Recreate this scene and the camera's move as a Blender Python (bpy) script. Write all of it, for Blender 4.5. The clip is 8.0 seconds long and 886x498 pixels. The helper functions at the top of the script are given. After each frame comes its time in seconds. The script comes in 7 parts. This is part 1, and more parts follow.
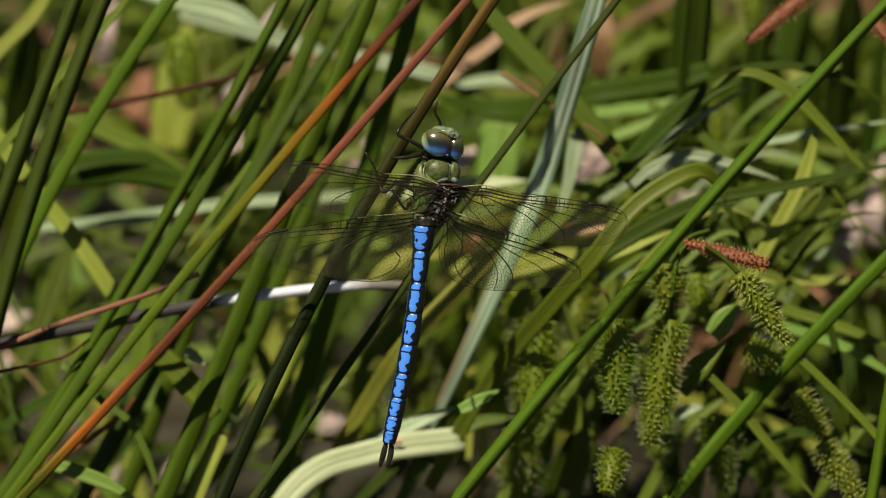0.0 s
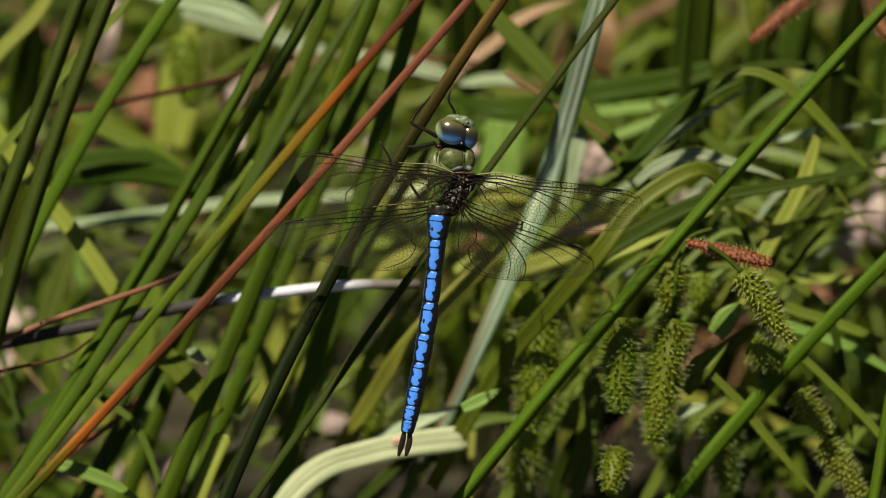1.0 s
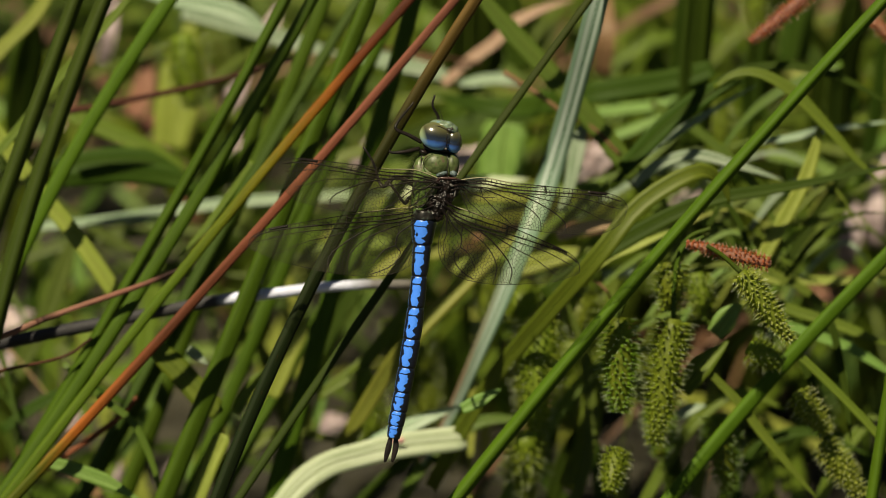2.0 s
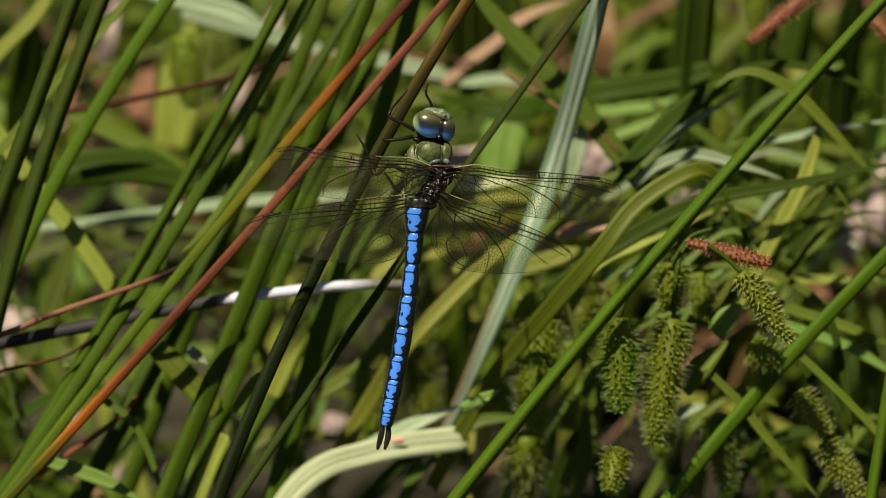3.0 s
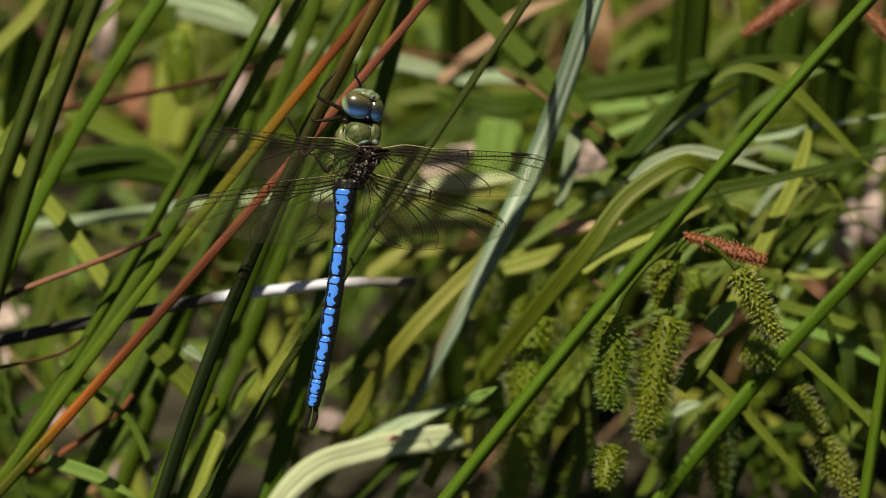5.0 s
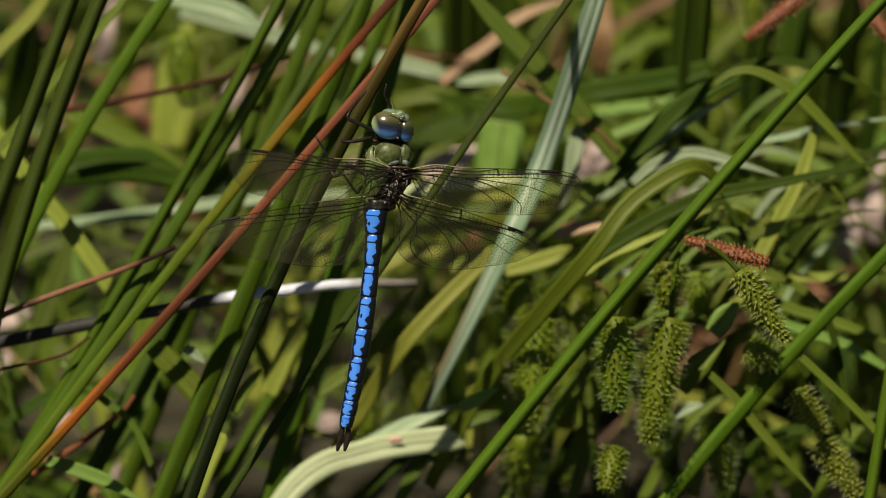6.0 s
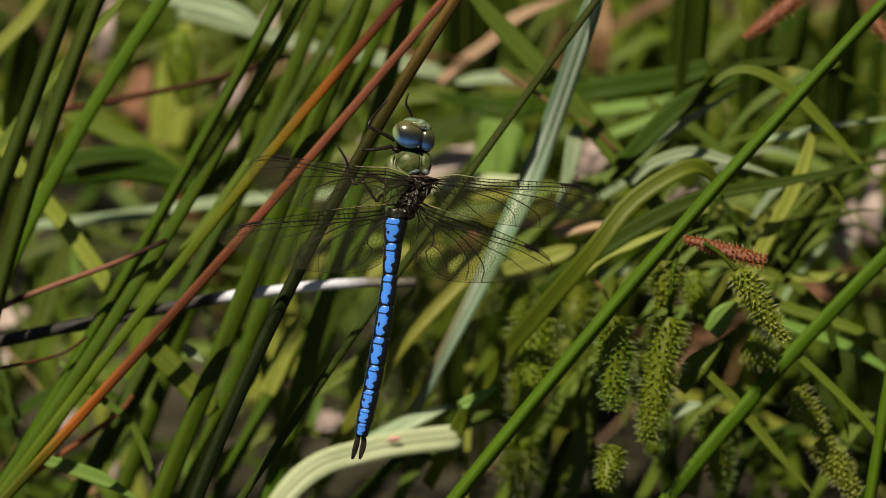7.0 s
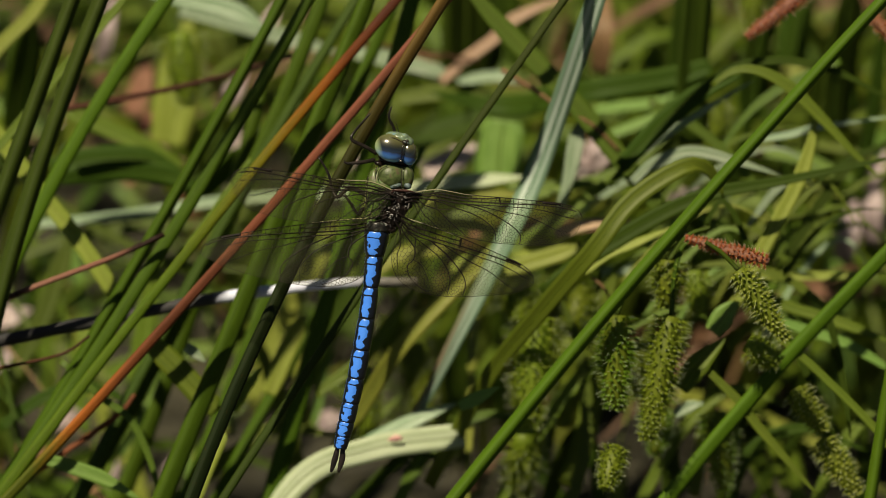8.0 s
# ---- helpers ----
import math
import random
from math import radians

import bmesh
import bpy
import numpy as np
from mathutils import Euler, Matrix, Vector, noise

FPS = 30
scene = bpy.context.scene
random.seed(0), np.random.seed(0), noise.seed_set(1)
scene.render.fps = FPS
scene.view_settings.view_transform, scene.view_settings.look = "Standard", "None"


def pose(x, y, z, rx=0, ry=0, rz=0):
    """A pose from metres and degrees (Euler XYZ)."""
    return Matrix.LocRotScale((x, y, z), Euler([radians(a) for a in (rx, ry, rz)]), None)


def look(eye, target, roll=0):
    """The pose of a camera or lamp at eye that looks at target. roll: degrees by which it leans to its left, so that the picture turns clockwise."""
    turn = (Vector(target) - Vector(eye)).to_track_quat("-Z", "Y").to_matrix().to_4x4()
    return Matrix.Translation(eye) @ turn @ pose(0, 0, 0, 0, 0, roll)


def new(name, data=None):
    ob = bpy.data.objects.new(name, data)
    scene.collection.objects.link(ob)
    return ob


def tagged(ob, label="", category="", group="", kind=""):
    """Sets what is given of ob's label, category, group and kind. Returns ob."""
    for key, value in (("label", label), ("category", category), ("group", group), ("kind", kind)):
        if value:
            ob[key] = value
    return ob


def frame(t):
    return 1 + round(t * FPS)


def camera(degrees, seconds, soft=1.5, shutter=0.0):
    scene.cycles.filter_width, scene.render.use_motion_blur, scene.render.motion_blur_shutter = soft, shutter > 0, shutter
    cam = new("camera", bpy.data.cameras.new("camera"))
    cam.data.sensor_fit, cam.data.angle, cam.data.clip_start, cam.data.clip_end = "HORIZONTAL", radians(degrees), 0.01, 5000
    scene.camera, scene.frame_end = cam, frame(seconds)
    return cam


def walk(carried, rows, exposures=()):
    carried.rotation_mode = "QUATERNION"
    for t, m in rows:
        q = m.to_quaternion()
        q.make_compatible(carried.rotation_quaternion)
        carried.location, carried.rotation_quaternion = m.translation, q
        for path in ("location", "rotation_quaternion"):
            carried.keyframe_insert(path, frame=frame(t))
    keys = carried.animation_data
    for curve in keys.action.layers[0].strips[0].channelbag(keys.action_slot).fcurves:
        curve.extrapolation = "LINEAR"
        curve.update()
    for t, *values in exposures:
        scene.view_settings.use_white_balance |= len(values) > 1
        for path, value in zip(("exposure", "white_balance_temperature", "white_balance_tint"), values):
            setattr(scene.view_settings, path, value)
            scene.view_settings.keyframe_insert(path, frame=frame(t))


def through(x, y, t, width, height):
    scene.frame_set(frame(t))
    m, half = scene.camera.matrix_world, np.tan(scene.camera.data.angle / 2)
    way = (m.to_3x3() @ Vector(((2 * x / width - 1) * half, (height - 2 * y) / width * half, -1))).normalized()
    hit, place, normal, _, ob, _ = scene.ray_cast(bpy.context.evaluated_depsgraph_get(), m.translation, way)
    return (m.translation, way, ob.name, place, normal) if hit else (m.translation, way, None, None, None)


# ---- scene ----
from mathutils.geometry import delaunay_2d_cdt

# A blue hawker dragonfly clings to a rush stem in a wind-blown sedge bed beside a pond.
# x runs to the right, y away from the camera, z up from the mud. Lengths in metres.
EYE = Vector((0.0, -1.2644, 0.93))
AIM = Vector((0.0, 0.0, 0.20))
VIEW = (AIM - EYE).normalized()

cam = camera(8.0, 8.0, soft=1.05)
cam.data.dof.use_dof = True
cam.data.dof.focus_distance = 1.462
cam.data.dof.aperture_fstop = 10.5


def aimed(left, up):
    """The camera at its stand, turned by hundredths of a degree: the unsteady tripod head."""
    return look(EYE, AIM) @ pose(0, 0, 0, up / 100, left / 100, 0)


walk(cam, [(t, aimed(a, b)) for t, a, b in (
    (0, -0.87, 2.14), (0.5, 0.61, 1.38), (1, 1.53, 1.12), (1.5, 0.87, 1.28), (3, 1.38, 1.28), (3.5, 0.00, 0.00), (4, -2.81, -2.30),
    (4.5, -2.91, -1.79), (6, -0.87, 0.26), (6.5, -1.63, -0.36), (7, -2.40, -0.36), (7.5, -1.53, -0.36), (8, -0.87, -0.87),
)], exposures=[(0, 0.45, 7850, 5), (4.7, 0.45, 7850, 5), (5.8, 0.31, 7850, 5), (8, 0.31, 7850, 5)])

# ---- world and sun ----
SUN_TO = Vector((-0.285, -0.248, 0.926)).normalized()
world = bpy.data.worlds.new("sky")
scene.world = world
world.use_nodes = True
wt = world.node_tree
sky = wt.nodes.new("ShaderNodeTexSky")
sky.sky_type, sky.sun_disc = "NISHITA", False
sky.sun_elevation = math.asin(SUN_TO.z)
sky.sun_rotation = math.atan2(SUN_TO.x, SUN_TO.y)
wt.links.new(sky.outputs[0], wt.nodes["Background"].inputs[0])
wt.nodes["Background"].inputs[1].default_value = 0.024
sun_data = bpy.data.lights.new("sun", "SUN")
sun_data.energy, sun_data.angle, sun_data.color = 5.0, radians(0.53), (1.0, 0.93, 0.80)
sun = new("sun", sun_data)
sun.matrix_world = look(SUN_TO * 3, (0, 0, 0))


# ---- materials ----
class Shader:
    """A node material under construction."""

    def __init__(self, name):
        self.m = bpy.data.materials.new(name)
        self.m.use_nodes = True
        self.t = self.m.node_tree
        self.b = self.t.nodes["Principled BSDF"]
        self.out = self.t.nodes["Material Output"]

    def node(self, kind, **inputs):
        n = self.t.nodes.new("ShaderNode" + kind)
        for k, v in inputs.items():
            self.put(n.inputs[int(k[1:]) if k[0] == "i" and k[1:].isdigit() else k.replace("_", " ")], v)
        return n

    def put(self, socket, v):
        if isinstance(v, bpy.types.NodeSocket):
            self.t.links.new(v, socket)
        else:
            socket.default_value = v

    def calc(self, op, a, b=0.0, c=0.0):
        n = self.node("Math", i0=a, i1=b, i2=c)
        n.operation = op
        return n.outputs[0]

    def ramp(self, fac, *stops):
        n = self.node("ValToRGB", Fac=fac)
        e = n.color_ramp.elements
        while len(e) < len(stops):
            e.new(0.5)
        for k, (p, c) in zip(e, stops):
            k.position, k.color = p, (*c, 1) if not isinstance(c, float) else (c, c, c, 1)
        return n.outputs[0]

    def mix(self, fac, a, b, kind="MIX"):
        n = self.t.nodes.new("ShaderNodeMix")
        n.data_type, n.blend_type = "RGBA", kind
        self.put(n.inputs[0], fac), self.put(n.inputs[6], a if not isinstance(a, tuple) else (*a, 1)), self.put(n.inputs[7], b if not isinstance(b, tuple) else (*b, 1))
        return n.outputs[2]

    def noise(self, vec, scale, detail=3.0, rough=0.6):
        return self.node("TexNoise", Vector=vec, Scale=scale, Detail=detail, Roughness=rough).outputs[0]

    def uv(self, su=1.0, sv=1.0):
        n = self.node("Mapping", Vector=self.node("TexCoord").outputs["UV"])
        n.inputs["Scale"].default_value = (su, sv, 1)
        return n.outputs[0]

    def here(self, scale=(1, 1, 1)):
        n = self.node("Mapping", Vector=self.node("TexCoord").outputs["Object"])
        n.inputs["Scale"].default_value = scale
        return n.outputs[0]

    def split(self, vec):
        return self.node("SeparateXYZ", Vector=vec).outputs

    def rand(self):
        return self.node("ObjectInfo").outputs["Random"]

    def bump(self, h, strength=0.3, dist=0.0003):
        self.put(self.b.inputs["Normal"], self.node("Bump", Strength=strength, Distance=dist, Height=h).outputs[0])

    def set(self, **k):
        for key, v in k.items():
            self.put(self.b.inputs[key.replace("_", " ")], v if not isinstance(v, tuple) or len(v) == 4 else (*v, 1))
        return self


def leaf_surface(s, colour, through=0.3, tint=(0.55, 0.75, 0.12), gloss=0.3):
    """Leaf tissue: glossy skin over a body that lets some light through."""
    s.set(Base_Color=colour, Roughness=0.52, Specular_IOR_Level=gloss)
    tr = s.node("BsdfTranslucent", Color=s.mix(0.5, colour, tint, "MIX"))
    mx = s.node("MixShader", Fac=through, i1=s.b.outputs[0], i2=tr.outputs[0])
    s.put(s.out.inputs[0], mx.outputs[0])
    return s.m


def rush_mat(name, *stops, spots=0.25):
    """Round stem: colour from foot to tip, fine ribs along it, rusty flecks."""
    s = Shader(name)
    along = s.split(s.uv())[1]
    wav = s.calc("ADD", along, s.calc("MULTIPLY", s.calc("SUBTRACT", s.noise(s.uv(3, 14), 1.0), 0.5), 0.06))
    c = s.ramp(wav, *stops)
    ribs = s.noise(s.uv(34, 5), 1.0, 2.0)
    cloud = s.noise(s.uv(4, 40), 1.0, 4.0, 0.65)
    hair = s.noise(s.uv(70, 26), 1.0, 3.0, 0.7)
    fleck = s.ramp(s.noise(s.uv(9, 160), 1.0, 4.0, 0.75), (0.60, 0.0), (0.72, 1.0))
    c = s.mix(s.calc("MULTIPLY", s.ramp(ribs, (0.38, 0.0), (0.62, 1.0)), 0.28), c, s.mix(1.0, c, (0.42, 0.46, 0.4), "MULTIPLY"))
    c = s.mix(s.calc("MULTIPLY", s.ramp(cloud, (0.35, 0.0), (0.7, 1.0)), 0.4), c, s.mix(1.0, c, (0.55, 0.58, 0.5), "MULTIPLY"))
    c = s.mix(s.calc("MULTIPLY", s.ramp(hair, (0.42, 0.0), (0.66, 1.0)), 0.45), c, s.mix(1.0, c, (0.38, 0.42, 0.36), "MULTIPLY"))
    c = s.mix(s.calc("MULTIPLY", fleck, spots), c, (0.06, 0.032, 0.012))
    v = s.node("HueSaturation", Hue=s.calc("MULTIPLY_ADD", s.rand(), 0.02, 0.49), Saturation=1.0, Value=s.calc("MULTIPLY_ADD", s.rand(), 0.3, 0.85), Color=c).outputs[0]
    s.set(Base_Color=v, Roughness=s.calc("MULTIPLY_ADD", ribs, 0.2, 0.45), Specular_IOR_Level=0.11)
    s.bump(s.calc("ADD", ribs, s.calc("MULTIPLY", cloud, 0.6)), 0.35, 0.0003)
    return s.m


def blade_mat(name, base, pale, edge=None, stripes=9.0, through=0.32, tint=(0.5, 0.7, 0.1), dry=0.0, twin=False, gloss=0.3):
    """Flat leaf: veins along it, a keel down the middle, blotches and dry marks."""
    s = Shader(name)
    u = s.split(s.uv())[0]
    vein = s.noise(s.uv(stripes, 1.2), 1.0, 2.0, 0.7)
    c = s.mix(s.ramp(vein, (0.36, 0.0), (0.64, 1.0)), base, pale)
    blotch = s.noise(s.uv(2.0, 9.0), 1.0, 4.0)
    c = s.mix(s.calc("MULTIPLY", s.ramp(blotch, (0.4, 0.0), (0.75, 1.0)), 0.35), c, s.mix(1.0, c, (0.55, 0.6, 0.5), "MULTIPLY"))
    if dry:
        c = s.mix(s.calc("MULTIPLY", s.ramp(s.noise(s.uv(3.0, 22.0), 1.0, 5.0, 0.7), (0.56, 0.0), (0.68, 1.0)), dry), c, (0.20, 0.10, 0.04))
    keel = s.calc("ABSOLUTE", s.calc("SUBTRACT", u, 0.5))
    c = s.mix(s.ramp(keel, (0.02, 0.55), (0.07, 0.0)), c, s.mix(1.0, c, (0.5, 0.55, 0.42), "MULTIPLY"))
    if twin:
        c = s.mix(s.ramp(keel, (0.05, 1.0), (0.12, 0.0)), s.mix(s.ramp(keel, (0.24, 0.0), (0.34, 0.85)), c, base), base)
    if edge:
        low = s.ramp(s.split(s.uv())[1], (0.25, 1.0), (0.48, 0.0))
        c = s.mix(s.calc("MULTIPLY", low, s.ramp(s.calc("ADD", u, s.calc("MULTIPLY", blotch, 0.25)), (0.33, 1.0), (0.46, 0.0))), c, edge)
    v = s.node("HueSaturation", Hue=s.calc("MULTIPLY_ADD", s.rand(), 0.03, 0.485), Saturation=1.0, Value=s.calc("MULTIPLY_ADD", s.rand(), 0.4, 0.8), Color=c).outputs[0]
    s.bump(vein, 0.3, 0.0002)
    return leaf_surface(s, v, through, tint, gloss)


M = {}
M["rush"] = rush_mat("rush_green", (0.0, (0.045, 0.070, 0.010)), (0.35, (0.049, 0.088, 0.006)), (0.8, (0.045, 0.080, 0.007)), (1.0, (0.06, 0.09, 0.02)))
M["rush_bright"] = rush_mat("rush_bright_green", (0.0, (0.060, 0.095, 0.012)), (0.5, (0.059, 0.109, 0.007)), (1.0, (0.060, 0.110, 0.009)), spots=0.15)
M["rush_mid"] = rush_mat("rush_mid_green", (0.0, (0.042, 0.072, 0.009)), (0.5, (0.046, 0.086, 0.006)), (1.0, (0.050, 0.092, 0.008)), spots=0.15)
M["rush_deep"] = rush_mat("rush_deep_green", (0.0, (0.03, 0.05, 0.01)), (0.5, (0.036, 0.062, 0.009)), (1.0, (0.040, 0.062, 0.010)))
M["rush_perch"] = rush_mat("rush_browning_tip", (0.0, (0.016, 0.024, 0.008)), (0.58, (0.012, 0.021, 0.006)), (0.70, (0.016, 0.024, 0.006)), (0.75, (0.034, 0.033, 0.008)), (0.775, (0.055, 0.042, 0.011)), (0.80, (0.090, 0.057, 0.015)), (0.84, (0.13, 0.076, 0.023)), (1.0, (0.13, 0.07, 0.02)), spots=0.6)
M["rush_olive"] = rush_mat("rush_olive", (0.0, (0.03, 0.05, 0.008)), (0.6, (0.028, 0.048, 0.006)), (1.0, (0.036, 0.042, 0.008)))
M["rush_rust"] = rush_mat("rush_rusting", (0.0, (0.060, 0.092, 0.008)), (0.61, (0.068, 0.108, 0.008)), (0.66, (0.090, 0.110, 0.008)), (0.705, (0.125, 0.105, 0.009)), (0.735, (0.175, 0.078, 0.009)), (0.755, (0.21, 0.056, 0.009)), (0.778, (0.125, 0.028, 0.009)), (0.81, (0.075, 0.019, 0.011)), (1.0, (0.07, 0.018, 0.012)), spots=0.85)
M["rush_red"] = rush_mat("rush_dead_red", (0.0, (0.055, 0.080, 0.008)), (0.488, (0.066, 0.076, 0.008)), (0.506, (0.17, 0.085, 0.012)), (0.520, (0.30, 0.070, 0.016)), (0.54, (0.25, 0.060, 0.016)), (0.57, (0.15, 0.038, 0.017)), (0.60, (0.105, 0.029, 0.018)), (0.68, (0.19, 0.050, 0.034)), (0.80, (0.18, 0.056, 0.042)), (1.0, (0.14, 0.050, 0.040)), spots=0.6)
M["blade"] = blade_mat("sedge_leaf", (0.069, 0.113, 0.009), (0.140, 0.192, 0.019))
M["blade_green"] = blade_mat("sedge_leaf_green", (0.052, 0.096, 0.009), (0.100, 0.150, 0.018))
# dark green leaf; also fills gaps that are dark only from shade
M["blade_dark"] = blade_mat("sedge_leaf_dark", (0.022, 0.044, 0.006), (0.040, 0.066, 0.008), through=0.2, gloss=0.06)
M["blade_yellow"] = blade_mat("sedge_leaf_yellowing", (0.17, 0.21, 0.024), (0.29, 0.32, 0.07), dry=0.15)
M["blade_pale"] = blade_mat("sedge_leaf_glaucous", (0.13, 0.23, 0.11), (0.44, 0.52, 0.40), stripes=7, tint=(0.45, 0.6, 0.25))
M["blade_edged"] = blade_mat("sedge_leaf_browned", (0.13, 0.235, 0.15), (0.64, 0.73, 0.68), edge=(0.24, 0.17, 0.11), stripes=3, tint=(0.45, 0.6, 0.25), twin=True)
M["blade_aqua"] = blade_mat("sedge_leaf_bluish", (0.11, 0.20, 0.035), (0.19, 0.29, 0.07), tint=(0.4, 0.6, 0.12))
M["blade_cream"] = blade_mat("sedge_leaf_bleached", (0.33, 0.40, 0.23), (0.58, 0.64, 0.48), stripes=8, tint=(0.6, 0.7, 0.25), dry=0.12)
M["blade_brown"] = blade_mat("sedge_leaf_dry", (0.13, 0.065, 0.032), (0.24, 0.145, 0.08), through=0.2, tint=(0.5, 0.25, 0.1))
M["blade_straw"] = blade_mat("leaf_litter_straw", (0.34, 0.20, 0.12), (0.52, 0.38, 0.26), through=0.2, tint=(0.5, 0.35, 0.2))
M["blade_pink"] = blade_mat("leaf_litter_pinkish", (0.30, 0.22, 0.22), (0.54, 0.44, 0.45), through=0.15, tint=(0.5, 0.35, 0.25), dry=0.4)
M["blade_orange"] = blade_mat("leaf_litter_orange", (0.20, 0.075, 0.050), (0.32, 0.16, 0.11), through=0.2, tint=(0.5, 0.25, 0.1))
M["stick_dark"] = rush_mat("twig_dark", (0.0, (0.09, 0.035, 0.02)), (0.5, (0.07, 0.025, 0.014)), (1.0, (0.045, 0.02, 0.012)), spots=0.5)
M["stick_brown"] = rush_mat("twig_brown", (0.0, (0.28, 0.14, 0.09)), (0.45, (0.30, 0.16, 0.11)), (0.60, (0.03, 0.014, 0.01)), (0.66, (0.29, 0.15, 0.10)), (0.85, (0.26, 0.12, 0.08)), (0.91, (0.03, 0.014, 0.010)), (1.0, (0.025, 0.012, 0.009)), spots=0.5)
M["stick_tan"] = rush_mat("twig_tan", (0.0, (0.22, 0.13, 0.075)), (0.5, (0.20, 0.11, 0.06)), (1.0, (0.15, 0.075, 0.04)), spots=0.4)
M["stick_red"] = rush_mat("twig_red", (0.0, (0.20, 0.06, 0.03)), (1.0, (0.16, 0.05, 0.03)), spots=0.4)
M["stick_grey"] = rush_mat("reed_bleached", (0.0, (0.03, 0.03, 0.034)), (0.515, (0.05, 0.048, 0.052)), (0.55, (0.68, 0.72, 0.92)), (0.82, (0.62, 0.65, 0.82)), (0.88, (0.16, 0.15, 0.15)), (1.0, (0.12, 0.11, 0.10)), spots=0.35)


def mud_mat():
    s = Shader("pond_mud")
    p = s.here()
    c = s.ramp(s.noise(p, 14.0, 5.0), (0.30, (0.012, 0.011, 0.007)), (0.56, (0.020, 0.018, 0.010)), (0.68, (0.050, 0.038, 0.027)), (0.82, (0.17, 0.12, 0.105)))
    c = s.mix(s.ramp(s.noise(p, 90.0, 5.0), (0.4, 0.0), (0.7, 0.6)), c, (0.05, 0.045, 0.02))
    s.set(Base_Color=c, Roughness=0.85)
    s.bump(s.noise(p, 160.0, 6.0), 0.6, 0.003)
    return s.m


M["mud"] = mud_mat()


def spike_mat(name, low, high):
    s = Shader(name)
    r = s.node("NewGeometry").outputs["Random Per Island"]
    c = s.mix(r, low, high)
    # pale beak ends, whitened further to paint the glints on them
    c = s.mix(s.ramp(s.split(s.uv())[1], (0.60, 0.0), (1.0, 0.9)), c, (0.74, 0.78, 0.66))
    return leaf_surface(s, c, 0.4, (0.5, 0.7, 0.12))


M["spike_core"] = blade_mat("fruit_spike_core", (0.090, 0.130, 0.010), (0.155, 0.200, 0.018), stripes=20)
M["spike"] = spike_mat("fruit_spike_olive", (0.145, 0.200, 0.013), (0.235, 0.290, 0.028))
M["spike_green"] = spike_mat("fruit_spike_green", (0.090, 0.190, 0.011), (0.165, 0.275, 0.020))
M["spike_pale"] = spike_mat("fruit_spike_yellowish", (0.20, 0.24, 0.022), (0.33, 0.36, 0.065))
M["spike_brown"] = spike_mat("flower_spike_rusty", (0.34, 0.072, 0.034), (0.46, 0.12, 0.06))


# ---- mesh helpers ----
def make(name, bm, material, smooth=True):
    me = bpy.data.meshes.new(name)
    bm.to_mesh(me)
    bm.free()
    me.materials.append(material)
    if smooth:
        me.polygons.foreach_set("use_smooth", [True] * len(me.polygons))
    return me


def part(name, bm, material, parent, label=""):
    ob = new(name, make(name, bm, material))
    ob.parent = parent
    return tagged(ob, label)


def spline(pts, n):
    """n + 1 points along a smooth line through pts."""
    pts = [Vector(p) for p in pts]
    if len(pts) == 2:
        return [pts[0].lerp(pts[1], i / n) for i in range(n + 1)]
    ext = [2 * pts[0] - pts[1]] + pts + [2 * pts[-1] - pts[-2]]
    k, out = len(pts) - 1, []
    for i in range(n + 1):
        f = i / n * k
        j = min(int(f), k - 1)
        u, (a, b, c, d) = f - j, ext[j:j + 4]
        out.append(0.5 * (2 * b + (c - a) * u + (2 * a - 5 * b + 4 * c - d) * u * u + (3 * b - a - 3 * c + d) * u ** 3))
    return out


def sweep(bm, line, ring, front=(0, -0.5, 0.866)):
    """Sweeps a closed section along line. ring(f) gives (side, out, u) triples at the share f of the way."""
    uvl = bm.loops.layers.uv.verify()
    rows, us, n = [], [], len(line) - 1
    for i, p in enumerate(line):
        t = (line[min(i + 1, n)] - line[max(i - 1, 0)]).normalized()
        side = t.cross(Vector(front)).normalized()
        out = side.cross(t)
        sec = ring(i / n)
        rows.append([bm.verts.new(p + side * a + out * b) for a, b, _ in sec])
        us.append([c for _, _, c in sec])
    k = len(rows[0])
    for i in range(n):
        for j in range(k):
            j2 = (j + 1) % k
            f = bm.faces.new((rows[i][j], rows[i][j2], rows[i + 1][j2], rows[i + 1][j]))
            for lp, (uu, vv) in zip(f.loops, ((us[i][j], i), (us[i][j2] if j2 else 1.0, i), (us[i + 1][j2] if j2 else 1.0, i + 1), (us[i + 1][j], i + 1))):
                lp[uvl].uv = (uu, vv / n)
    bm.faces.new(rows[0][::-1]), bm.faces.new(rows[-1])
    return rows


def sedge_ring(radius, taper, lump, seed, k=18):
    """The section of a stem with three blunt corners."""
    def ring(f):
        out = []
        for j in range(k):
            a = 6.2832 * j / k
            r = radius * taper(f) * (1 + 0.11 * math.cos(3 * a + seed + 0.5 * f)) * (1 + lump * noise.noise((f * 23 + seed, math.cos(a), math.sin(a))))
            out.append((r * math.cos(a), r * math.sin(a), j / k))
        return out
    return ring


def tube_ring(radius, k=10, taper=lambda f: 1.0, lump=0.0, seed=0):
    def ring(f):
        r = radius * taper(f)
        return [(r * math.cos(6.2832 * j / k) * (1 + lump * noise.noise((f * 23 + seed, j * 1.7, seed))), r * math.sin(6.2832 * j / k) * (1 + lump * noise.noise((f * 23 + seed, j * 1.7, seed))), j / k) for j in range(k)]
    return ring


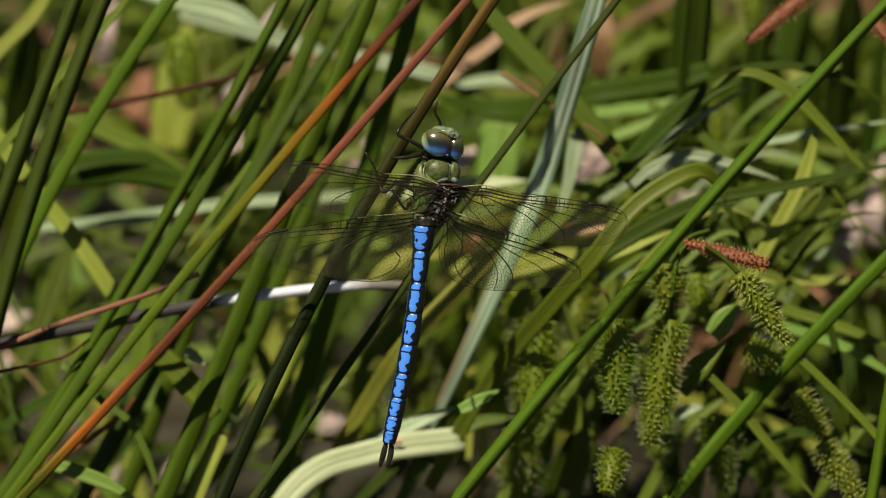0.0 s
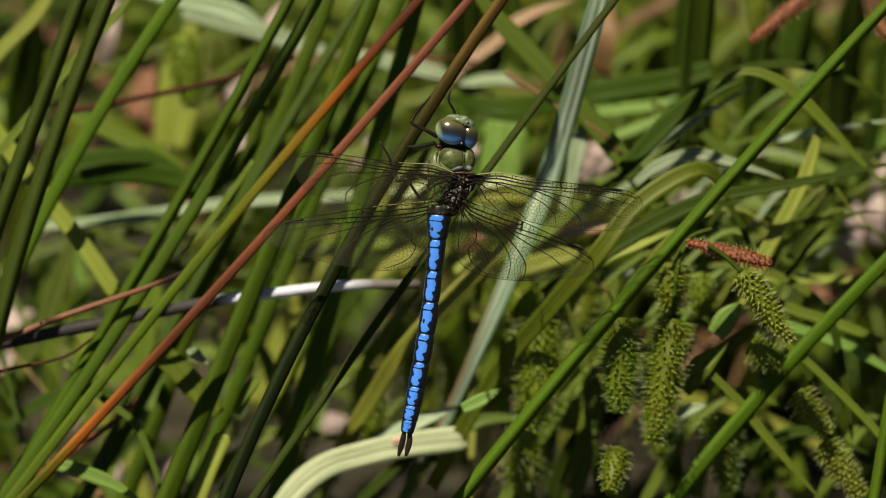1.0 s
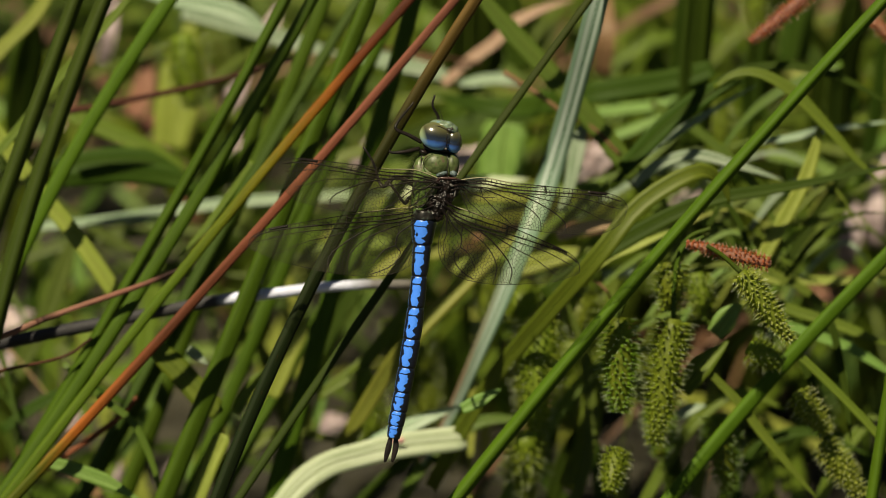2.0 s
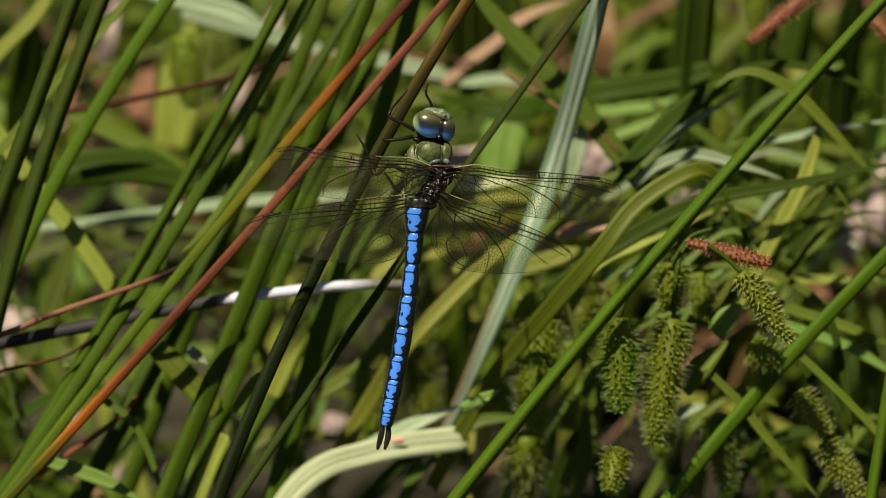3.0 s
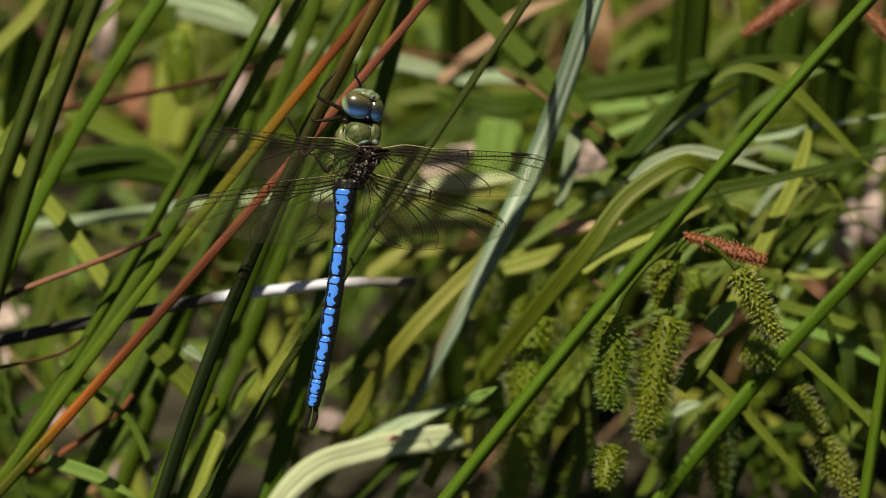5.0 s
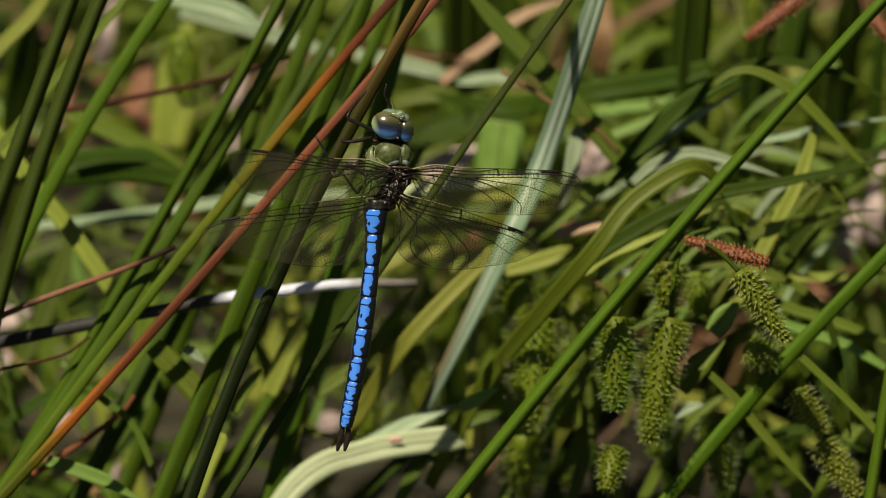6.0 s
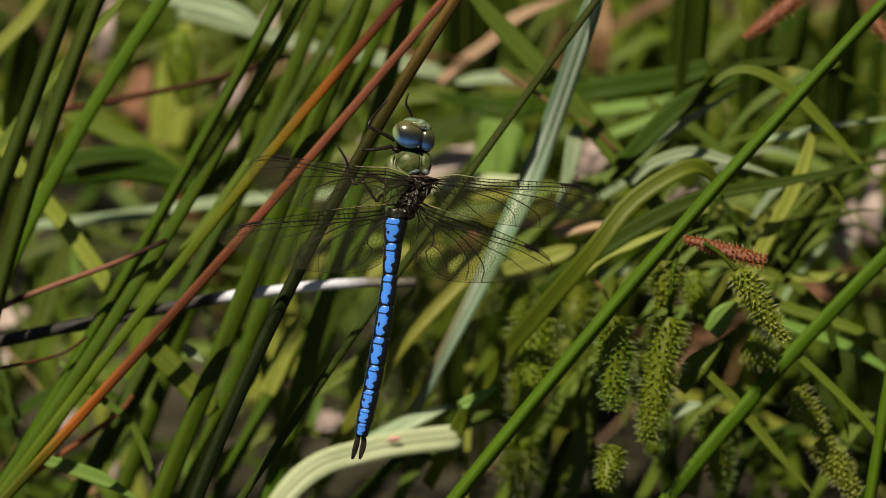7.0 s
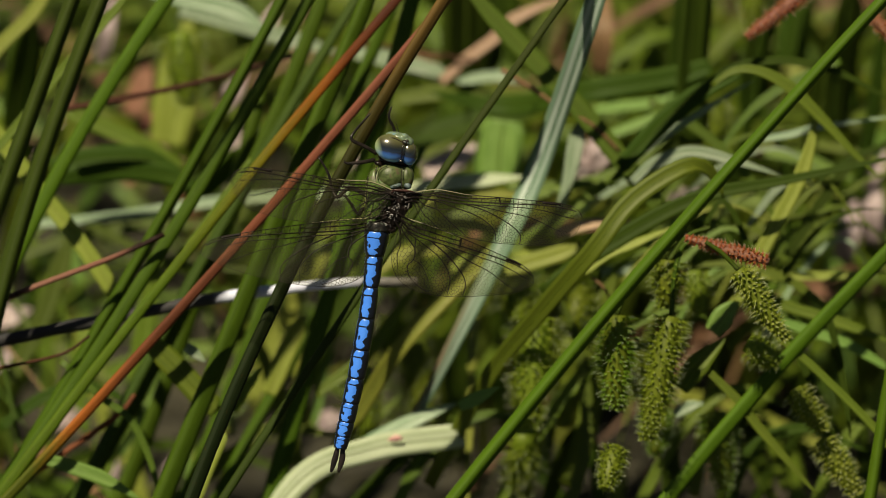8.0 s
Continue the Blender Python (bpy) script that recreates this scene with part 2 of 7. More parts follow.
def blade_ring(width, fold=0.25, thick=0.00022, taper=lambda f: 1.0, twist=0.0):
    """A leaf's section: a shallow V with thickness."""
    def ring(f):
        w = width / 2 * taper(f)
        d = fold * w
        a = twist * f
        top = [(-w, d, 0.0), (-w * 0.5, d * 0.42, 0.25), (0, 0, 0.5), (w * 0.5, d * 0.42, 0.75), (w, d, 1.0)]
        low = [(x * 0.98, y - thick, u) for x, y, u in top[::-1]]
        return [(x * math.cos(a) - y * math.sin(a), x * math.sin(a) + y * math.cos(a), u) for x, y, u in top + low]
    return ring


SWAY = {}


def rooted(ob, root, sway):
    ob.location = root
    SWAY.setdefault(sway, []).append((ob, Vector(root)))
    return ob


def rush(root, bend, tip, radius, material, sway, label="green sedge stem leaning in the wind"):
    """A round rush stem from its foot in the mud to its tip."""
    r0, b0, t0 = Vector(root), Vector(bend), Vector(tip)
    line = [(b0 - r0) * (2 * f * (1 - f)) + (t0 - r0) * f * f for f in (i / 44 for i in range(45))]
    bm = bmesh.new()
    seed = random.random() * 90
    sweep(bm, line, sedge_ring(radius, lambda f: (1.24 - 0.45 * f) * (1.0 if f < 0.97 else (1 - f) * 30 + 0.1), 0.06, seed))
    ob = new("rush", make("rush", bm, M[material]))
    return rooted(tagged(ob, label, "rush", "rushes"), root, sway)


def blade(pts, width, material, sway, label="long green sedge leaf arching over", fold=0.25, twist=0.0, tip=0.25, blunt=0.0, foot=0.75, front=(0, -0.75, 0.66), n=26, name="sedge_leaf"):
    """A flat leaf through pts, foot first; tip is the share of it that narrows to the point."""
    root = Vector(pts[0])
    line = spline([Vector(p) - root for p in pts], n)
    bm = bmesh.new()
    sweep(bm, line, blade_ring(width, fold, 0.00022, lambda f: max(blunt, min(1.0, (1 - f) / tip) ** 0.7, 0.03) * (foot + (1 - foot) * min(1, f * (4 if foot > 0.6 else 1.7))), twist), front)
    ob = new(name, make(name, bm, M[material]))
    if width > 0.003:
        bm = bmesh.new()
        sweep(bm, line, tube_ring(0.028 * width, 6, lambda f: min(1.0, (1 - f) / tip + 0.1)), front)
        part("midrib", bm, M[material], ob)
    return rooted(tagged(ob, label, "sedge leaf", "sedge leaves"), pts[0], sway)


def stick(pts, radius, material, sway, label, name="dead_stalk"):
    root = Vector(pts[0])
    bm = bmesh.new()
    sweep(bm, spline([Vector(p) - root for p in pts], 30), tube_ring(radius, 9, lambda f: 1.05 - 0.35 * f, 0.18, random.random() * 50))
    ob = new(name, make(name, bm, M[material]))
    return rooted(tagged(ob, label, "dead stalk"), pts[0], sway)


def spike(top, low, radius, material, sway, label="drooping green sedge fruit spike with bristly scales", stalk=None):
    """A sedge spike: a core set with rows of beaked scales that stick out, on a thin stalk."""
    top, low = Vector(top), Vector(low)
    ax = low - top
    length = ax.length
    ax.normalize()
    a = ax.orthogonal().normalized()
    b = ax.cross(a)
    ob = new("sedge_spike", None)
    tagged(ob, label, "sedge spike", "sedge spikes")
    bm = bmesh.new()
    sweep(bm, [ax * (length * i / 10) for i in range(11)], tube_ring(radius * 0.84, 14, lambda f: (1.08 - 0.34 * f) * math.sin(math.pi * min(0.97, max(0.08, f))) ** 0.4))
    part("core", bm, M["blade_orange" if material == "spike_brown" else "spike_core"], ob)
    bm = bmesh.new()
    uvl = bm.loops.layers.uv.verify()

    def scale(p, q, wide, tall, belly, v_tip):
        """A scale or bristle from p to q, widest at the share belly."""
        side = (q - p).cross(ax).normalized() * wide
        mid = p.lerp(q, belly)
        vs = [bm.verts.new(v) for v in (p, mid + side, mid + ax * tall, mid - side, mid - ax * tall, q)]
        for x, y in ((1, 2), (2, 3), (3, 4), (4, 1)):
            for tri in ((vs[0], vs[y], vs[x]), (vs[5], vs[x], vs[y])):
                for lp in bm.faces.new(tri).loops:
                    lp[uvl].uv = (0.5, 0.0 if lp.vert is vs[0] else v_tip if lp.vert is vs[5] else v_tip * 0.6)
    rows = int(length / 0.00112)
    for i in range(rows):
        f = (i + 0.5) / rows
        env = (1.18 - 0.38 * f) * radius * (0.40 + 0.60 * math.sin(math.pi * min(0.97, f * 0.85 + 0.13)) ** 0.5)
        for j in range(10):
            ang = 6.2832 * (j + 0.5 * (i % 2)) / 10 + random.uniform(-0.14, 0.14)
            d = a * math.cos(ang) + b * math.sin(ang)
            at = ax * (length * f + random.uniform(-0.0002, 0.0002))
            scale(at + d * env * 0.7, at + d * env * random.uniform(0.92, 1.08) + ax * random.uniform(0.0003, 0.0009), 0.00042, 0.00034, 0.5, random.uniform(0.3, 0.7))
            for _ in range(2):
                e = (d + a * random.uniform(-0.25, 0.25) + b * random.uniform(-0.25, 0.25)).normalized()
                scale(at + d * env * 0.8, at + e * env * random.uniform(1.15, 1.7) + ax * random.uniform(-0.0003, 0.0012), 0.00011, 0.00011, 0.3, random.choice((0.8, 0.95, 1.0)))
    bmesh.ops.recalc_face_normals(bm, faces=bm.faces)
    me = make("bristle_coat", bm, M[material], False)
    sc = new("bristle_coat", me)
    sc.parent = ob
    tagged(sc, kind="stuff")
    if stalk:
        bm = bmesh.new()
        sweep(bm, spline([Vector(q) - top for q in stalk] + [Vector((0, 0, 0))], 16), tube_ring(0.0006, 6))
        part("stalk", bm, M["rush"], ob, "thin green stalk")
    return rooted(ob, top, sway)


def speck(at):
    """A small pink gall on a leaf."""
    bm = bmesh.new()
    bmesh.ops.create_uvsphere(bm, u_segments=16, v_segments=10, radius=1, matrix=Matrix.Diagonal((0.0018, 0.00030, 0.0009, 1)))
    for v in bm.verts:
        v.co *= 1 + 0.25 * noise.noise(v.co * 900)
    s = Shader("gall_pink")
    s.set(Base_Color=s.mix(s.noise(s.here(), 600.0), (0.72, 0.34, 0.31), (0.82, 0.50, 0.46)), Roughness=0.5)
    ob = new("leaf_gall", make("leaf_gall", bm, s.m))
    ob.matrix_basis = Matrix.Translation(at) @ Matrix.Rotation(radians(-12), 4, VIEW)
    tagged(ob, "small pink gall on a bleached sedge leaf", "gall")


# ---- ground ----
def ground():
    ticks = sorted({round(sg * v, 4) for sg in (-1, 1) for v in [i * 0.02 for i in range(41)] + [1.0, 1.5, 2.5, 5, 12, 40, 150, 600]})
    bm = bmesh.new()
    grid = [[bm.verts.new((x, y, 0.02 * noise.noise((x * 7, y * 7, 0)) + 0.006 * noise.noise((x * 31, y * 31, 5)) - 0.01)) for x in ticks] for y in ticks]
    for r0, r1 in zip(grid, grid[1:]):
        for i in range(len(ticks) - 1):
            bm.faces.new((r0[i], r0[i + 1], r1[i + 1], r1[i]))
    tagged(new("ground", make("ground", bm, M["mud"])), "damp pinkish brown mud at the pond edge", "ground", kind="structure")


ground()


# sedge stems in front
rush((-0.0884, -0.1016, 0.0000), (-0.0868, -0.0174, 0.1459), (0.0469, 0.0669, 0.2919), 0.00164, "rush_perch", "perch", "dark green sedge stem browning at the tip, under the dragonfly")
rush((-0.2016, -0.0635, -0.0000), (-0.1077, 0.0166, 0.1388), (0.0406, 0.0968, 0.2776), 0.00128, "rush_rust", "rust", "sedge stem turning from green through orange to red")
rush((-0.2542, -0.0751, 0.0000), (-0.0825, 0.0063, 0.1410), (0.0443, 0.0877, 0.2819), 0.00120, "rush_red", "red", "rusty red dying sedge stem with an orange stretch")
rush((-0.1498, -0.0845, -0.0063), (-0.0532, -0.0006, 0.1389), (0.0745, 0.0832, 0.2841), 0.00102, "rush_olive", "arch", "olive green sedge stem leaning behind the dragonfly")
rush((-0.1981, -0.0520, -0.0000), (-0.0875, 0.0269, 0.1366), (-0.0092, 0.1058, 0.2733), 0.00149, "rush", "left", "dark green sedge stem in the clump")
rush((-0.2193, -0.0577, -0.0000), (-0.0787, 0.0218, 0.1377), (-0.0030, 0.1013, 0.2754), 0.00162, "rush", "left")
rush((-0.1818, -0.0793, -0.0104), (-0.1364, -0.0048, 0.1187), (-0.0811, 0.0697, 0.2478), 0.00218, "rush_deep", "left")
rush((-0.1161, -0.0797, -0.0160), (-0.1410, -0.0039, 0.1153), (-0.0734, 0.0719, 0.2466), 0.00225, "rush_deep", "left")
rush((-0.1058, -0.0566, -0.0361), (-0.1796, 0.0279, 0.1103), (-0.0310, 0.1123, 0.2566), 0.00192, "rush_bright", "left", "bright green sedge stem in the clump")
rush((-0.1073, -0.0866, 0.0000), (-0.0078, -0.0040, 0.1431), (0.1565, 0.0787, 0.2863), 0.00166, "rush_bright", "right", "long bright green sedge stem crossing the sedges")
rush((-0.0232, -0.0577, -0.0000), (0.0224, 0.0218, 0.1377), (0.2460, 0.1013, 0.2754), 0.00175, "rush_bright", "right", "bright green sedge stem with a dark shadow across it")
rush((0.0799, -0.0808, 0.0000), (0.0957, -0.0095, 0.1236), (0.1235, 0.0619, 0.2473), 0.00146, "rush_bright", "right", "yellow green upright sedge stem")

# sedge stems behind
rush((-0.1184, -0.0466, 0.0133), (-0.0666, 0.0169, 0.1232), (-0.0143, 0.0804, 0.2332), 0.00240, "rush_mid", "mid")
rush((-0.1744, -0.0116, -0.0000), (-0.0706, 0.0509, 0.1080), (-0.0258, 0.1133, 0.2162), 0.00207, "rush_mid", "mid")
rush((-0.0762, -0.0231, 0.0000), (-0.0411, 0.0407, 0.1104), (-0.0046, 0.1044, 0.2208), 0.00227, "rush_mid", "mid")
rush((-0.1423, -0.0173, 0.0000), (-0.0941, 0.0458, 0.1092), (-0.0150, 0.1088, 0.2185), 0.00152, "rush_deep", "mid")
rush((-0.1278, 0.0115, -0.0000), (-0.0749, 0.0636, 0.0901), (-0.0440, 0.1156, 0.1803), 0.00210, "rush_mid", "mid")
rush((-0.0957, 0.0231, 0.0000), (-0.0793, 0.0720, 0.0847), (-0.0238, 0.1209, 0.1694), 0.00183, "rush_mid", "mid")
rush((-0.0977, -0.0000, -0.0000), (-0.0715, 0.0499, 0.0865), (-0.0030, 0.0999, 0.1730), 0.00167, "rush_mid", "mid")
rush((-0.1071, -0.0000, -0.0000), (-0.0606, 0.0611, 0.1058), (-0.0076, 0.1221, 0.2116), 0.00181, "rush_mid", "mid")

# leaves
blade([(-0.0068, 0.0589, 0.1060), (-0.0005, 0.0612, 0.1161), (0.0088, 0.0577, 0.1420), (0.0189, 0.0656, 0.1646), (0.0269, 0.0762, 0.1830), (0.0366, 0.0659, 0.2302), (0.0455, 0.0743, 0.2647)], 0.00578, "blade_edged", "pale", label='broad pale bluish green sedge leaf with a grooved middle', fold=0.12, tip=0.2, foot=0.3, front=(-0.2, -0.62, 0.76))
blade([(0.0288, 0.0827, 0.1633), (0.0310, 0.0864, 0.1697), (0.0326, 0.0903, 0.1764), (0.0340, 0.0938, 0.1824)], 0.00415, "blade_pale", "still", label='pale bluish sedge leaf behind another', tip=0.2, foot=0.5, fold=0.1, front=(-0.2, -0.6, 0.77))
blade([(-0.0453, 0.0235, 0.1048), (-0.0367, 0.0305, 0.1149), (-0.0289, 0.0354, 0.1193), (-0.0197, 0.0394, 0.1202), (-0.0102, 0.0422, 0.1210), (0.0054, 0.0448, 0.1216)], 0.00615, "blade_cream", "still", label='cream green sedge leaf bent over, with a cut end', fold=0.12, tip=0.03, blunt=0.93, front=(-0.1, -0.8, 0.6))
speck((-0.0111, 0.0413, 0.1229))
blade([(-0.0255, 0.0495, 0.1118), (-0.0137, 0.0527, 0.1172), (-0.0055, 0.0546, 0.1205), (0.0036, 0.0564, 0.1237)], 0.00412, "blade_pale", "still", label='pale bluish green leaf tip', tip=0.4, fold=0.1, front=(-0.2, -0.55, 0.8))
blade([(-0.0312, 0.0575, 0.0995), (-0.0185, 0.0593, 0.1228), (-0.0089, 0.0579, 0.1403), (0.0062, 0.0658, 0.1541), (0.0201, 0.0721, 0.1649)], 0.00414, "blade_yellow", "still", label='yellow green sedge leaf leaning over')
blade([(-0.0032, 0.0447, 0.1075), (0.0107, 0.0448, 0.1375), (0.0237, 0.0377, 0.1613), (0.0354, 0.0344, 0.1795), (0.0451, 0.0405, 0.1902), (0.0584, 0.0463, 0.1962), (0.0646, 0.0484, 0.1919), (0.0667, 0.0477, 0.1866)], 0.00450, "blade", "arching", tip=0.35, label='green sedge leaf arching over and drooping')
blade([(0.0239, 0.0466, 0.1607), (0.0389, 0.0520, 0.1701), (0.0606, 0.0579, 0.1803), (0.0831, 0.0603, 0.1844), (0.1133, 0.0636, 0.1901)], 0.00423, "blade_dark", "arching", label='dark green sedge leaf stretched sideways', tip=0.6)
blade([(0.0650, 0.0759, 0.2015), (0.0702, 0.0776, 0.2045), (0.0763, 0.0776, 0.2045), (0.0838, 0.0756, 0.2010), (0.0919, 0.0717, 0.1942), (0.0990, 0.0679, 0.1876), (0.1058, 0.0647, 0.1820)], 0.00341, "blade", "arching", label='light green sedge leaf drooping', tip=0.5, foot=0.3)
blade([(0.0407, 0.0769, 0.1732), (0.0478, 0.0810, 0.1803), (0.0668, 0.0901, 0.1960), (0.0805, 0.0921, 0.1996), (0.0956, 0.0908, 0.1974), (0.1107, 0.0869, 0.1905)], 0.00206, "blade_dark", "arching", label='dark olive sedge leaf arching over')
blade([(0.0691, 0.0525, 0.1509), (0.0776, 0.0607, 0.1651), (0.0867, 0.0696, 0.1806), (0.0905, 0.0771, 0.1936)], 0.00355, "blade_yellow", "arching", label='yellow green upright sedge leaf', tip=0.3)
blade([(0.0460, 0.0729, 0.1763), (0.0515, 0.0753, 0.1804), (0.0605, 0.0767, 0.1828), (0.0711, 0.0755, 0.1808), (0.0823, 0.0738, 0.1778)], 0.00274, "blade_pale", "arching", label='dry pale straw-coloured sedge leaf', tip=0.4)
blade([(0.0546, 0.0771, 0.1636), (0.0505, 0.0802, 0.1690), (0.0427, 0.0849, 0.1770), (0.0339, 0.0902, 0.1862), (0.0229, 0.0961, 0.1964), (0.0105, 0.1026, 0.2077), (0.0021, 0.1082, 0.2174)], 0.00500, "blade_green", "arching", label='green sedge leaf with a browned edge')
blade([(0.0672, 0.1296, 0.1776), (0.0584, 0.1284, 0.1753), (0.0359, 0.1265, 0.1720), (0.0166, 0.1396, 0.1607), (-0.0034, 0.1414, 0.1639)], 0.00566, "blade_dark", "still", label='dark green leaf lying across')
blade([(-0.0121, 0.1553, 0.1539), (0.0023, 0.1563, 0.1557), (0.0168, 0.1558, 0.1548), (0.0327, 0.1549, 0.1532)], 0.00433, "blade", "still", label='green leaf lying across', tip=0.15)
# dark upright leaf put in for the deep shade between the plants
blade([(0.0618, 0.1198, 0.1604), (0.0618, 0.1296, 0.1776), (0.0632, 0.1381, 0.1922), (0.0644, 0.1495, 0.2117)], 0.01017, "blade_dark", "still", label='broad dark green upright leaf standing in for shade', front=(0.55, -0.83, 0.0))
blade([(-0.1199, 0.0921, 0.1995), (-0.1077, 0.0829, 0.1836), (-0.0979, 0.0761, 0.1719), (-0.0912, 0.0720, 0.1648), (-0.0850, 0.0678, 0.1575), (-0.0793, 0.0636, 0.1501)], 0.00410, "blade_yellow", "still", label='light green sedge leaf slanting down', tip=0.04, blunt=0.7)
blade([(-0.0695, 0.0421, 0.1489), (-0.0646, 0.0397, 0.1447), (-0.0596, 0.0369, 0.1400), (-0.0543, 0.0339, 0.1348)], 0.00600, "blade", "still", label='broad green sedge leaf slanting down', tip=0.08, blunt=0.6, fold=0.1, front=(-0.25, -0.5, 0.83))
blade([(-0.1033, 0.1242, 0.1351), (-0.0833, 0.1252, 0.1368), (-0.0552, 0.1272, 0.1403), (-0.0320, 0.1280, 0.1417), (-0.0091, 0.1287, 0.1430)], 0.00271, "blade_pale", "still", label='pale leaf lying across', tip=0.20)
blade([(-0.0948, 0.1389, 0.1595), (-0.0863, 0.1371, 0.1564), (-0.0748, 0.1345, 0.1519), (-0.0648, 0.1318, 0.1472)], 0.00428, "blade", "still", label='broad green leaf lying across')
blade([(-0.0980, 0.1170, 0.1555), (-0.0881, 0.1180, 0.1573), (-0.0769, 0.1181, 0.1577), (-0.0655, 0.1170, 0.1555)], 0.00649, "blade_dark", "still", label='dark green leaf lying across')
blade([(-0.0913, 0.0367, 0.1476), (-0.0814, 0.0323, 0.1399), (-0.0741, 0.0293, 0.1347), (-0.0688, 0.0229, 0.1237), (-0.0676, 0.0171, 0.1137)], 0.00176, "blade_green", "still", label='thin green leaf curling down', tip=0.4)
blade([(-0.0944, 0.0211, 0.1295), (-0.0870, 0.0199, 0.1275), (-0.0802, 0.0186, 0.1252), (-0.0721, 0.0163, 0.1213)], 0.00355, "blade_aqua", "still", label='pale bluish leaf tip', tip=0.4)
blade([(-0.0762, 0.1546, 0.1867), (-0.0654, 0.1532, 0.1843), (-0.0533, 0.1517, 0.1818), (-0.0434, 0.1489, 0.1769)], 0.00485, "blade_pale", "still", label='pale leaf lying across')
blade([(-0.1192, 0.1268, 0.1726), (-0.1107, 0.1321, 0.1817), (-0.1022, 0.1363, 0.1892), (-0.0952, 0.1423, 0.1995)], 0.00339, "blade_yellow", "still", label='yellow green sedge leaf')
blade([(0.0632, 0.0288, 0.1498), (0.0714, 0.0247, 0.1428), (0.0758, 0.0218, 0.1377), (0.0900, 0.0137, 0.1237)], 0.00229, "blade", "arching", label='thin green sedge leaf')
blade([(0.0803, 0.0326, 0.1565), (0.0884, 0.0292, 0.1506), (0.1034, 0.0218, 0.1377), (0.1099, 0.0171, 0.1296)], 0.00189, "blade", "arching", label='thin green sedge leaf')
blade([(0.0822, 0.0419, 0.1525), (0.0869, 0.0377, 0.1453), (0.0930, 0.0303, 0.1325), (0.0996, 0.0221, 0.1183)], 0.00190, "blade_dark", "arching", label='thin dark green sedge leaf')
blade([(0.0923, 0.0439, 0.1560), (0.0937, 0.0419, 0.1525), (0.0964, 0.0358, 0.1419), (0.0982, 0.0290, 0.1302)], 0.00190, "blade_dark", "arching", label='thin dark green sedge leaf')
blade([(0.0750, 0.0642, 0.1512), (0.0846, 0.0621, 0.1476), (0.0956, 0.0604, 0.1447), (0.1107, 0.0577, 0.1399)], 0.00275, "blade", "arching", label='green sedge leaf slanting across')
blade([(0.0819, 0.0604, 0.1447), (0.0901, 0.0590, 0.1423), (0.0997, 0.0573, 0.1393), (0.1121, 0.0536, 0.1328)], 0.00247, "blade_aqua", "arching", label='light green sedge leaf')
blade([(0.0593, 0.0895, 0.1549), (0.0760, 0.0839, 0.1453), (0.0927, 0.0832, 0.1441), (0.1135, 0.0840, 0.1455)], 0.00223, "blade_yellow", "arching", label='yellowish thin leaf lying across')
blade([(0.0636, 0.0634, 0.1698), (0.0670, 0.0661, 0.1746), (0.0704, 0.0648, 0.1722), (0.0752, 0.0593, 0.1628), (0.0772, 0.0566, 0.1580)], 0.00150, "blade_dark", "arching", label='thin dark curling sedge leaf')
blade([(0.0644, 0.0333, 0.1576), (0.0679, 0.0356, 0.1617), (0.0708, 0.0370, 0.1640)], 0.00539, "blade_aqua", "arching", label='pale folded leaf tip', tip=0.6)
blade([(0.0567, 0.0265, 0.1460), (0.0614, 0.0296, 0.1512), (0.0675, 0.0326, 0.1565)], 0.00566, "blade", "arching", label='short broad green sedge leaf', tip=0.5)
blade([(0.0565, 0.0491, 0.1250), (0.0599, 0.0500, 0.1266), (0.0637, 0.0505, 0.1274)], 0.00302, "blade_pale", "still", label='small pale scrap of leaf', tip=0.5)
blade([(0.0301, 0.0575, 0.0995), (0.0356, 0.0644, 0.1116), (0.0384, 0.0755, 0.1308), (0.0426, 0.0846, 0.1465)], 0.00557, "blade", "still", label='broad green leaf in the shade')
blade([(0.0278, 0.0795, 0.1578), (0.0354, 0.0808, 0.1599), (0.0465, 0.0813, 0.1609)], 0.00332, "blade_straw", "still", label='dry straw-coloured leaf lying across', tip=0.45, fold=0.1, front=(-0.2, -0.45, 0.87))
blade([(0.0342, 0.0560, 0.1609), (0.0401, 0.0582, 0.1648), (0.0472, 0.0596, 0.1672), (0.0561, 0.0615, 0.1706)], 0.00276, "blade_yellow", "still", label='sunlit green leaf lying across', tip=0.45, fold=0.1, front=(-0.2, -0.45, 0.87))
blade([(-0.0706, 0.1643, 0.1356), (-0.0676, 0.1723, 0.1495), (-0.0655, 0.1804, 0.1634)], 0.01166, "blade_yellow", "still", label='broad yellow green leaf among the stems', tip=0.4, blunt=0.3)
blade([(-0.0824, 0.2130, 0.1180), (-0.0800, 0.2166, 0.1240), (-0.0776, 0.2206, 0.1310)], 0.00601, "blade_orange", "still", label='orange brown dead leaf', tip=0.4, name='dead_leaf')
blade([(-0.0804, 0.2386, 0.0943), (-0.0781, 0.2424, 0.1009), (-0.0743, 0.2447, 0.1050)], 0.00460, "blade_orange", "still", label='orange brown dead leaf', tip=0.4, name='dead_leaf')
blade([(0.0990, 0.2187, 0.0598), (0.1098, 0.2187, 0.0598), (0.1236, 0.2194, 0.0611)], 0.00460, "blade_orange", "still", label='reddish brown dead leaf', tip=0.3, name='dead_leaf')
blade([(0.0042, 0.0261, 0.1412), (0.0089, 0.0272, 0.1431), (0.0137, 0.0285, 0.1454)], 0.00323, "blade_aqua", "still", label='small green leaf tip pointing up', tip=0.5)
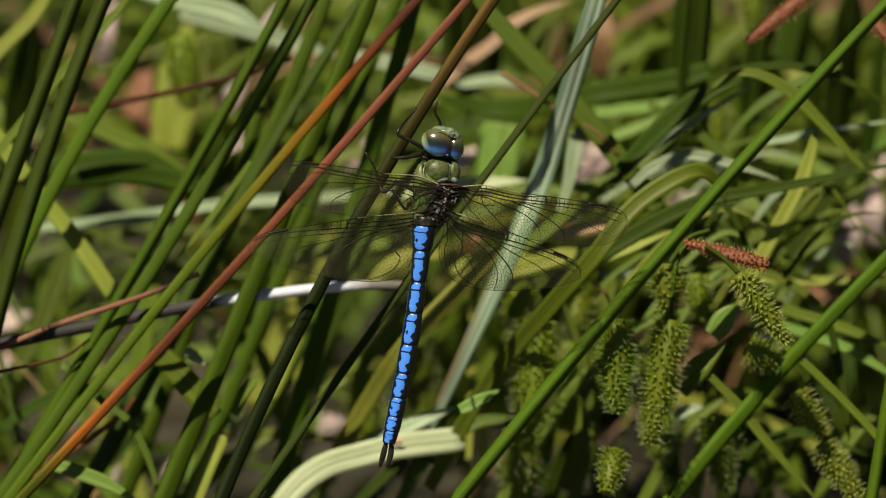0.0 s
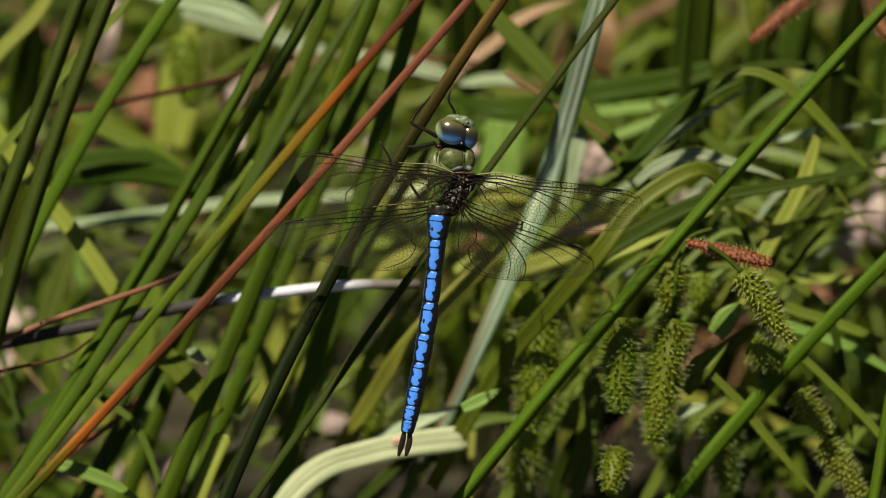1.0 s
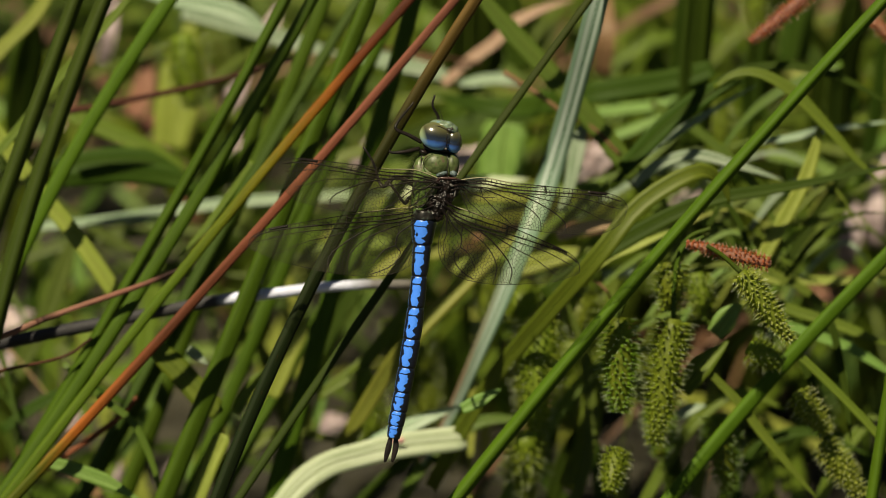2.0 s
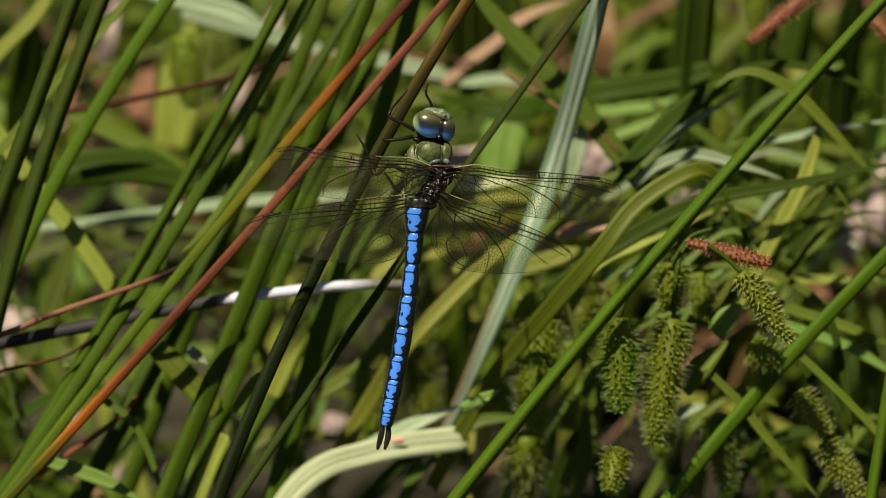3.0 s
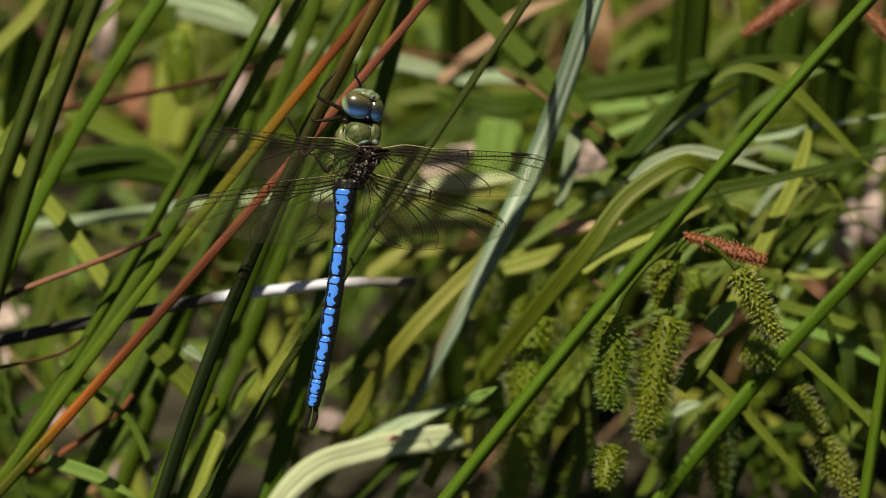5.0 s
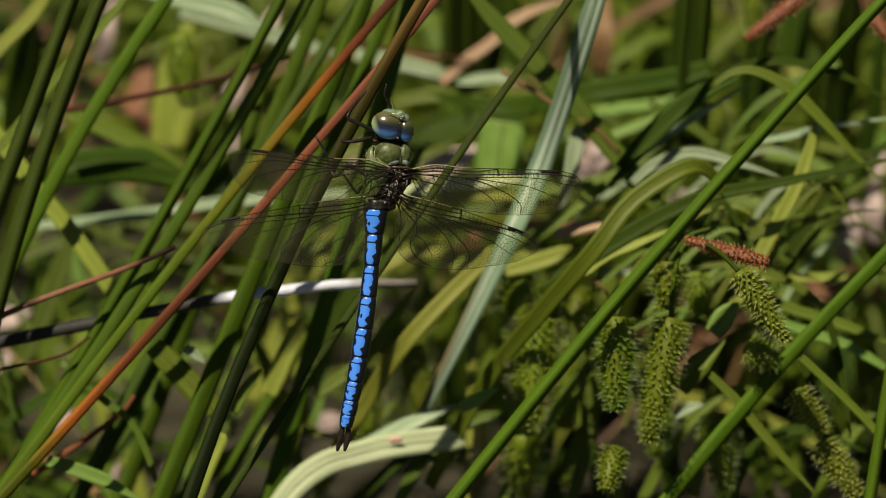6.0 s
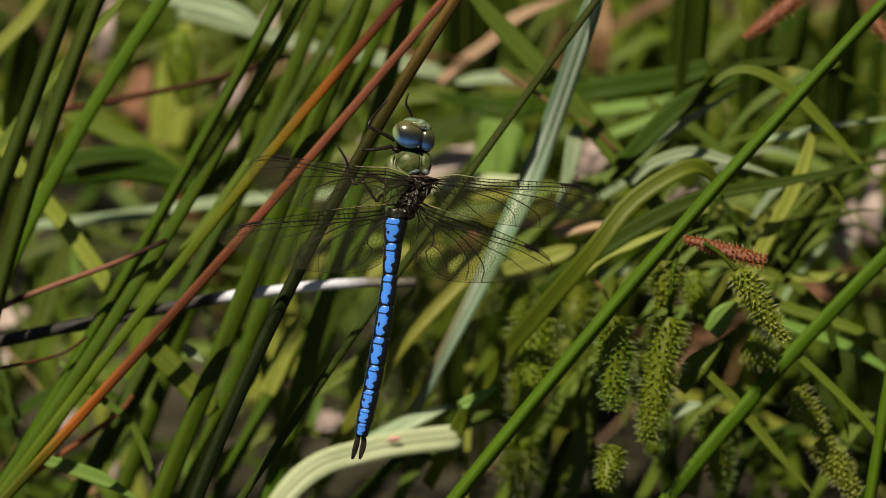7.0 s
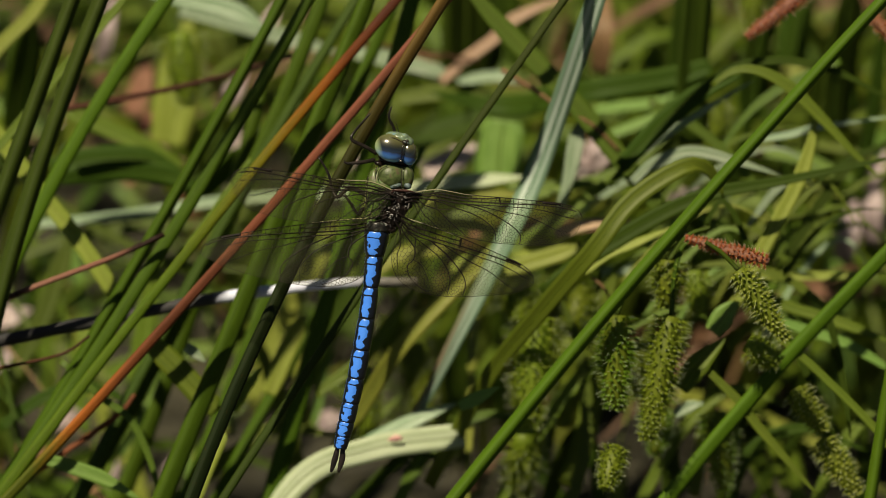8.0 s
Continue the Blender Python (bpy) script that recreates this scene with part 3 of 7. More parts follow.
# dark leaves turned from the sun, standing in for shaded gaps
blade([(0.0752, 0.1593, 0.1268), (0.0796, 0.1694, 0.1444), (0.0828, 0.1790, 0.1609), (0.0883, 0.1920, 0.1836)], 0.00379, "blade_dark", "still", label='broad dark green leaf standing in for a shaded gap', tip=0.5, front=(0.55, -0.83, 0.0))
blade([(0.0942, 0.1614, 0.1305), (0.0956, 0.1694, 0.1444), (0.1007, 0.1790, 0.1609), (0.1087, 0.1905, 0.1811)], 0.00438, "blade_dark", "still", label='broad dark green leaf standing in for a shaded gap', tip=0.5, front=(0.55, -0.83, 0.0))
blade([(0.1073, 0.1593, 0.1268), (0.1110, 0.1687, 0.1432), (0.1131, 0.1774, 0.1583), (0.1175, 0.1877, 0.1760)], 0.00495, "blade_dark", "still", label='broad dark green leaf standing in for a shaded gap', tip=0.5, front=(0.55, -0.83, 0.0))
blade([(0.0796, 0.1744, 0.1533), (0.0818, 0.1790, 0.1609), (0.0854, 0.1847, 0.1709), (0.0883, 0.1920, 0.1836)], 0.00875, "blade_dark", "still", label='broad dark green leaf standing in for a shaded gap', tip=0.5, front=(0.55, -0.83, 0.0))
blade([(0.0606, 0.1694, 0.1444), (0.0614, 0.1767, 0.1570), (0.0624, 0.1847, 0.1709), (0.0636, 0.1920, 0.1836)], 0.00875, "blade_dark", "still", label='broad dark green leaf standing in for a shaded gap', tip=0.5, front=(0.55, -0.83, 0.0))
blade([(0.1044, 0.1687, 0.1432), (0.1029, 0.1753, 0.1546), (0.1044, 0.1817, 0.1660), (0.1073, 0.1898, 0.1798)], 0.00875, "blade_dark", "still", label='broad dark green leaf standing in for a shaded gap', tip=0.5, front=(0.55, -0.83, 0.0))
blade([(0.0064, 0.1779, 0.1481), (0.0064, 0.1837, 0.1583), (0.0067, 0.1911, 0.1709)], 0.02779, "blade_dark", "still", label='broad dark green leaf standing in for a shaded gap', tip=0.10, blunt=0.8, fold=0.12, front=(0.8, -0.55, 0.2))
blade([(0.0213, 0.1744, 0.1533), (0.0177, 0.1790, 0.1609), (0.0154, 0.1854, 0.1723), (0.0154, 0.1934, 0.1862)], 0.00875, "blade_dark", "still", label='broad dark green leaf standing in for a shaded gap', tip=0.5, front=(0.55, -0.83, 0.0))
blade([(0.0898, 0.1512, 0.1128), (0.0890, 0.1570, 0.1230), (0.0876, 0.1636, 0.1344), (0.0796, 0.1717, 0.1482)], 0.00379, "blade_dark", "still", label='broad dark green leaf standing in for a shaded gap', tip=0.5, front=(0.55, -0.83, 0.0))
blade([(-0.0003, 0.1527, 0.1605), (0.0060, 0.1556, 0.1655), (0.0127, 0.1580, 0.1697), (0.0175, 0.1605, 0.1739), (0.0250, 0.1623, 0.1772), (0.0332, 0.1636, 0.1794)], 0.0030, "blade_straw", "still", label='dry straw-coloured leaf curving behind the sedges', tip=0.35)
blade([(-0.0669, 0.1668, 0.1738), (-0.0511, 0.1648, 0.1704), (-0.0366, 0.1628, 0.1668), (-0.0266, 0.1613, 0.1645)], 0.00433, "blade_pale", "still", label='pale leaf lying across', tip=0.35)
blade([(-0.0222, 0.1614, 0.1643), (-0.0135, 0.1604, 0.1629), (-0.0057, 0.1594, 0.1611), (0.0023, 0.1583, 0.1590)], 0.00490, "blade_pale", "still", label='pale leaf lying across', tip=0.15, fold=0.1, front=(-0.2, -0.5, 0.84))
blade([(0.0041, 0.1649, 0.1536), (0.0095, 0.1656, 0.1548), (0.0154, 0.1658, 0.1551), (0.0198, 0.1649, 0.1536)], 0.00319, "blade_pale", "still", label='pale leaf lying across', tip=0.30, fold=0.1, front=(-0.2, -0.5, 0.84))
blade([(-0.0211, 0.1699, 0.1283), (-0.0064, 0.1728, 0.1332), (0.0097, 0.1751, 0.1373), (0.0266, 0.1764, 0.1397)], 0.00849, "blade_dark", "still", label='broad dark green leaf lying across', tip=0.20, fold=0.1, front=(-0.2, -0.5, 0.84))
blade([(0.0143, 0.1297, 0.1447), (0.0143, 0.1319, 0.1484), (0.0148, 0.1345, 0.1530), (0.0157, 0.1374, 0.1579)], 0.01227, "blade_aqua", "still", label='broad light green leaf among the stems', tip=0.10, blunt=0.85, foot=0.95, fold=0.1, front=(-0.2, -0.5, 0.84))
blade([(-0.0049, 0.1658, 0.1272), (0.0024, 0.1671, 0.1295), (0.0097, 0.1690, 0.1327)], 0.00740, "blade_pink", "still", label='pale dead leaf lying on the litter', tip=0.40, blunt=0.4, fold=0.1, front=(-0.2, -0.5, 0.84), name='dead_leaf')
blade([(-0.0118, 0.1049, 0.1517), (0.0008, 0.1060, 0.1536), (0.0121, 0.1063, 0.1541), (0.0233, 0.1059, 0.1534)], 0.00338, "blade_yellow", "still", label='yellow green leaf lying across', tip=0.40, fold=0.1, front=(-0.2, -0.5, 0.84))
blade([(-0.0132, 0.1065, 0.1545), (-0.0006, 0.1075, 0.1562), (0.0092, 0.1080, 0.1571), (0.0212, 0.1084, 0.1578)], 0.00396, "blade_cream", "still", label='pale yellowish leaf lying across', tip=0.30, fold=0.1, front=(-0.2, -0.5, 0.84))
blade([(-0.0189, 0.1033, 0.1320), (-0.0097, 0.1061, 0.1370), (0.0008, 0.1066, 0.1376), (0.0107, 0.1040, 0.1332)], 0.00424, "blade_yellow", "still", label='yellow green leaf bent over', tip=0.40, fold=0.1, front=(-0.2, -0.5, 0.84))
blade([(0.0074, 0.1384, 0.1246), (0.0210, 0.1394, 0.1265), (0.0327, 0.1390, 0.1258), (0.0477, 0.1397, 0.1269)], 0.00303, "blade_orange", "still", label='reddish brown dead leaf lying across', tip=0.30, fold=0.1, front=(-0.2, -0.5, 0.84), name='dead_leaf')
blade([(0.0134, 0.0943, 0.1433), (0.0232, 0.0969, 0.1478), (0.0316, 0.1000, 0.1531), (0.0384, 0.1026, 0.1577), (0.0450, 0.1054, 0.1626)], 0.00336, "blade", "still", label='yellow green sedge leaf leaning', tip=0.45)
blade([(-0.0034, 0.1390, 0.1258), (0.0095, 0.1414, 0.1298), (0.0268, 0.1421, 0.1312)], 0.00375, "blade_green", "still", label='dark green leaf lying across', tip=0.40, fold=0.1, front=(-0.2, -0.5, 0.84))
blade([(0.0135, 0.1049, 0.1347), (0.0277, 0.1066, 0.1376), (0.0432, 0.1073, 0.1388)], 0.00197, "blade", "still", label='green leaf lying across', tip=0.50, fold=0.1, front=(-0.2, -0.5, 0.84))
blade([(0.0205, 0.1058, 0.1533), (0.0303, 0.1070, 0.1553), (0.0374, 0.1077, 0.1566), (0.0444, 0.1074, 0.1560)], 0.00253, "blade", "still", label='green leaf lying across', tip=0.50, fold=0.1, front=(-0.2, -0.5, 0.84))
blade([(0.0508, 0.2451, 0.1056), (0.0510, 0.2524, 0.1182), (0.0518, 0.2609, 0.1328)], 0.00767, "blade", "still", label='broad olive green upright leaf', tip=0.10, blunt=0.8, fold=0.12, front=(0.1, -0.8, 0.6))
blade([(0.0590, 0.2582, 0.1011), (0.0590, 0.2651, 0.1131), (0.0581, 0.2730, 0.1265)], 0.00618, "blade", "still", label='broad green upright leaf', tip=0.10, blunt=0.8, fold=0.12, front=(0.1, -0.8, 0.6))
blade([(0.0391, 0.1541, 0.1518), (0.0470, 0.1546, 0.1526), (0.0543, 0.1550, 0.1534), (0.0600, 0.1561, 0.1553)], 0.00317, "blade_aqua", "still", label='light green leaf lying across', tip=0.40, fold=0.1, front=(-0.2, -0.5, 0.84))
blade([(0.0427, 0.1509, 0.1463), (0.0499, 0.1522, 0.1486), (0.0571, 0.1540, 0.1516)], 0.00288, "blade_aqua", "still", label='light green leaf lying across', tip=0.50, fold=0.1, front=(-0.2, -0.5, 0.84))
blade([(0.0434, 0.0790, 0.1768), (0.0537, 0.0846, 0.1865), (0.0640, 0.0886, 0.1934), (0.0729, 0.0904, 0.1965)], 0.00494, "blade_dark", "arching", label='dark green sedge leaf bending upwards', tip=0.40)
blade([(0.0824, 0.1487, 0.1426), (0.0918, 0.1479, 0.1412), (0.0990, 0.1463, 0.1383), (0.1054, 0.1451, 0.1364)], 0.00389, "blade_aqua", "still", label='light green leaf lying across', tip=0.40, fold=0.1, front=(-0.2, -0.5, 0.84))
blade([(0.0456, 0.0840, 0.1755), (0.0559, 0.0878, 0.1821), (0.0649, 0.0908, 0.1872), (0.0759, 0.0941, 0.1931)], 0.00179, "blade_pale", "arching", label='thin pale sedge leaf', tip=0.50)
blade([(-0.1138, 0.0689, 0.1793), (-0.1022, 0.0757, 0.1911), (-0.0922, 0.0818, 0.2018), (-0.0824, 0.0874, 0.2114), (-0.0736, 0.0928, 0.2207)], 0.00218, "blade", "left", label='narrow bright green sedge leaf', tip=0.20)
blade([(-0.1117, 0.1185, 0.0901), (-0.1023, 0.1270, 0.1052), (-0.0976, 0.1336, 0.1164), (-0.0936, 0.1397, 0.1270)], 0.00520, "blade_green", "still", label='broad light green leaf among the stems', tip=0.30)
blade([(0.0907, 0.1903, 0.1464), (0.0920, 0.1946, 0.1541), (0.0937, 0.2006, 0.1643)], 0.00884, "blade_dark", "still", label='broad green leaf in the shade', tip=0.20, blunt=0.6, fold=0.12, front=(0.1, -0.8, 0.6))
# two leaves above the view, added to shade the upper stems
blade([(-0.0350, 0.0727, 0.2759), (-0.0370, 0.0736, 0.3275), (-0.0519, 0.0624, 0.3480), (-0.0689, 0.0420, 0.3307), (-0.0803, 0.0321, 0.3135), (-0.0916, 0.0220, 0.2962)], 0.00383, "blade", "left", label='unseen drooping green sedge leaf added to shade stems', tip=0.15)
blade([(-0.0336, 0.0737, 0.2777), (-0.0292, 0.0743, 0.3287), (-0.0455, 0.0637, 0.3503), (-0.0629, 0.0423, 0.3312), (-0.0752, 0.0321, 0.3135), (-0.0881, 0.0212, 0.2947)], 0.00383, "blade", "left", label='unseen drooping green sedge leaf added to shade stems', tip=0.15)
# dark leaf put in a hollow that is only shaded
blade([(-0.1103, 0.1626, 0.1416), (-0.1085, 0.1698, 0.1542), (-0.1053, 0.1771, 0.1667)], 0.01308, "blade_dark", "still", label='broad dark green leaf standing in for a shaded gap', tip=0.30, fold=0.12, front=(0.8, -0.55, 0.2))
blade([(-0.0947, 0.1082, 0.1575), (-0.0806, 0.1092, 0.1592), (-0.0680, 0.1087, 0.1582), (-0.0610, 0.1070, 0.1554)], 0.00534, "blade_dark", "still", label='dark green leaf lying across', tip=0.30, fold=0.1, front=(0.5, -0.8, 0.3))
# dark leaves added in place of shaded hollows
blade([(-0.0648, 0.1277, 0.1412), (-0.0555, 0.1309, 0.1468), (-0.0462, 0.1356, 0.1548)], 0.00714, "blade_dark", "still", label='dark green leaf standing in for a shaded hollow', tip=0.30, fold=0.12, front=(0.8, -0.55, 0.2))
blade([(0.1005, 0.1622, 0.1409), (0.1015, 0.1691, 0.1529), (0.1041, 0.1764, 0.1655), (0.1055, 0.1822, 0.1756)], 0.01454, "blade_dark", "still", label='broad dark green leaf standing in for a shaded gap', tip=0.30, fold=0.12, front=(0.8, -0.55, 0.2))
blade([(0.0791, 0.1724, 0.1386), (0.0802, 0.1794, 0.1507), (0.0821, 0.1837, 0.1583)], 0.01316, "blade_dark", "still", label='broad dark green leaf standing in for a shaded gap', tip=0.30, fold=0.12, front=(0.8, -0.55, 0.2))
blade([(-0.0448, 0.1185, 0.1252), (-0.0334, 0.1209, 0.1294), (-0.0205, 0.1222, 0.1316), (-0.0070, 0.1219, 0.1311)], 0.00457, "blade", "still", label='green leaf lying across', tip=0.30, fold=0.1, front=(-0.2, -0.5, 0.84))
blade([(-0.0069, 0.1103, 0.1411), (0.0023, 0.1113, 0.1428), (0.0122, 0.1106, 0.1415), (0.0206, 0.1089, 0.1386)], 0.00339, "blade_yellow", "still", label='yellow green leaf bent over', tip=0.40, fold=0.1, front=(-0.2, -0.5, 0.84))
blade([(0.0022, 0.0970, 0.1380), (0.0093, 0.0988, 0.1412), (0.0177, 0.0992, 0.1419), (0.0247, 0.0981, 0.1399)], 0.00337, "blade_yellow", "still", label='yellow green leaf bent over', tip=0.40, fold=0.1, front=(-0.2, -0.5, 0.84))
blade([(-0.0322, 0.1400, 0.1425), (-0.0236, 0.1422, 0.1463), (-0.0135, 0.1428, 0.1473)], 0.00373, "blade", "still", label='green leaf lying across', tip=0.40, fold=0.1, front=(-0.2, -0.5, 0.84))
blade([(-0.0459, 0.0645, 0.1877), (-0.0535, 0.0591, 0.1783), (-0.0589, 0.0555, 0.1722), (-0.0641, 0.0529, 0.1677)], 0.0015, "blade", "left", "yellow green pointed sedge leaf hanging among the stems", tip=0.5)
blade([(0.0405, 0.1180, 0.1244), (0.0465, 0.1185, 0.1253), (0.0525, 0.1184, 0.1251)], 0.0031, "blade_pale", "still", "pale scrap of leaf lying across", tip=0.3)
blade([(-0.0615, 0.0178, 0.1148), (-0.0566, 0.0239, 0.1254), (-0.0528, 0.0282, 0.1329)], 0.0043, "blade_yellow", "still", "sunlit upright leaf among the stems", tip=0.05, blunt=0.6)
blade([(-0.0615, 0.0401, 0.1495), (-0.0591, 0.0393, 0.1480), (-0.0567, 0.0383, 0.1463)], 0.0027, "blade_pale", "still", "small pale scrap of leaf", tip=0.6)
blade([(-0.0499, 0.0324, 0.1361), (-0.0472, 0.0351, 0.1408), (-0.0434, 0.0377, 0.1452)], 0.0027, "blade", "still", "short sunlit green leaf tip", tip=0.3)
blade([(-0.0423, 0.0600, 0.1240), (-0.0384, 0.0647, 0.1321), (-0.0337, 0.0697, 0.1408)], 0.0047, "blade_yellow", "still", "yellow green broad leaf among the stems", tip=0.2)
blade([(0.0155, 0.0856, 0.1443), (0.0245, 0.0869, 0.1465), (0.0350, 0.0885, 0.1494)], 0.0042, "blade_yellow", "still", "olive yellow leaf lying across")

# dead leaves on the mud
blade([(-0.1169, 0.1592, 0.0858), (-0.1117, 0.1558, 0.0898), (-0.1073, 0.1627, 0.0878)], 0.00590, "blade_pink", "still", label='dry pinkish brown dead leaf among stems', tip=0.5, blunt=0.12, fold=0.3, front=(-0.2, -0.6, 0.77), name='dead_leaf', n=10)
blade([(-0.0885, 0.1365, 0.0465), (-0.0870, 0.1359, 0.0554), (-0.0861, 0.1455, 0.0580)], 0.00590, "blade_pink", "still", label='dry pinkish brown dead leaf among stems', tip=0.5, blunt=0.12, fold=0.3, front=(-0.2, -0.6, 0.77), name='dead_leaf', n=10)
blade([(-0.0717, 0.1366, 0.0466), (-0.0698, 0.1355, 0.0548), (-0.0683, 0.1447, 0.0566)], 0.00531, "blade_pink", "still", label='dry pinkish brown dead leaf among stems', tip=0.5, blunt=0.12, fold=0.3, front=(-0.2, -0.6, 0.77), name='dead_leaf', n=10)
blade([(0.0372, 0.1791, 0.1202), (0.0409, 0.1770, 0.1265), (0.0449, 0.1854, 0.1271)], 0.00826, "blade_pink", "still", label='dry pinkish brown dead leaf among stems', tip=0.5, blunt=0.12, fold=0.3, front=(-0.2, -0.6, 0.77), name='dead_leaf', n=10)
blade([(0.1050, 0.1672, 0.0995), (0.1061, 0.1668, 0.1090), (0.1080, 0.1769, 0.1124)], 0.00649, "blade_pink", "still", label='dry pinkish brown dead leaf among stems', tip=0.5, blunt=0.12, fold=0.3, front=(-0.2, -0.6, 0.77), name='dead_leaf', n=10)
blade([(0.1121, 0.1693, 0.1033), (0.1124, 0.1698, 0.1140), (0.1136, 0.1806, 0.1189)], 0.00590, "blade_pink", "still", label='dry pinkish brown dead leaf among stems', tip=0.5, blunt=0.12, fold=0.3, front=(-0.2, -0.6, 0.77), name='dead_leaf', n=10)
blade([(0.1104, 0.1767, 0.1161), (0.1130, 0.1749, 0.1230), (0.1165, 0.1836, 0.1240)], 0.00531, "blade_pink", "still", label='dry pinkish brown dead leaf among stems', tip=0.5, blunt=0.12, fold=0.3, front=(-0.2, -0.6, 0.77), name='dead_leaf', n=10)
blade([(-0.0886, 0.1937, 0.1456), (-0.0870, 0.1933, 0.1548), (-0.0859, 0.2035, 0.1585)], 0.00384, "blade_pink", "still", label='dry pinkish brown dead leaf among stems', tip=0.5, blunt=0.12, fold=0.3, front=(-0.2, -0.6, 0.77), name='dead_leaf', n=10)
blade([(-0.0578, 0.1864, 0.1328), (-0.0543, 0.1848, 0.1402), (-0.0512, 0.1939, 0.1418)], 0.00531, "blade_pink", "still", label='dry pinkish brown dead leaf among stems', tip=0.5, blunt=0.12, fold=0.3, front=(-0.2, -0.6, 0.77), name='dead_leaf', n=10)
blade([(-0.0235, 0.1776, 0.1177), (-0.0212, 0.1764, 0.1255), (-0.0190, 0.1856, 0.1275)], 0.00531, "blade_pink", "still", label='dry pinkish brown dead leaf among stems', tip=0.5, blunt=0.12, fold=0.3, front=(-0.2, -0.6, 0.77), name='dead_leaf', n=10)
blade([(-0.0335, 0.1455, 0.0621), (-0.0286, 0.1422, 0.0663), (-0.0238, 0.1490, 0.0641)], 0.00531, "blade_pink", "still", label='dry pinkish brown dead leaf among stems', tip=0.5, blunt=0.12, fold=0.3, front=(-0.2, -0.6, 0.77), name='dead_leaf', n=10)
blade([(0.0926, 0.1545, 0.0776), (0.0936, 0.1520, 0.0832), (0.0953, 0.1597, 0.0826)], 0.00443, "blade_pink", "still", label='dry pinkish brown dead leaf among stems', tip=0.5, blunt=0.12, fold=0.3, front=(-0.2, -0.6, 0.77), name='dead_leaf', n=10)
blade([(0.0413, 0.1915, 0.1417), (0.0421, 0.1926, 0.1536), (0.0432, 0.2043, 0.1598)], 0.00590, "blade_brown", "still", label='dry pinkish brown dead leaf among stems', tip=0.5, blunt=0.12, fold=0.3, front=(-0.2, -0.6, 0.77), name='dead_leaf', n=10)
blade([(-0.1019, 0.1457, 0.0624), (-0.0977, 0.1425, 0.0669), (-0.0943, 0.1496, 0.0652)], 0.00443, "blade_pink", "still", label='dry pinkish brown dead leaf among stems', tip=0.5, blunt=0.12, fold=0.3, front=(-0.2, -0.6, 0.77), name='dead_leaf', n=10)
blade([(-0.1171, 0.1538, 0.0764), (-0.1124, 0.1499, 0.0796), (-0.1085, 0.1563, 0.0767)], 0.00590, "blade_pink", "still", label='dry pinkish brown dead leaf among stems', tip=0.5, blunt=0.12, fold=0.3, front=(-0.2, -0.6, 0.77), name='dead_leaf', n=10)
blade([(-0.0469, 0.1957, 0.1490), (-0.0447, 0.1940, 0.1561), (-0.0429, 0.2030, 0.1576)], 0.00443, "blade_pink", "still", label='dry pinkish brown dead leaf among stems', tip=0.5, blunt=0.12, fold=0.3, front=(-0.2, -0.6, 0.77), name='dead_leaf', n=10)
blade([(0.0595, 0.1748, 0.1128), (0.0634, 0.1712, 0.1166), (0.0679, 0.1781, 0.1145)], 0.00443, "blade_pink", "still", label='dry pinkish brown dead leaf among stems', tip=0.5, blunt=0.12, fold=0.3, front=(-0.2, -0.6, 0.77), name='dead_leaf', n=10)
blade([(0.0325, 0.1782, 0.1186), (0.0362, 0.1749, 0.1230), (0.0402, 0.1821, 0.1215)], 0.00443, "blade_pink", "still", label='dry pinkish brown dead leaf among stems', tip=0.5, blunt=0.12, fold=0.3, front=(-0.2, -0.6, 0.77), name='dead_leaf', n=10)
blade([(0.1048, 0.1893, 0.1378), (0.1054, 0.1874, 0.1446), (0.1067, 0.1961, 0.1457)], 0.00354, "blade_pink", "still", label='dry pinkish brown dead leaf among stems', tip=0.5, blunt=0.12, fold=0.3, front=(-0.2, -0.6, 0.77), name='dead_leaf', n=10)

# dead leaves behind the clump
blade([(-0.0750, 0.2077, 0.1088), (-0.0712, 0.2107, 0.1141), (-0.0660, 0.2145, 0.1205)], 0.00331, "blade_straw", "still", label='dead brownish leaf standing behind the sedge stems', tip=0.5, front=(-0.2, -0.6, 0.77), name='dead_leaf', n=12)
blade([(-0.0909, 0.2202, 0.1303), (-0.0886, 0.2247, 0.1381), (-0.0870, 0.2299, 0.1473)], 0.00391, "blade_pink", "still", label='dead brownish leaf standing behind the sedge stems', tip=0.5, front=(-0.2, -0.6, 0.77), name='dead_leaf', n=12)
blade([(-0.0998, 0.2123, 0.1166), (-0.0975, 0.2172, 0.1252), (-0.0938, 0.2217, 0.1330)], 0.00361, "blade_orange", "still", label='dead brownish leaf standing behind the sedge stems', tip=0.5, front=(-0.2, -0.6, 0.77), name='dead_leaf', n=12)
blade([(-0.0585, 0.2036, 0.1017), (-0.0547, 0.2081, 0.1096), (-0.0494, 0.2123, 0.1166)], 0.00331, "blade_pink", "still", label='dead brownish leaf standing behind the sedge stems', tip=0.5, front=(-0.2, -0.6, 0.77), name='dead_leaf', n=12)
blade([(-0.0841, 0.2036, 0.1017), (-0.0787, 0.2066, 0.1069), (-0.0728, 0.2086, 0.1102)], 0.00270, "blade_orange", "still", label='dead brownish leaf standing behind the sedge stems', tip=0.5, front=(-0.2, -0.6, 0.77), name='dead_leaf', n=12)
blade([(-0.0397, 0.2195, 0.1291), (-0.0360, 0.2231, 0.1356), (-0.0337, 0.2277, 0.1434)], 0.00331, "blade_straw", "still", label='dead brownish leaf standing behind the sedge stems', tip=0.5, front=(-0.2, -0.6, 0.77), name='dead_leaf', n=12)
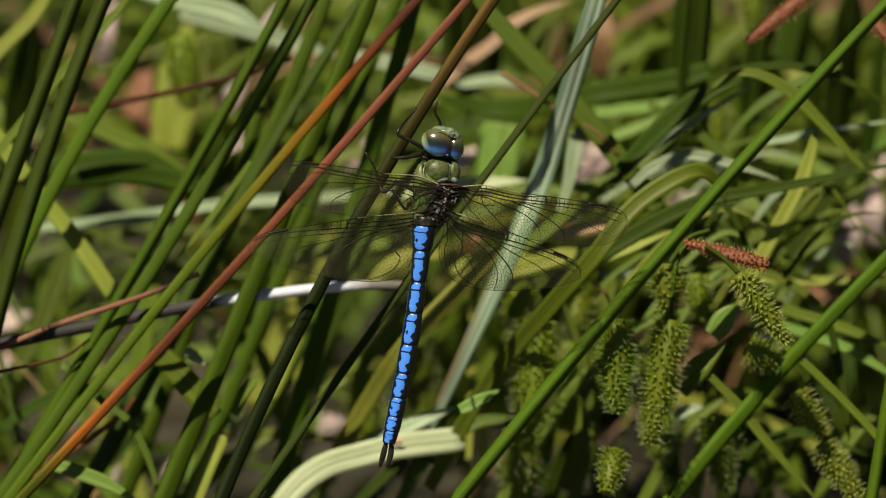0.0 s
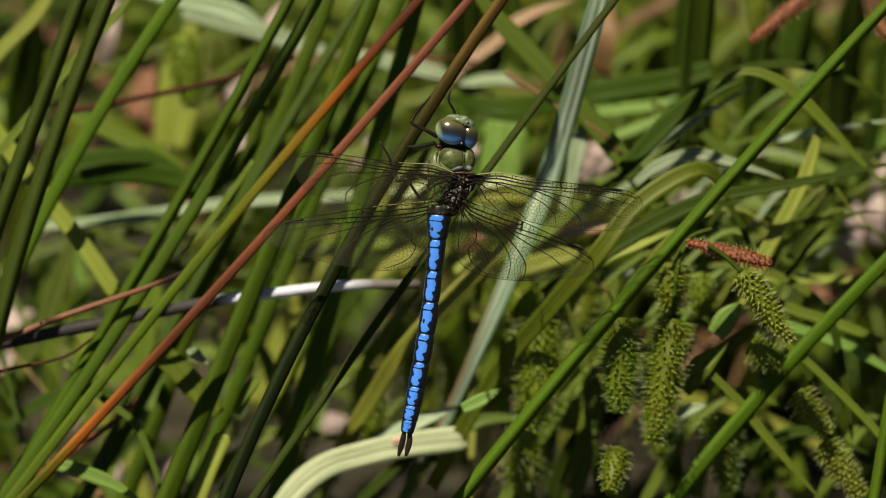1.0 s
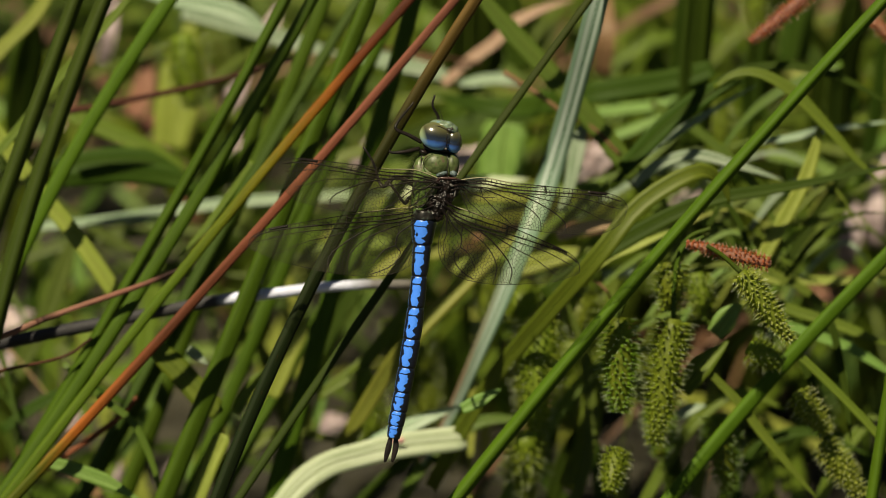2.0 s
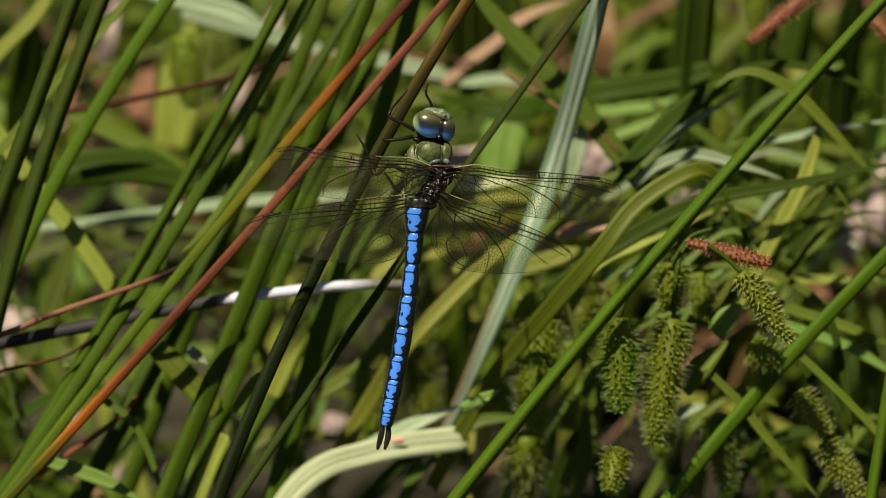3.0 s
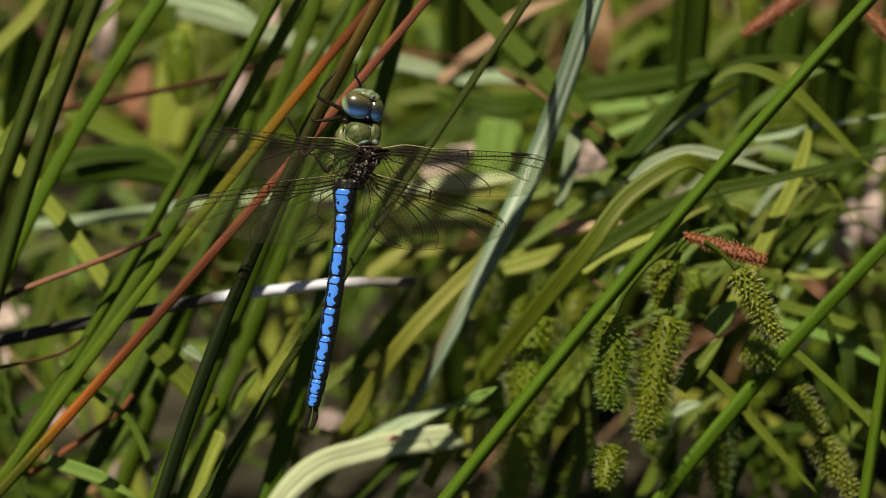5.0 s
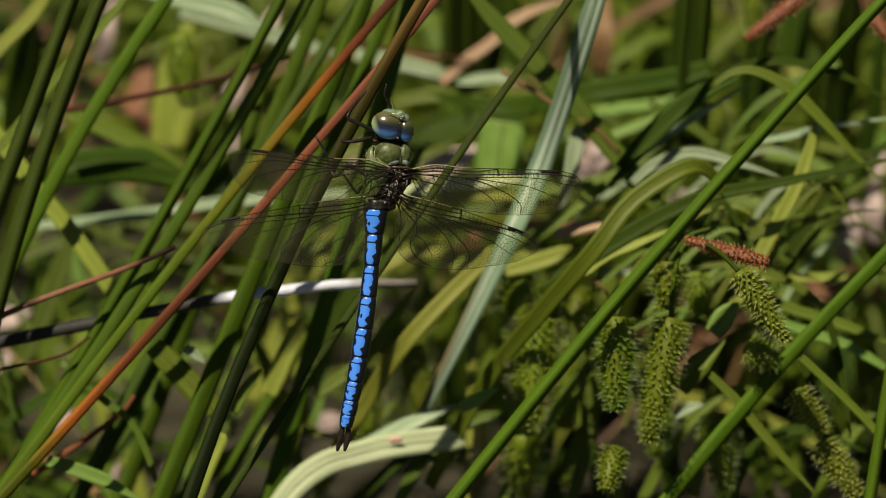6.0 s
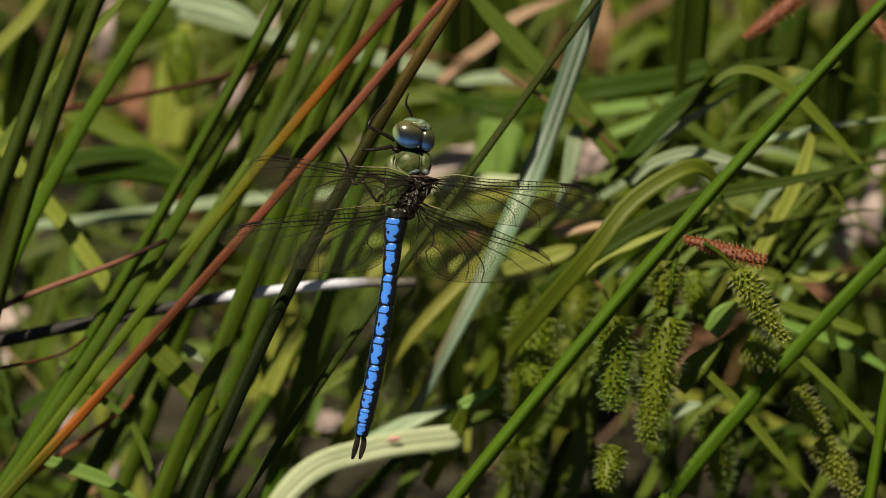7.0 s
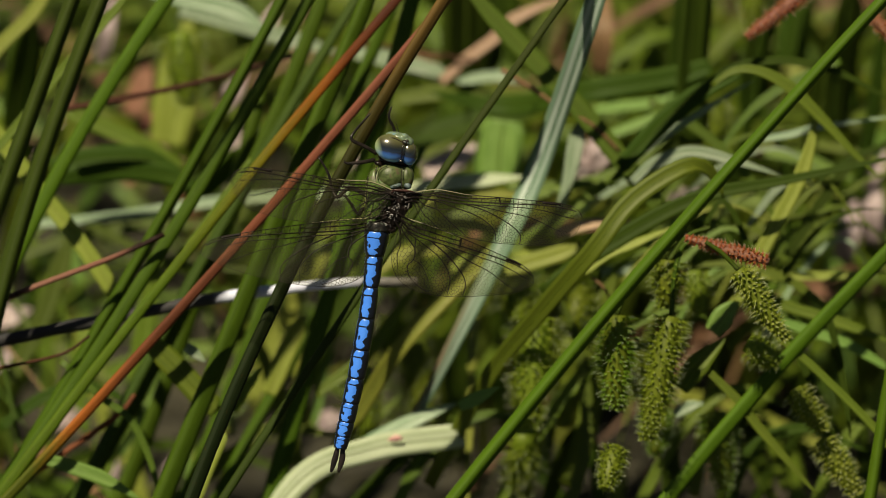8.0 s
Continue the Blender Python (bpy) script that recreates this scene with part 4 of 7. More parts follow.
blade([(-0.1088, 0.2059, 0.1057), (-0.1043, 0.2089, 0.1108), (-0.1013, 0.2123, 0.1166)], 0.00331, "blade_pink", "still", label='dead brownish leaf standing behind the sedge stems', tip=0.5, front=(-0.2, -0.6, 0.77), name='dead_leaf', n=12)

# dead stalks
stick([(-0.0966, 0.1034, 0.1790), (-0.0814, 0.1048, 0.1814), (-0.0591, 0.1071, 0.1855), (-0.0367, 0.1103, 0.1911)], 0.00083, "stick_dark", "still", "dark red brown dead stalk lying across")
stick([(-0.2865, -0.0710, -0.0130), (-0.2663, -0.0187, 0.0776), (-0.1858, 0.0155, 0.1369), (-0.1106, 0.0327, 0.1666), (-0.1046, 0.0341, 0.1691), (-0.0956, 0.0360, 0.1723), (-0.0800, 0.0390, 0.1775), (-0.0683, 0.0417, 0.1822)], 0.00087, "stick_brown", "stick", "brown dead stalk with a dark band")
stick([(-0.1137, 0.0280, 0.1485), (-0.1056, 0.0290, 0.1502), (-0.0908, 0.0306, 0.1531), (-0.0840, 0.0329, 0.1569)], 0.00047, "stick_dark", "left", "thin dark curled stalk")
stick([(-0.1142, 0.0374, 0.1507), (-0.1060, 0.0383, 0.1523), (-0.0836, 0.0405, 0.1561), (-0.0567, 0.0431, 0.1607), (-0.0388, 0.0444, 0.1629), (-0.0222, 0.0452, 0.1643), (-0.0059, 0.0453, 0.1645)], 0.00164, "stick_grey", "still", "old reed stalk bleached white along one part")
stick([(-0.0988, 0.0334, 0.1178), (-0.0950, 0.0346, 0.1200), (-0.0791, 0.0402, 0.1297), (-0.0742, 0.0429, 0.1344)], 0.00085, "stick_red", "still", "thin reddish brown dead stalk")
stick([(-0.0207, 0.1557, 0.1696), (-0.0092, 0.1552, 0.1689), (0.0009, 0.1544, 0.1674), (0.0096, 0.1535, 0.1659)], 0.00057, "stick_dark", "still", "thin dark dead stalk lying across")
stick([(0.0146, 0.0954, 0.1952), (0.0229, 0.0928, 0.1907), (0.0298, 0.0904, 0.1866), (0.0367, 0.0887, 0.1836), (0.0433, 0.0855, 0.1781)], 0.00062, "stick_tan", "arching", "thin brown dry leaf edge")
stick([(0.0360, 0.0570, 0.1587), (0.0379, 0.0564, 0.1577), (0.0397, 0.0554, 0.1559), (0.0408, 0.0541, 0.1538)], 0.00040, "stick_tan", "still", "thin curled tan stalk")

# sedge leaves between the spikes
blade([(0.0133, 0.0462, 0.1000), (0.0243, 0.0559, 0.1168), (0.0382, 0.0642, 0.1312), (0.0547, 0.0669, 0.1360)], 0.00359, "blade", "arching", tip=0.45, label='green sedge leaf arching among the spikes')
blade([(0.0312, 0.0462, 0.1000), (0.0354, 0.0545, 0.1144), (0.0340, 0.0642, 0.1312), (0.0285, 0.0725, 0.1455)], 0.00332, "blade_green", "arching", tip=0.45, label='green sedge leaf arching among the spikes')
blade([(0.0481, 0.0547, 0.0947), (0.0593, 0.0644, 0.1116), (0.0718, 0.0693, 0.1200), (0.0843, 0.0672, 0.1164)], 0.00334, "blade", "arching", tip=0.45, label='green sedge leaf arching among the spikes')
blade([(0.0700, 0.0462, 0.1000), (0.0755, 0.0531, 0.1120), (0.0879, 0.0559, 0.1168), (0.1045, 0.0531, 0.1120)], 0.00304, "blade_dark", "arching", tip=0.45, label='green sedge leaf arching among the spikes')
blade([(0.0913, 0.0547, 0.0947), (0.0996, 0.0630, 0.1092), (0.1108, 0.0686, 0.1188)], 0.00334, "blade", "arching", tip=0.45, label='green sedge leaf arching among the spikes')
blade([(0.0583, 0.0827, 0.1233), (0.0667, 0.0911, 0.1378), (0.0807, 0.0981, 0.1500), (0.0975, 0.0995, 0.1524)], 0.00280, "blade", "arching", tip=0.45, label='green sedge leaf arching among the spikes')
blade([(0.0835, 0.0925, 0.1403), (0.0919, 0.0995, 0.1524), (0.1003, 0.1051, 0.1621), (0.1129, 0.1093, 0.1694)], 0.00308, "blade_dark", "arching", tip=0.45, label='green sedge leaf arching among the spikes')
blade([(0.0163, 0.1117, 0.1535), (0.0318, 0.1117, 0.1535), (0.0459, 0.1139, 0.1572), (0.0586, 0.1188, 0.1658)], 0.00282, "blade_aqua", "arching", tip=0.45, label='green sedge leaf arching among the spikes')
blade([(0.0509, 0.1048, 0.1814), (0.0648, 0.1006, 0.1742), (0.0774, 0.0943, 0.1634), (0.0857, 0.0867, 0.1501)], 0.00250, "blade_green", "arching", tip=0.45, label='green sedge leaf arching among the spikes')
blade([(0.0982, 0.1096, 0.1899), (0.0857, 0.1068, 0.1851), (0.0760, 0.1034, 0.1790), (0.0662, 0.0971, 0.1682)], 0.00223, "blade_green", "arching", tip=0.45, label='green sedge leaf arching among the spikes')
blade([(0.0769, 0.0911, 0.1779), (0.0852, 0.0918, 0.1791), (0.0935, 0.0929, 0.1809), (0.1128, 0.0943, 0.1833)], 0.00180, "blade_pale", "arching", tip=0.45, label='green sedge leaf arching among the spikes')
blade([(-0.0006, 0.1472, 0.1550), (-0.0121, 0.1429, 0.1475), (-0.0264, 0.1379, 0.1388), (-0.0379, 0.1343, 0.1326)], 0.00287, "blade_dark", "arching", tip=0.45, label='green sedge leaf arching among the spikes')
blade([(-0.1040, 0.1379, 0.1388), (-0.0839, 0.1314, 0.1276), (-0.0652, 0.1278, 0.1214), (-0.0379, 0.1271, 0.1202)], 0.00258, "blade_green", "arching", tip=0.45, label='green sedge leaf arching among the spikes')
blade([(-0.1140, 0.1451, 0.1113), (-0.0936, 0.1487, 0.1176), (-0.0704, 0.1502, 0.1202), (-0.0442, 0.1502, 0.1202)], 0.00320, "blade_green", "arching", tip=0.45, label='green sedge leaf arching among the spikes')
blade([(-0.0312, 0.0686, 0.1188), (-0.0200, 0.0728, 0.1260), (-0.0117, 0.0783, 0.1357), (-0.0061, 0.0825, 0.1429)], 0.00334, "blade", "arching", tip=0.45, label='green sedge leaf arching among the spikes')
blade([(-0.0682, 0.0716, 0.0840), (-0.0513, 0.0786, 0.0962), (-0.0400, 0.0814, 0.1011), (-0.0203, 0.0800, 0.0986)], 0.00366, "blade", "arching", tip=0.45, label='green sedge leaf arching among the spikes')
blade([(-0.1091, 0.0644, 0.1116), (-0.0966, 0.0686, 0.1188), (-0.0840, 0.0693, 0.1200), (-0.0729, 0.0658, 0.1140)], 0.00306, "blade_dark", "arching", tip=0.45, label='green sedge leaf arching among the spikes')
blade([(0.0962, 0.0697, 0.1408), (0.0852, 0.0739, 0.1479), (0.0713, 0.0759, 0.1515), (0.0547, 0.0752, 0.1503)], 0.00221, "blade", "arching", tip=0.45, label='green sedge leaf arching among the spikes')
blade([(-0.0117, 0.0564, 0.0937), (-0.0034, 0.0633, 0.1057), (0.0092, 0.0675, 0.1129), (0.0245, 0.0675, 0.1129)], 0.00355, "blade_green", "arching", tip=0.45, label='green sedge leaf arching among the spikes')
blade([(-0.0228, 0.0547, 0.0947), (-0.0130, 0.0595, 0.1031), (-0.0062, 0.0616, 0.1068), (0.0023, 0.0595, 0.1031)], 0.00298, "blade_dark", "arching", tip=0.45, label='green sedge leaf arching among the spikes')

# thin leaves among the spikes
blade([(0.0677, 0.1052, 0.1222), (0.0808, 0.1161, 0.1411), (0.0939, 0.1208, 0.1493), (0.1051, 0.1151, 0.1393)], 0.00099, "blade_yellow", "arching", tip=0.6, label='thin sedge leaf arching among the spikes')
blade([(0.0749, 0.0806, 0.1596), (0.0812, 0.0848, 0.1669), (0.0874, 0.0866, 0.1700), (0.0928, 0.0848, 0.1669)], 0.00180, "blade_pale", "arching", tip=0.6, label='thin sedge leaf arching among the spikes')
blade([(0.0365, 0.1066, 0.1447), (0.0489, 0.1130, 0.1558), (0.0613, 0.1158, 0.1605), (0.0719, 0.1160, 0.1608)], 0.00127, "blade", "arching", tip=0.6, label='thin sedge leaf arching among the spikes')
blade([(0.0379, 0.0732, 0.1469), (0.0448, 0.0762, 0.1519), (0.0517, 0.0774, 0.1541), (0.0577, 0.0704, 0.1420)], 0.00124, "blade", "arching", tip=0.6, label='thin sedge leaf arching among the spikes')
blade([(0.0805, 0.0798, 0.1582), (0.0947, 0.0872, 0.1710), (0.1089, 0.0903, 0.1764), (0.1210, 0.0853, 0.1678)], 0.00124, "blade_dark", "arching", tip=0.6, label='thin sedge leaf arching among the spikes')
blade([(0.0413, 0.0663, 0.1348), (0.0504, 0.0693, 0.1401), (0.0596, 0.0707, 0.1424), (0.0674, 0.0684, 0.1385)], 0.00152, "blade", "arching", tip=0.6, label='thin sedge leaf arching among the spikes')
blade([(0.0488, 0.0606, 0.1450), (0.0597, 0.0684, 0.1584), (0.0705, 0.0717, 0.1642), (0.0798, 0.0665, 0.1551)], 0.00151, "blade_aqua", "arching", tip=0.6, label='thin sedge leaf arching among the spikes')
blade([(0.0769, 0.0673, 0.1566), (0.0854, 0.0741, 0.1684), (0.0939, 0.0771, 0.1735), (0.1012, 0.0719, 0.1645)], 0.00151, "blade", "arching", tip=0.6, label='thin sedge leaf arching among the spikes')
blade([(0.0866, 0.1044, 0.1409), (0.0961, 0.1120, 0.1540), (0.1056, 0.1152, 0.1596), (0.1138, 0.1129, 0.1556)], 0.00099, "blade_yellow", "arching", tip=0.6, label='thin sedge leaf arching among the spikes')
blade([(0.0332, 0.1080, 0.1471), (0.0476, 0.1127, 0.1551), (0.0620, 0.1146, 0.1585), (0.0743, 0.1088, 0.1484)], 0.00155, "blade_pale", "arching", tip=0.6, label='thin sedge leaf arching among the spikes')
blade([(0.0508, 0.0837, 0.1450), (0.0634, 0.0876, 0.1517), (0.0761, 0.0892, 0.1545), (0.0869, 0.0835, 0.1446)], 0.00153, "blade", "arching", tip=0.6, label='thin sedge leaf arching among the spikes')
blade([(0.0550, 0.0660, 0.1343), (0.0626, 0.0731, 0.1467), (0.0702, 0.0762, 0.1519), (0.0768, 0.0745, 0.1490)], 0.00152, "blade_aqua", "arching", tip=0.6, label='thin sedge leaf arching among the spikes')
blade([(0.0830, 0.0660, 0.1544), (0.0915, 0.0715, 0.1639), (0.0999, 0.0739, 0.1679), (0.1072, 0.0741, 0.1683)], 0.00124, "blade_dark", "arching", tip=0.6, label='thin sedge leaf arching among the spikes')
blade([(0.0717, 0.1000, 0.1131), (0.0791, 0.1033, 0.1190), (0.0865, 0.1048, 0.1215), (0.0928, 0.0964, 0.1070)], 0.00184, "blade", "arching", tip=0.6, label='thin sedge leaf arching among the spikes')
blade([(0.0434, 0.0651, 0.1527), (0.0563, 0.0717, 0.1642), (0.0692, 0.0745, 0.1691), (0.0803, 0.0722, 0.1651)], 0.00096, "blade_yellow", "arching", tip=0.6, label='thin sedge leaf arching among the spikes')
blade([(0.0502, 0.1075, 0.1462), (0.0649, 0.1152, 0.1595), (0.0795, 0.1185, 0.1652), (0.0920, 0.1192, 0.1665)], 0.00099, "blade", "arching", tip=0.6, label='thin sedge leaf arching among the spikes')
blade([(0.0565, 0.1174, 0.1433), (0.0700, 0.1228, 0.1528), (0.0835, 0.1252, 0.1568), (0.0951, 0.1225, 0.1522)], 0.00128, "blade_pale", "arching", tip=0.6, label='thin sedge leaf arching among the spikes')
blade([(0.0573, 0.1018, 0.1363), (0.0697, 0.1087, 0.1484), (0.0821, 0.1117, 0.1535), (0.0927, 0.1108, 0.1519)], 0.00127, "blade", "arching", tip=0.6, label='thin sedge leaf arching among the spikes')
blade([(0.0521, 0.0744, 0.1288), (0.0663, 0.0825, 0.1429), (0.0806, 0.0860, 0.1489), (0.0928, 0.0828, 0.1435)], 0.00125, "blade", "arching", tip=0.6, label='thin sedge leaf arching among the spikes')
blade([(0.0588, 0.0839, 0.1454), (0.0694, 0.0910, 0.1576), (0.0801, 0.0940, 0.1629), (0.0892, 0.0955, 0.1654)], 0.00097, "blade_aqua", "arching", tip=0.6, label='thin sedge leaf arching among the spikes')
blade([(0.0513, 0.0801, 0.1388), (0.0596, 0.0871, 0.1508), (0.0679, 0.0900, 0.1559), (0.0750, 0.0841, 0.1456)], 0.00153, "blade_dark", "arching", tip=0.6, label='thin sedge leaf arching among the spikes')
blade([(0.0405, 0.0771, 0.1336), (0.0505, 0.0865, 0.1498), (0.0605, 0.0905, 0.1567), (0.0691, 0.0891, 0.1544)], 0.00181, "blade_aqua", "arching", tip=0.6, label='thin sedge leaf arching among the spikes')
blade([(0.0788, 0.0985, 0.1306), (0.0918, 0.1044, 0.1408), (0.1048, 0.1069, 0.1452), (0.1159, 0.1022, 0.1370)], 0.00155, "blade", "arching", tip=0.6, label='thin sedge leaf arching among the spikes')
blade([(0.0824, 0.1063, 0.1241), (0.0971, 0.1173, 0.1433), (0.1118, 0.1221, 0.1515), (0.1244, 0.1187, 0.1456)], 0.00128, "blade", "arching", tip=0.6, label='thin sedge leaf arching among the spikes')
blade([(0.0800, 0.0926, 0.1204), (0.0901, 0.1013, 0.1355), (0.1003, 0.1051, 0.1420), (0.1090, 0.0996, 0.1325)], 0.00127, "blade_pale", "arching", tip=0.6, label='thin sedge leaf arching among the spikes')
blade([(0.0757, 0.0826, 0.1431), (0.0873, 0.0890, 0.1542), (0.0990, 0.0918, 0.1589), (0.1090, 0.0873, 0.1513)], 0.00097, "blade", "arching", tip=0.6, label='thin sedge leaf arching among the spikes')

# mostly dark leaves put in for the shade under the spikes
blade([(0.0261, 0.0751, 0.0829), (0.0288, 0.0793, 0.0904), (0.0318, 0.0830, 0.0968), (0.0349, 0.0857, 0.1014)], 0.00508, "blade_dark", "still", tip=0.5, label='dark green sedge leaf standing in for shade under spikes', front=(0.4, -0.85, 0.3))
blade([(0.1046, 0.0591, 0.0824), (0.1015, 0.0659, 0.0942), (0.0979, 0.0719, 0.1046), (0.0943, 0.0762, 0.1120)], 0.00392, "blade_dark", "still", tip=0.5, label='dark green sedge leaf standing in for shade under spikes', front=(0.4, -0.85, 0.3))
blade([(0.0566, 0.0627, 0.0886), (0.0564, 0.0675, 0.0968), (0.0563, 0.0716, 0.1040), (0.0561, 0.0746, 0.1091)], 0.00504, "blade_dark", "still", tip=0.5, label='dark green sedge leaf standing in for shade under spikes', front=(0.4, -0.85, 0.3))
blade([(0.0339, 0.0854, 0.0670), (0.0288, 0.0905, 0.0758), (0.0228, 0.0949, 0.0835), (0.0168, 0.0980, 0.0889)], 0.00400, "blade_dark", "still", tip=0.5, label='dark green sedge leaf standing in for shade under spikes', front=(0.4, -0.85, 0.3))
blade([(0.0777, 0.0885, 0.0723), (0.0842, 0.0941, 0.0820), (0.0916, 0.0990, 0.0906), (0.0992, 0.1026, 0.0966)], 0.00314, "blade_dark", "still", tip=0.5, label='dark green sedge leaf standing in for shade under spikes', front=(0.4, -0.85, 0.3))
blade([(0.0631, 0.0759, 0.0844), (0.0649, 0.0831, 0.0969), (0.0670, 0.0894, 0.1078), (0.0692, 0.0938, 0.1156)], 0.00396, "blade", "still", tip=0.5, label='dark green sedge leaf standing in for shade under spikes', front=(0.4, -0.85, 0.3))
blade([(0.0917, 0.1164, 0.0527), (0.0910, 0.1204, 0.0598), (0.0902, 0.1241, 0.0658), (0.0892, 0.1267, 0.0703)], 0.00525, "blade", "still", tip=0.5, label='dark green sedge leaf standing in for shade under spikes', front=(0.4, -0.85, 0.3))
blade([(0.1018, 0.0592, 0.0825), (0.1039, 0.0639, 0.0907), (0.1064, 0.0681, 0.0979), (0.1088, 0.0710, 0.1030)], 0.00392, "blade_dark", "still", tip=0.5, label='dark green sedge leaf standing in for shade under spikes', front=(0.4, -0.85, 0.3))
blade([(0.0435, 0.1141, 0.0485), (0.0448, 0.1188, 0.0568), (0.0463, 0.1231, 0.0641), (0.0479, 0.1260, 0.0694)], 0.00408, "blade", "still", tip=0.5, label='dark green sedge leaf standing in for shade under spikes', front=(0.4, -0.85, 0.3))
blade([(0.1079, 0.1177, 0.0549), (0.1085, 0.1241, 0.0659), (0.1092, 0.1297, 0.0757), (0.1099, 0.1336, 0.0826)], 0.00321, "blade_dark", "still", tip=0.5, label='dark green sedge leaf standing in for shade under spikes', front=(0.4, -0.85, 0.3))
blade([(0.0827, 0.0906, 0.0760), (0.0806, 0.0941, 0.0820), (0.0782, 0.0972, 0.0874), (0.0757, 0.0993, 0.0911)], 0.00400, "blade_dark", "still", tip=0.5, label='dark green sedge leaf standing in for shade under spikes', front=(0.4, -0.85, 0.3))
blade([(0.0245, 0.0786, 0.0892), (0.0273, 0.0858, 0.1016), (0.0305, 0.0921, 0.1125), (0.0337, 0.0965, 0.1202)], 0.00396, "blade_dark", "still", tip=0.5, label='dark green sedge leaf standing in for shade under spikes', front=(0.4, -0.85, 0.3))
blade([(0.0868, 0.0862, 0.0681), (0.0817, 0.0917, 0.0778), (0.0759, 0.0965, 0.0862), (0.0702, 0.0999, 0.0922)], 0.00314, "blade", "still", tip=0.5, label='dark green sedge leaf standing in for shade under spikes', front=(0.4, -0.85, 0.3))
blade([(0.0868, 0.0911, 0.0768), (0.0849, 0.0951, 0.0837), (0.0825, 0.0986, 0.0899), (0.0803, 0.1011, 0.0943)], 0.00400, "blade", "still", tip=0.5, label='dark green sedge leaf standing in for shade under spikes', front=(0.4, -0.85, 0.3))
blade([(0.0685, 0.0633, 0.0897), (0.0711, 0.0691, 0.0996), (0.0741, 0.0741, 0.1083), (0.0770, 0.0777, 0.1145)], 0.00308, "blade_dark", "still", tip=0.5, label='dark green sedge leaf standing in for shade under spikes', front=(0.4, -0.85, 0.3))
blade([(0.0393, 0.0628, 0.0889), (0.0382, 0.0674, 0.0967), (0.0369, 0.0713, 0.1035), (0.0356, 0.0742, 0.1084)], 0.00392, "blade_dark", "still", tip=0.5, label='dark green sedge leaf standing in for shade under spikes', front=(0.4, -0.85, 0.3))

# leaves filling the clump low down
blade([(-0.0708, 0.1636, 0.0323), (-0.0652, 0.1681, 0.0401), (-0.0585, 0.1720, 0.0470), (-0.0519, 0.1749, 0.0518)], 0.00270, "blade_aqua", "still", tip=0.5, label='green sedge leaf deep in the clump')
blade([(-0.0887, 0.1706, 0.0446), (-0.0932, 0.1798, 0.0604), (-0.0985, 0.1878, 0.0743), (-0.1036, 0.1936, 0.0842)], 0.00542, "blade_yellow", "still", tip=0.5, label='green sedge leaf deep in the clump')
blade([(-0.0351, 0.0921, 0.0784), (-0.0399, 0.1007, 0.0933), (-0.0453, 0.1081, 0.1062), (-0.0507, 0.1134, 0.1155)], 0.00428, "blade", "still", tip=0.5, label='green sedge leaf deep in the clump')
blade([(-0.0343, 0.1127, 0.0802), (-0.0362, 0.1217, 0.0959), (-0.0383, 0.1297, 0.1096), (-0.0405, 0.1353, 0.1194)], 0.00346, "blade_yellow", "still", tip=0.5, label='green sedge leaf deep in the clump')
blade([(-0.0339, 0.0885, 0.0722), (-0.0256, 0.0949, 0.0833), (-0.0158, 0.1005, 0.0932), (-0.0060, 0.1046, 0.1002)], 0.00257, "blade", "still", tip=0.5, label='green sedge leaf deep in the clump')
blade([(-0.0807, 0.1785, 0.0581), (-0.0793, 0.1847, 0.0690), (-0.0777, 0.1903, 0.0785), (-0.0761, 0.1942, 0.0853)], 0.00270, "blade_yellow", "still", tip=0.5, label='green sedge leaf deep in the clump')
blade([(-0.0333, 0.1064, 0.1034), (-0.0260, 0.1138, 0.1163), (-0.0173, 0.1204, 0.1275), (-0.0088, 0.1250, 0.1356)], 0.00342, "blade_dark", "still", tip=0.5, label='green sedge leaf deep in the clump')
blade([(-0.0332, 0.1126, 0.0800), (-0.0308, 0.1191, 0.0912), (-0.0282, 0.1247, 0.1010), (-0.0256, 0.1288, 0.1080)], 0.00260, "blade_aqua", "still", tip=0.5, label='green sedge leaf deep in the clump')
blade([(-0.0820, 0.0956, 0.0845), (-0.0761, 0.1013, 0.0944), (-0.0692, 0.1063, 0.1031), (-0.0622, 0.1099, 0.1093)], 0.00514, "blade_aqua", "still", tip=0.5, label='green sedge leaf deep in the clump')
blade([(-0.0928, 0.1416, 0.0624), (-0.0948, 0.1487, 0.0745), (-0.0972, 0.1548, 0.0851), (-0.0996, 0.1591, 0.0927)], 0.00265, "blade", "still", tip=0.5, label='green sedge leaf deep in the clump')
blade([(-0.0341, 0.1188, 0.0907), (-0.0282, 0.1279, 0.1064), (-0.0215, 0.1357, 0.1201), (-0.0148, 0.1414, 0.1299)], 0.00433, "blade", "still", tip=0.5, label='green sedge leaf deep in the clump')
blade([(-0.0497, 0.1456, 0.0692), (-0.0429, 0.1543, 0.0842), (-0.0349, 0.1619, 0.0974), (-0.0269, 0.1673, 0.1068)], 0.00530, "blade_yellow", "still", tip=0.5, label='green sedge leaf deep in the clump')
blade([(-0.0855, 0.0922, 0.0787), (-0.0795, 0.0995, 0.0912), (-0.0727, 0.1058, 0.1022), (-0.0657, 0.1102, 0.1100)], 0.00257, "blade", "still", tip=0.5, label='green sedge leaf deep in the clump')
blade([(-0.0544, 0.1412, 0.0615), (-0.0568, 0.1482, 0.0736), (-0.0596, 0.1543, 0.0842), (-0.0624, 0.1585, 0.0917)], 0.00265, "blade_aqua", "still", tip=0.5, label='green sedge leaf deep in the clump')
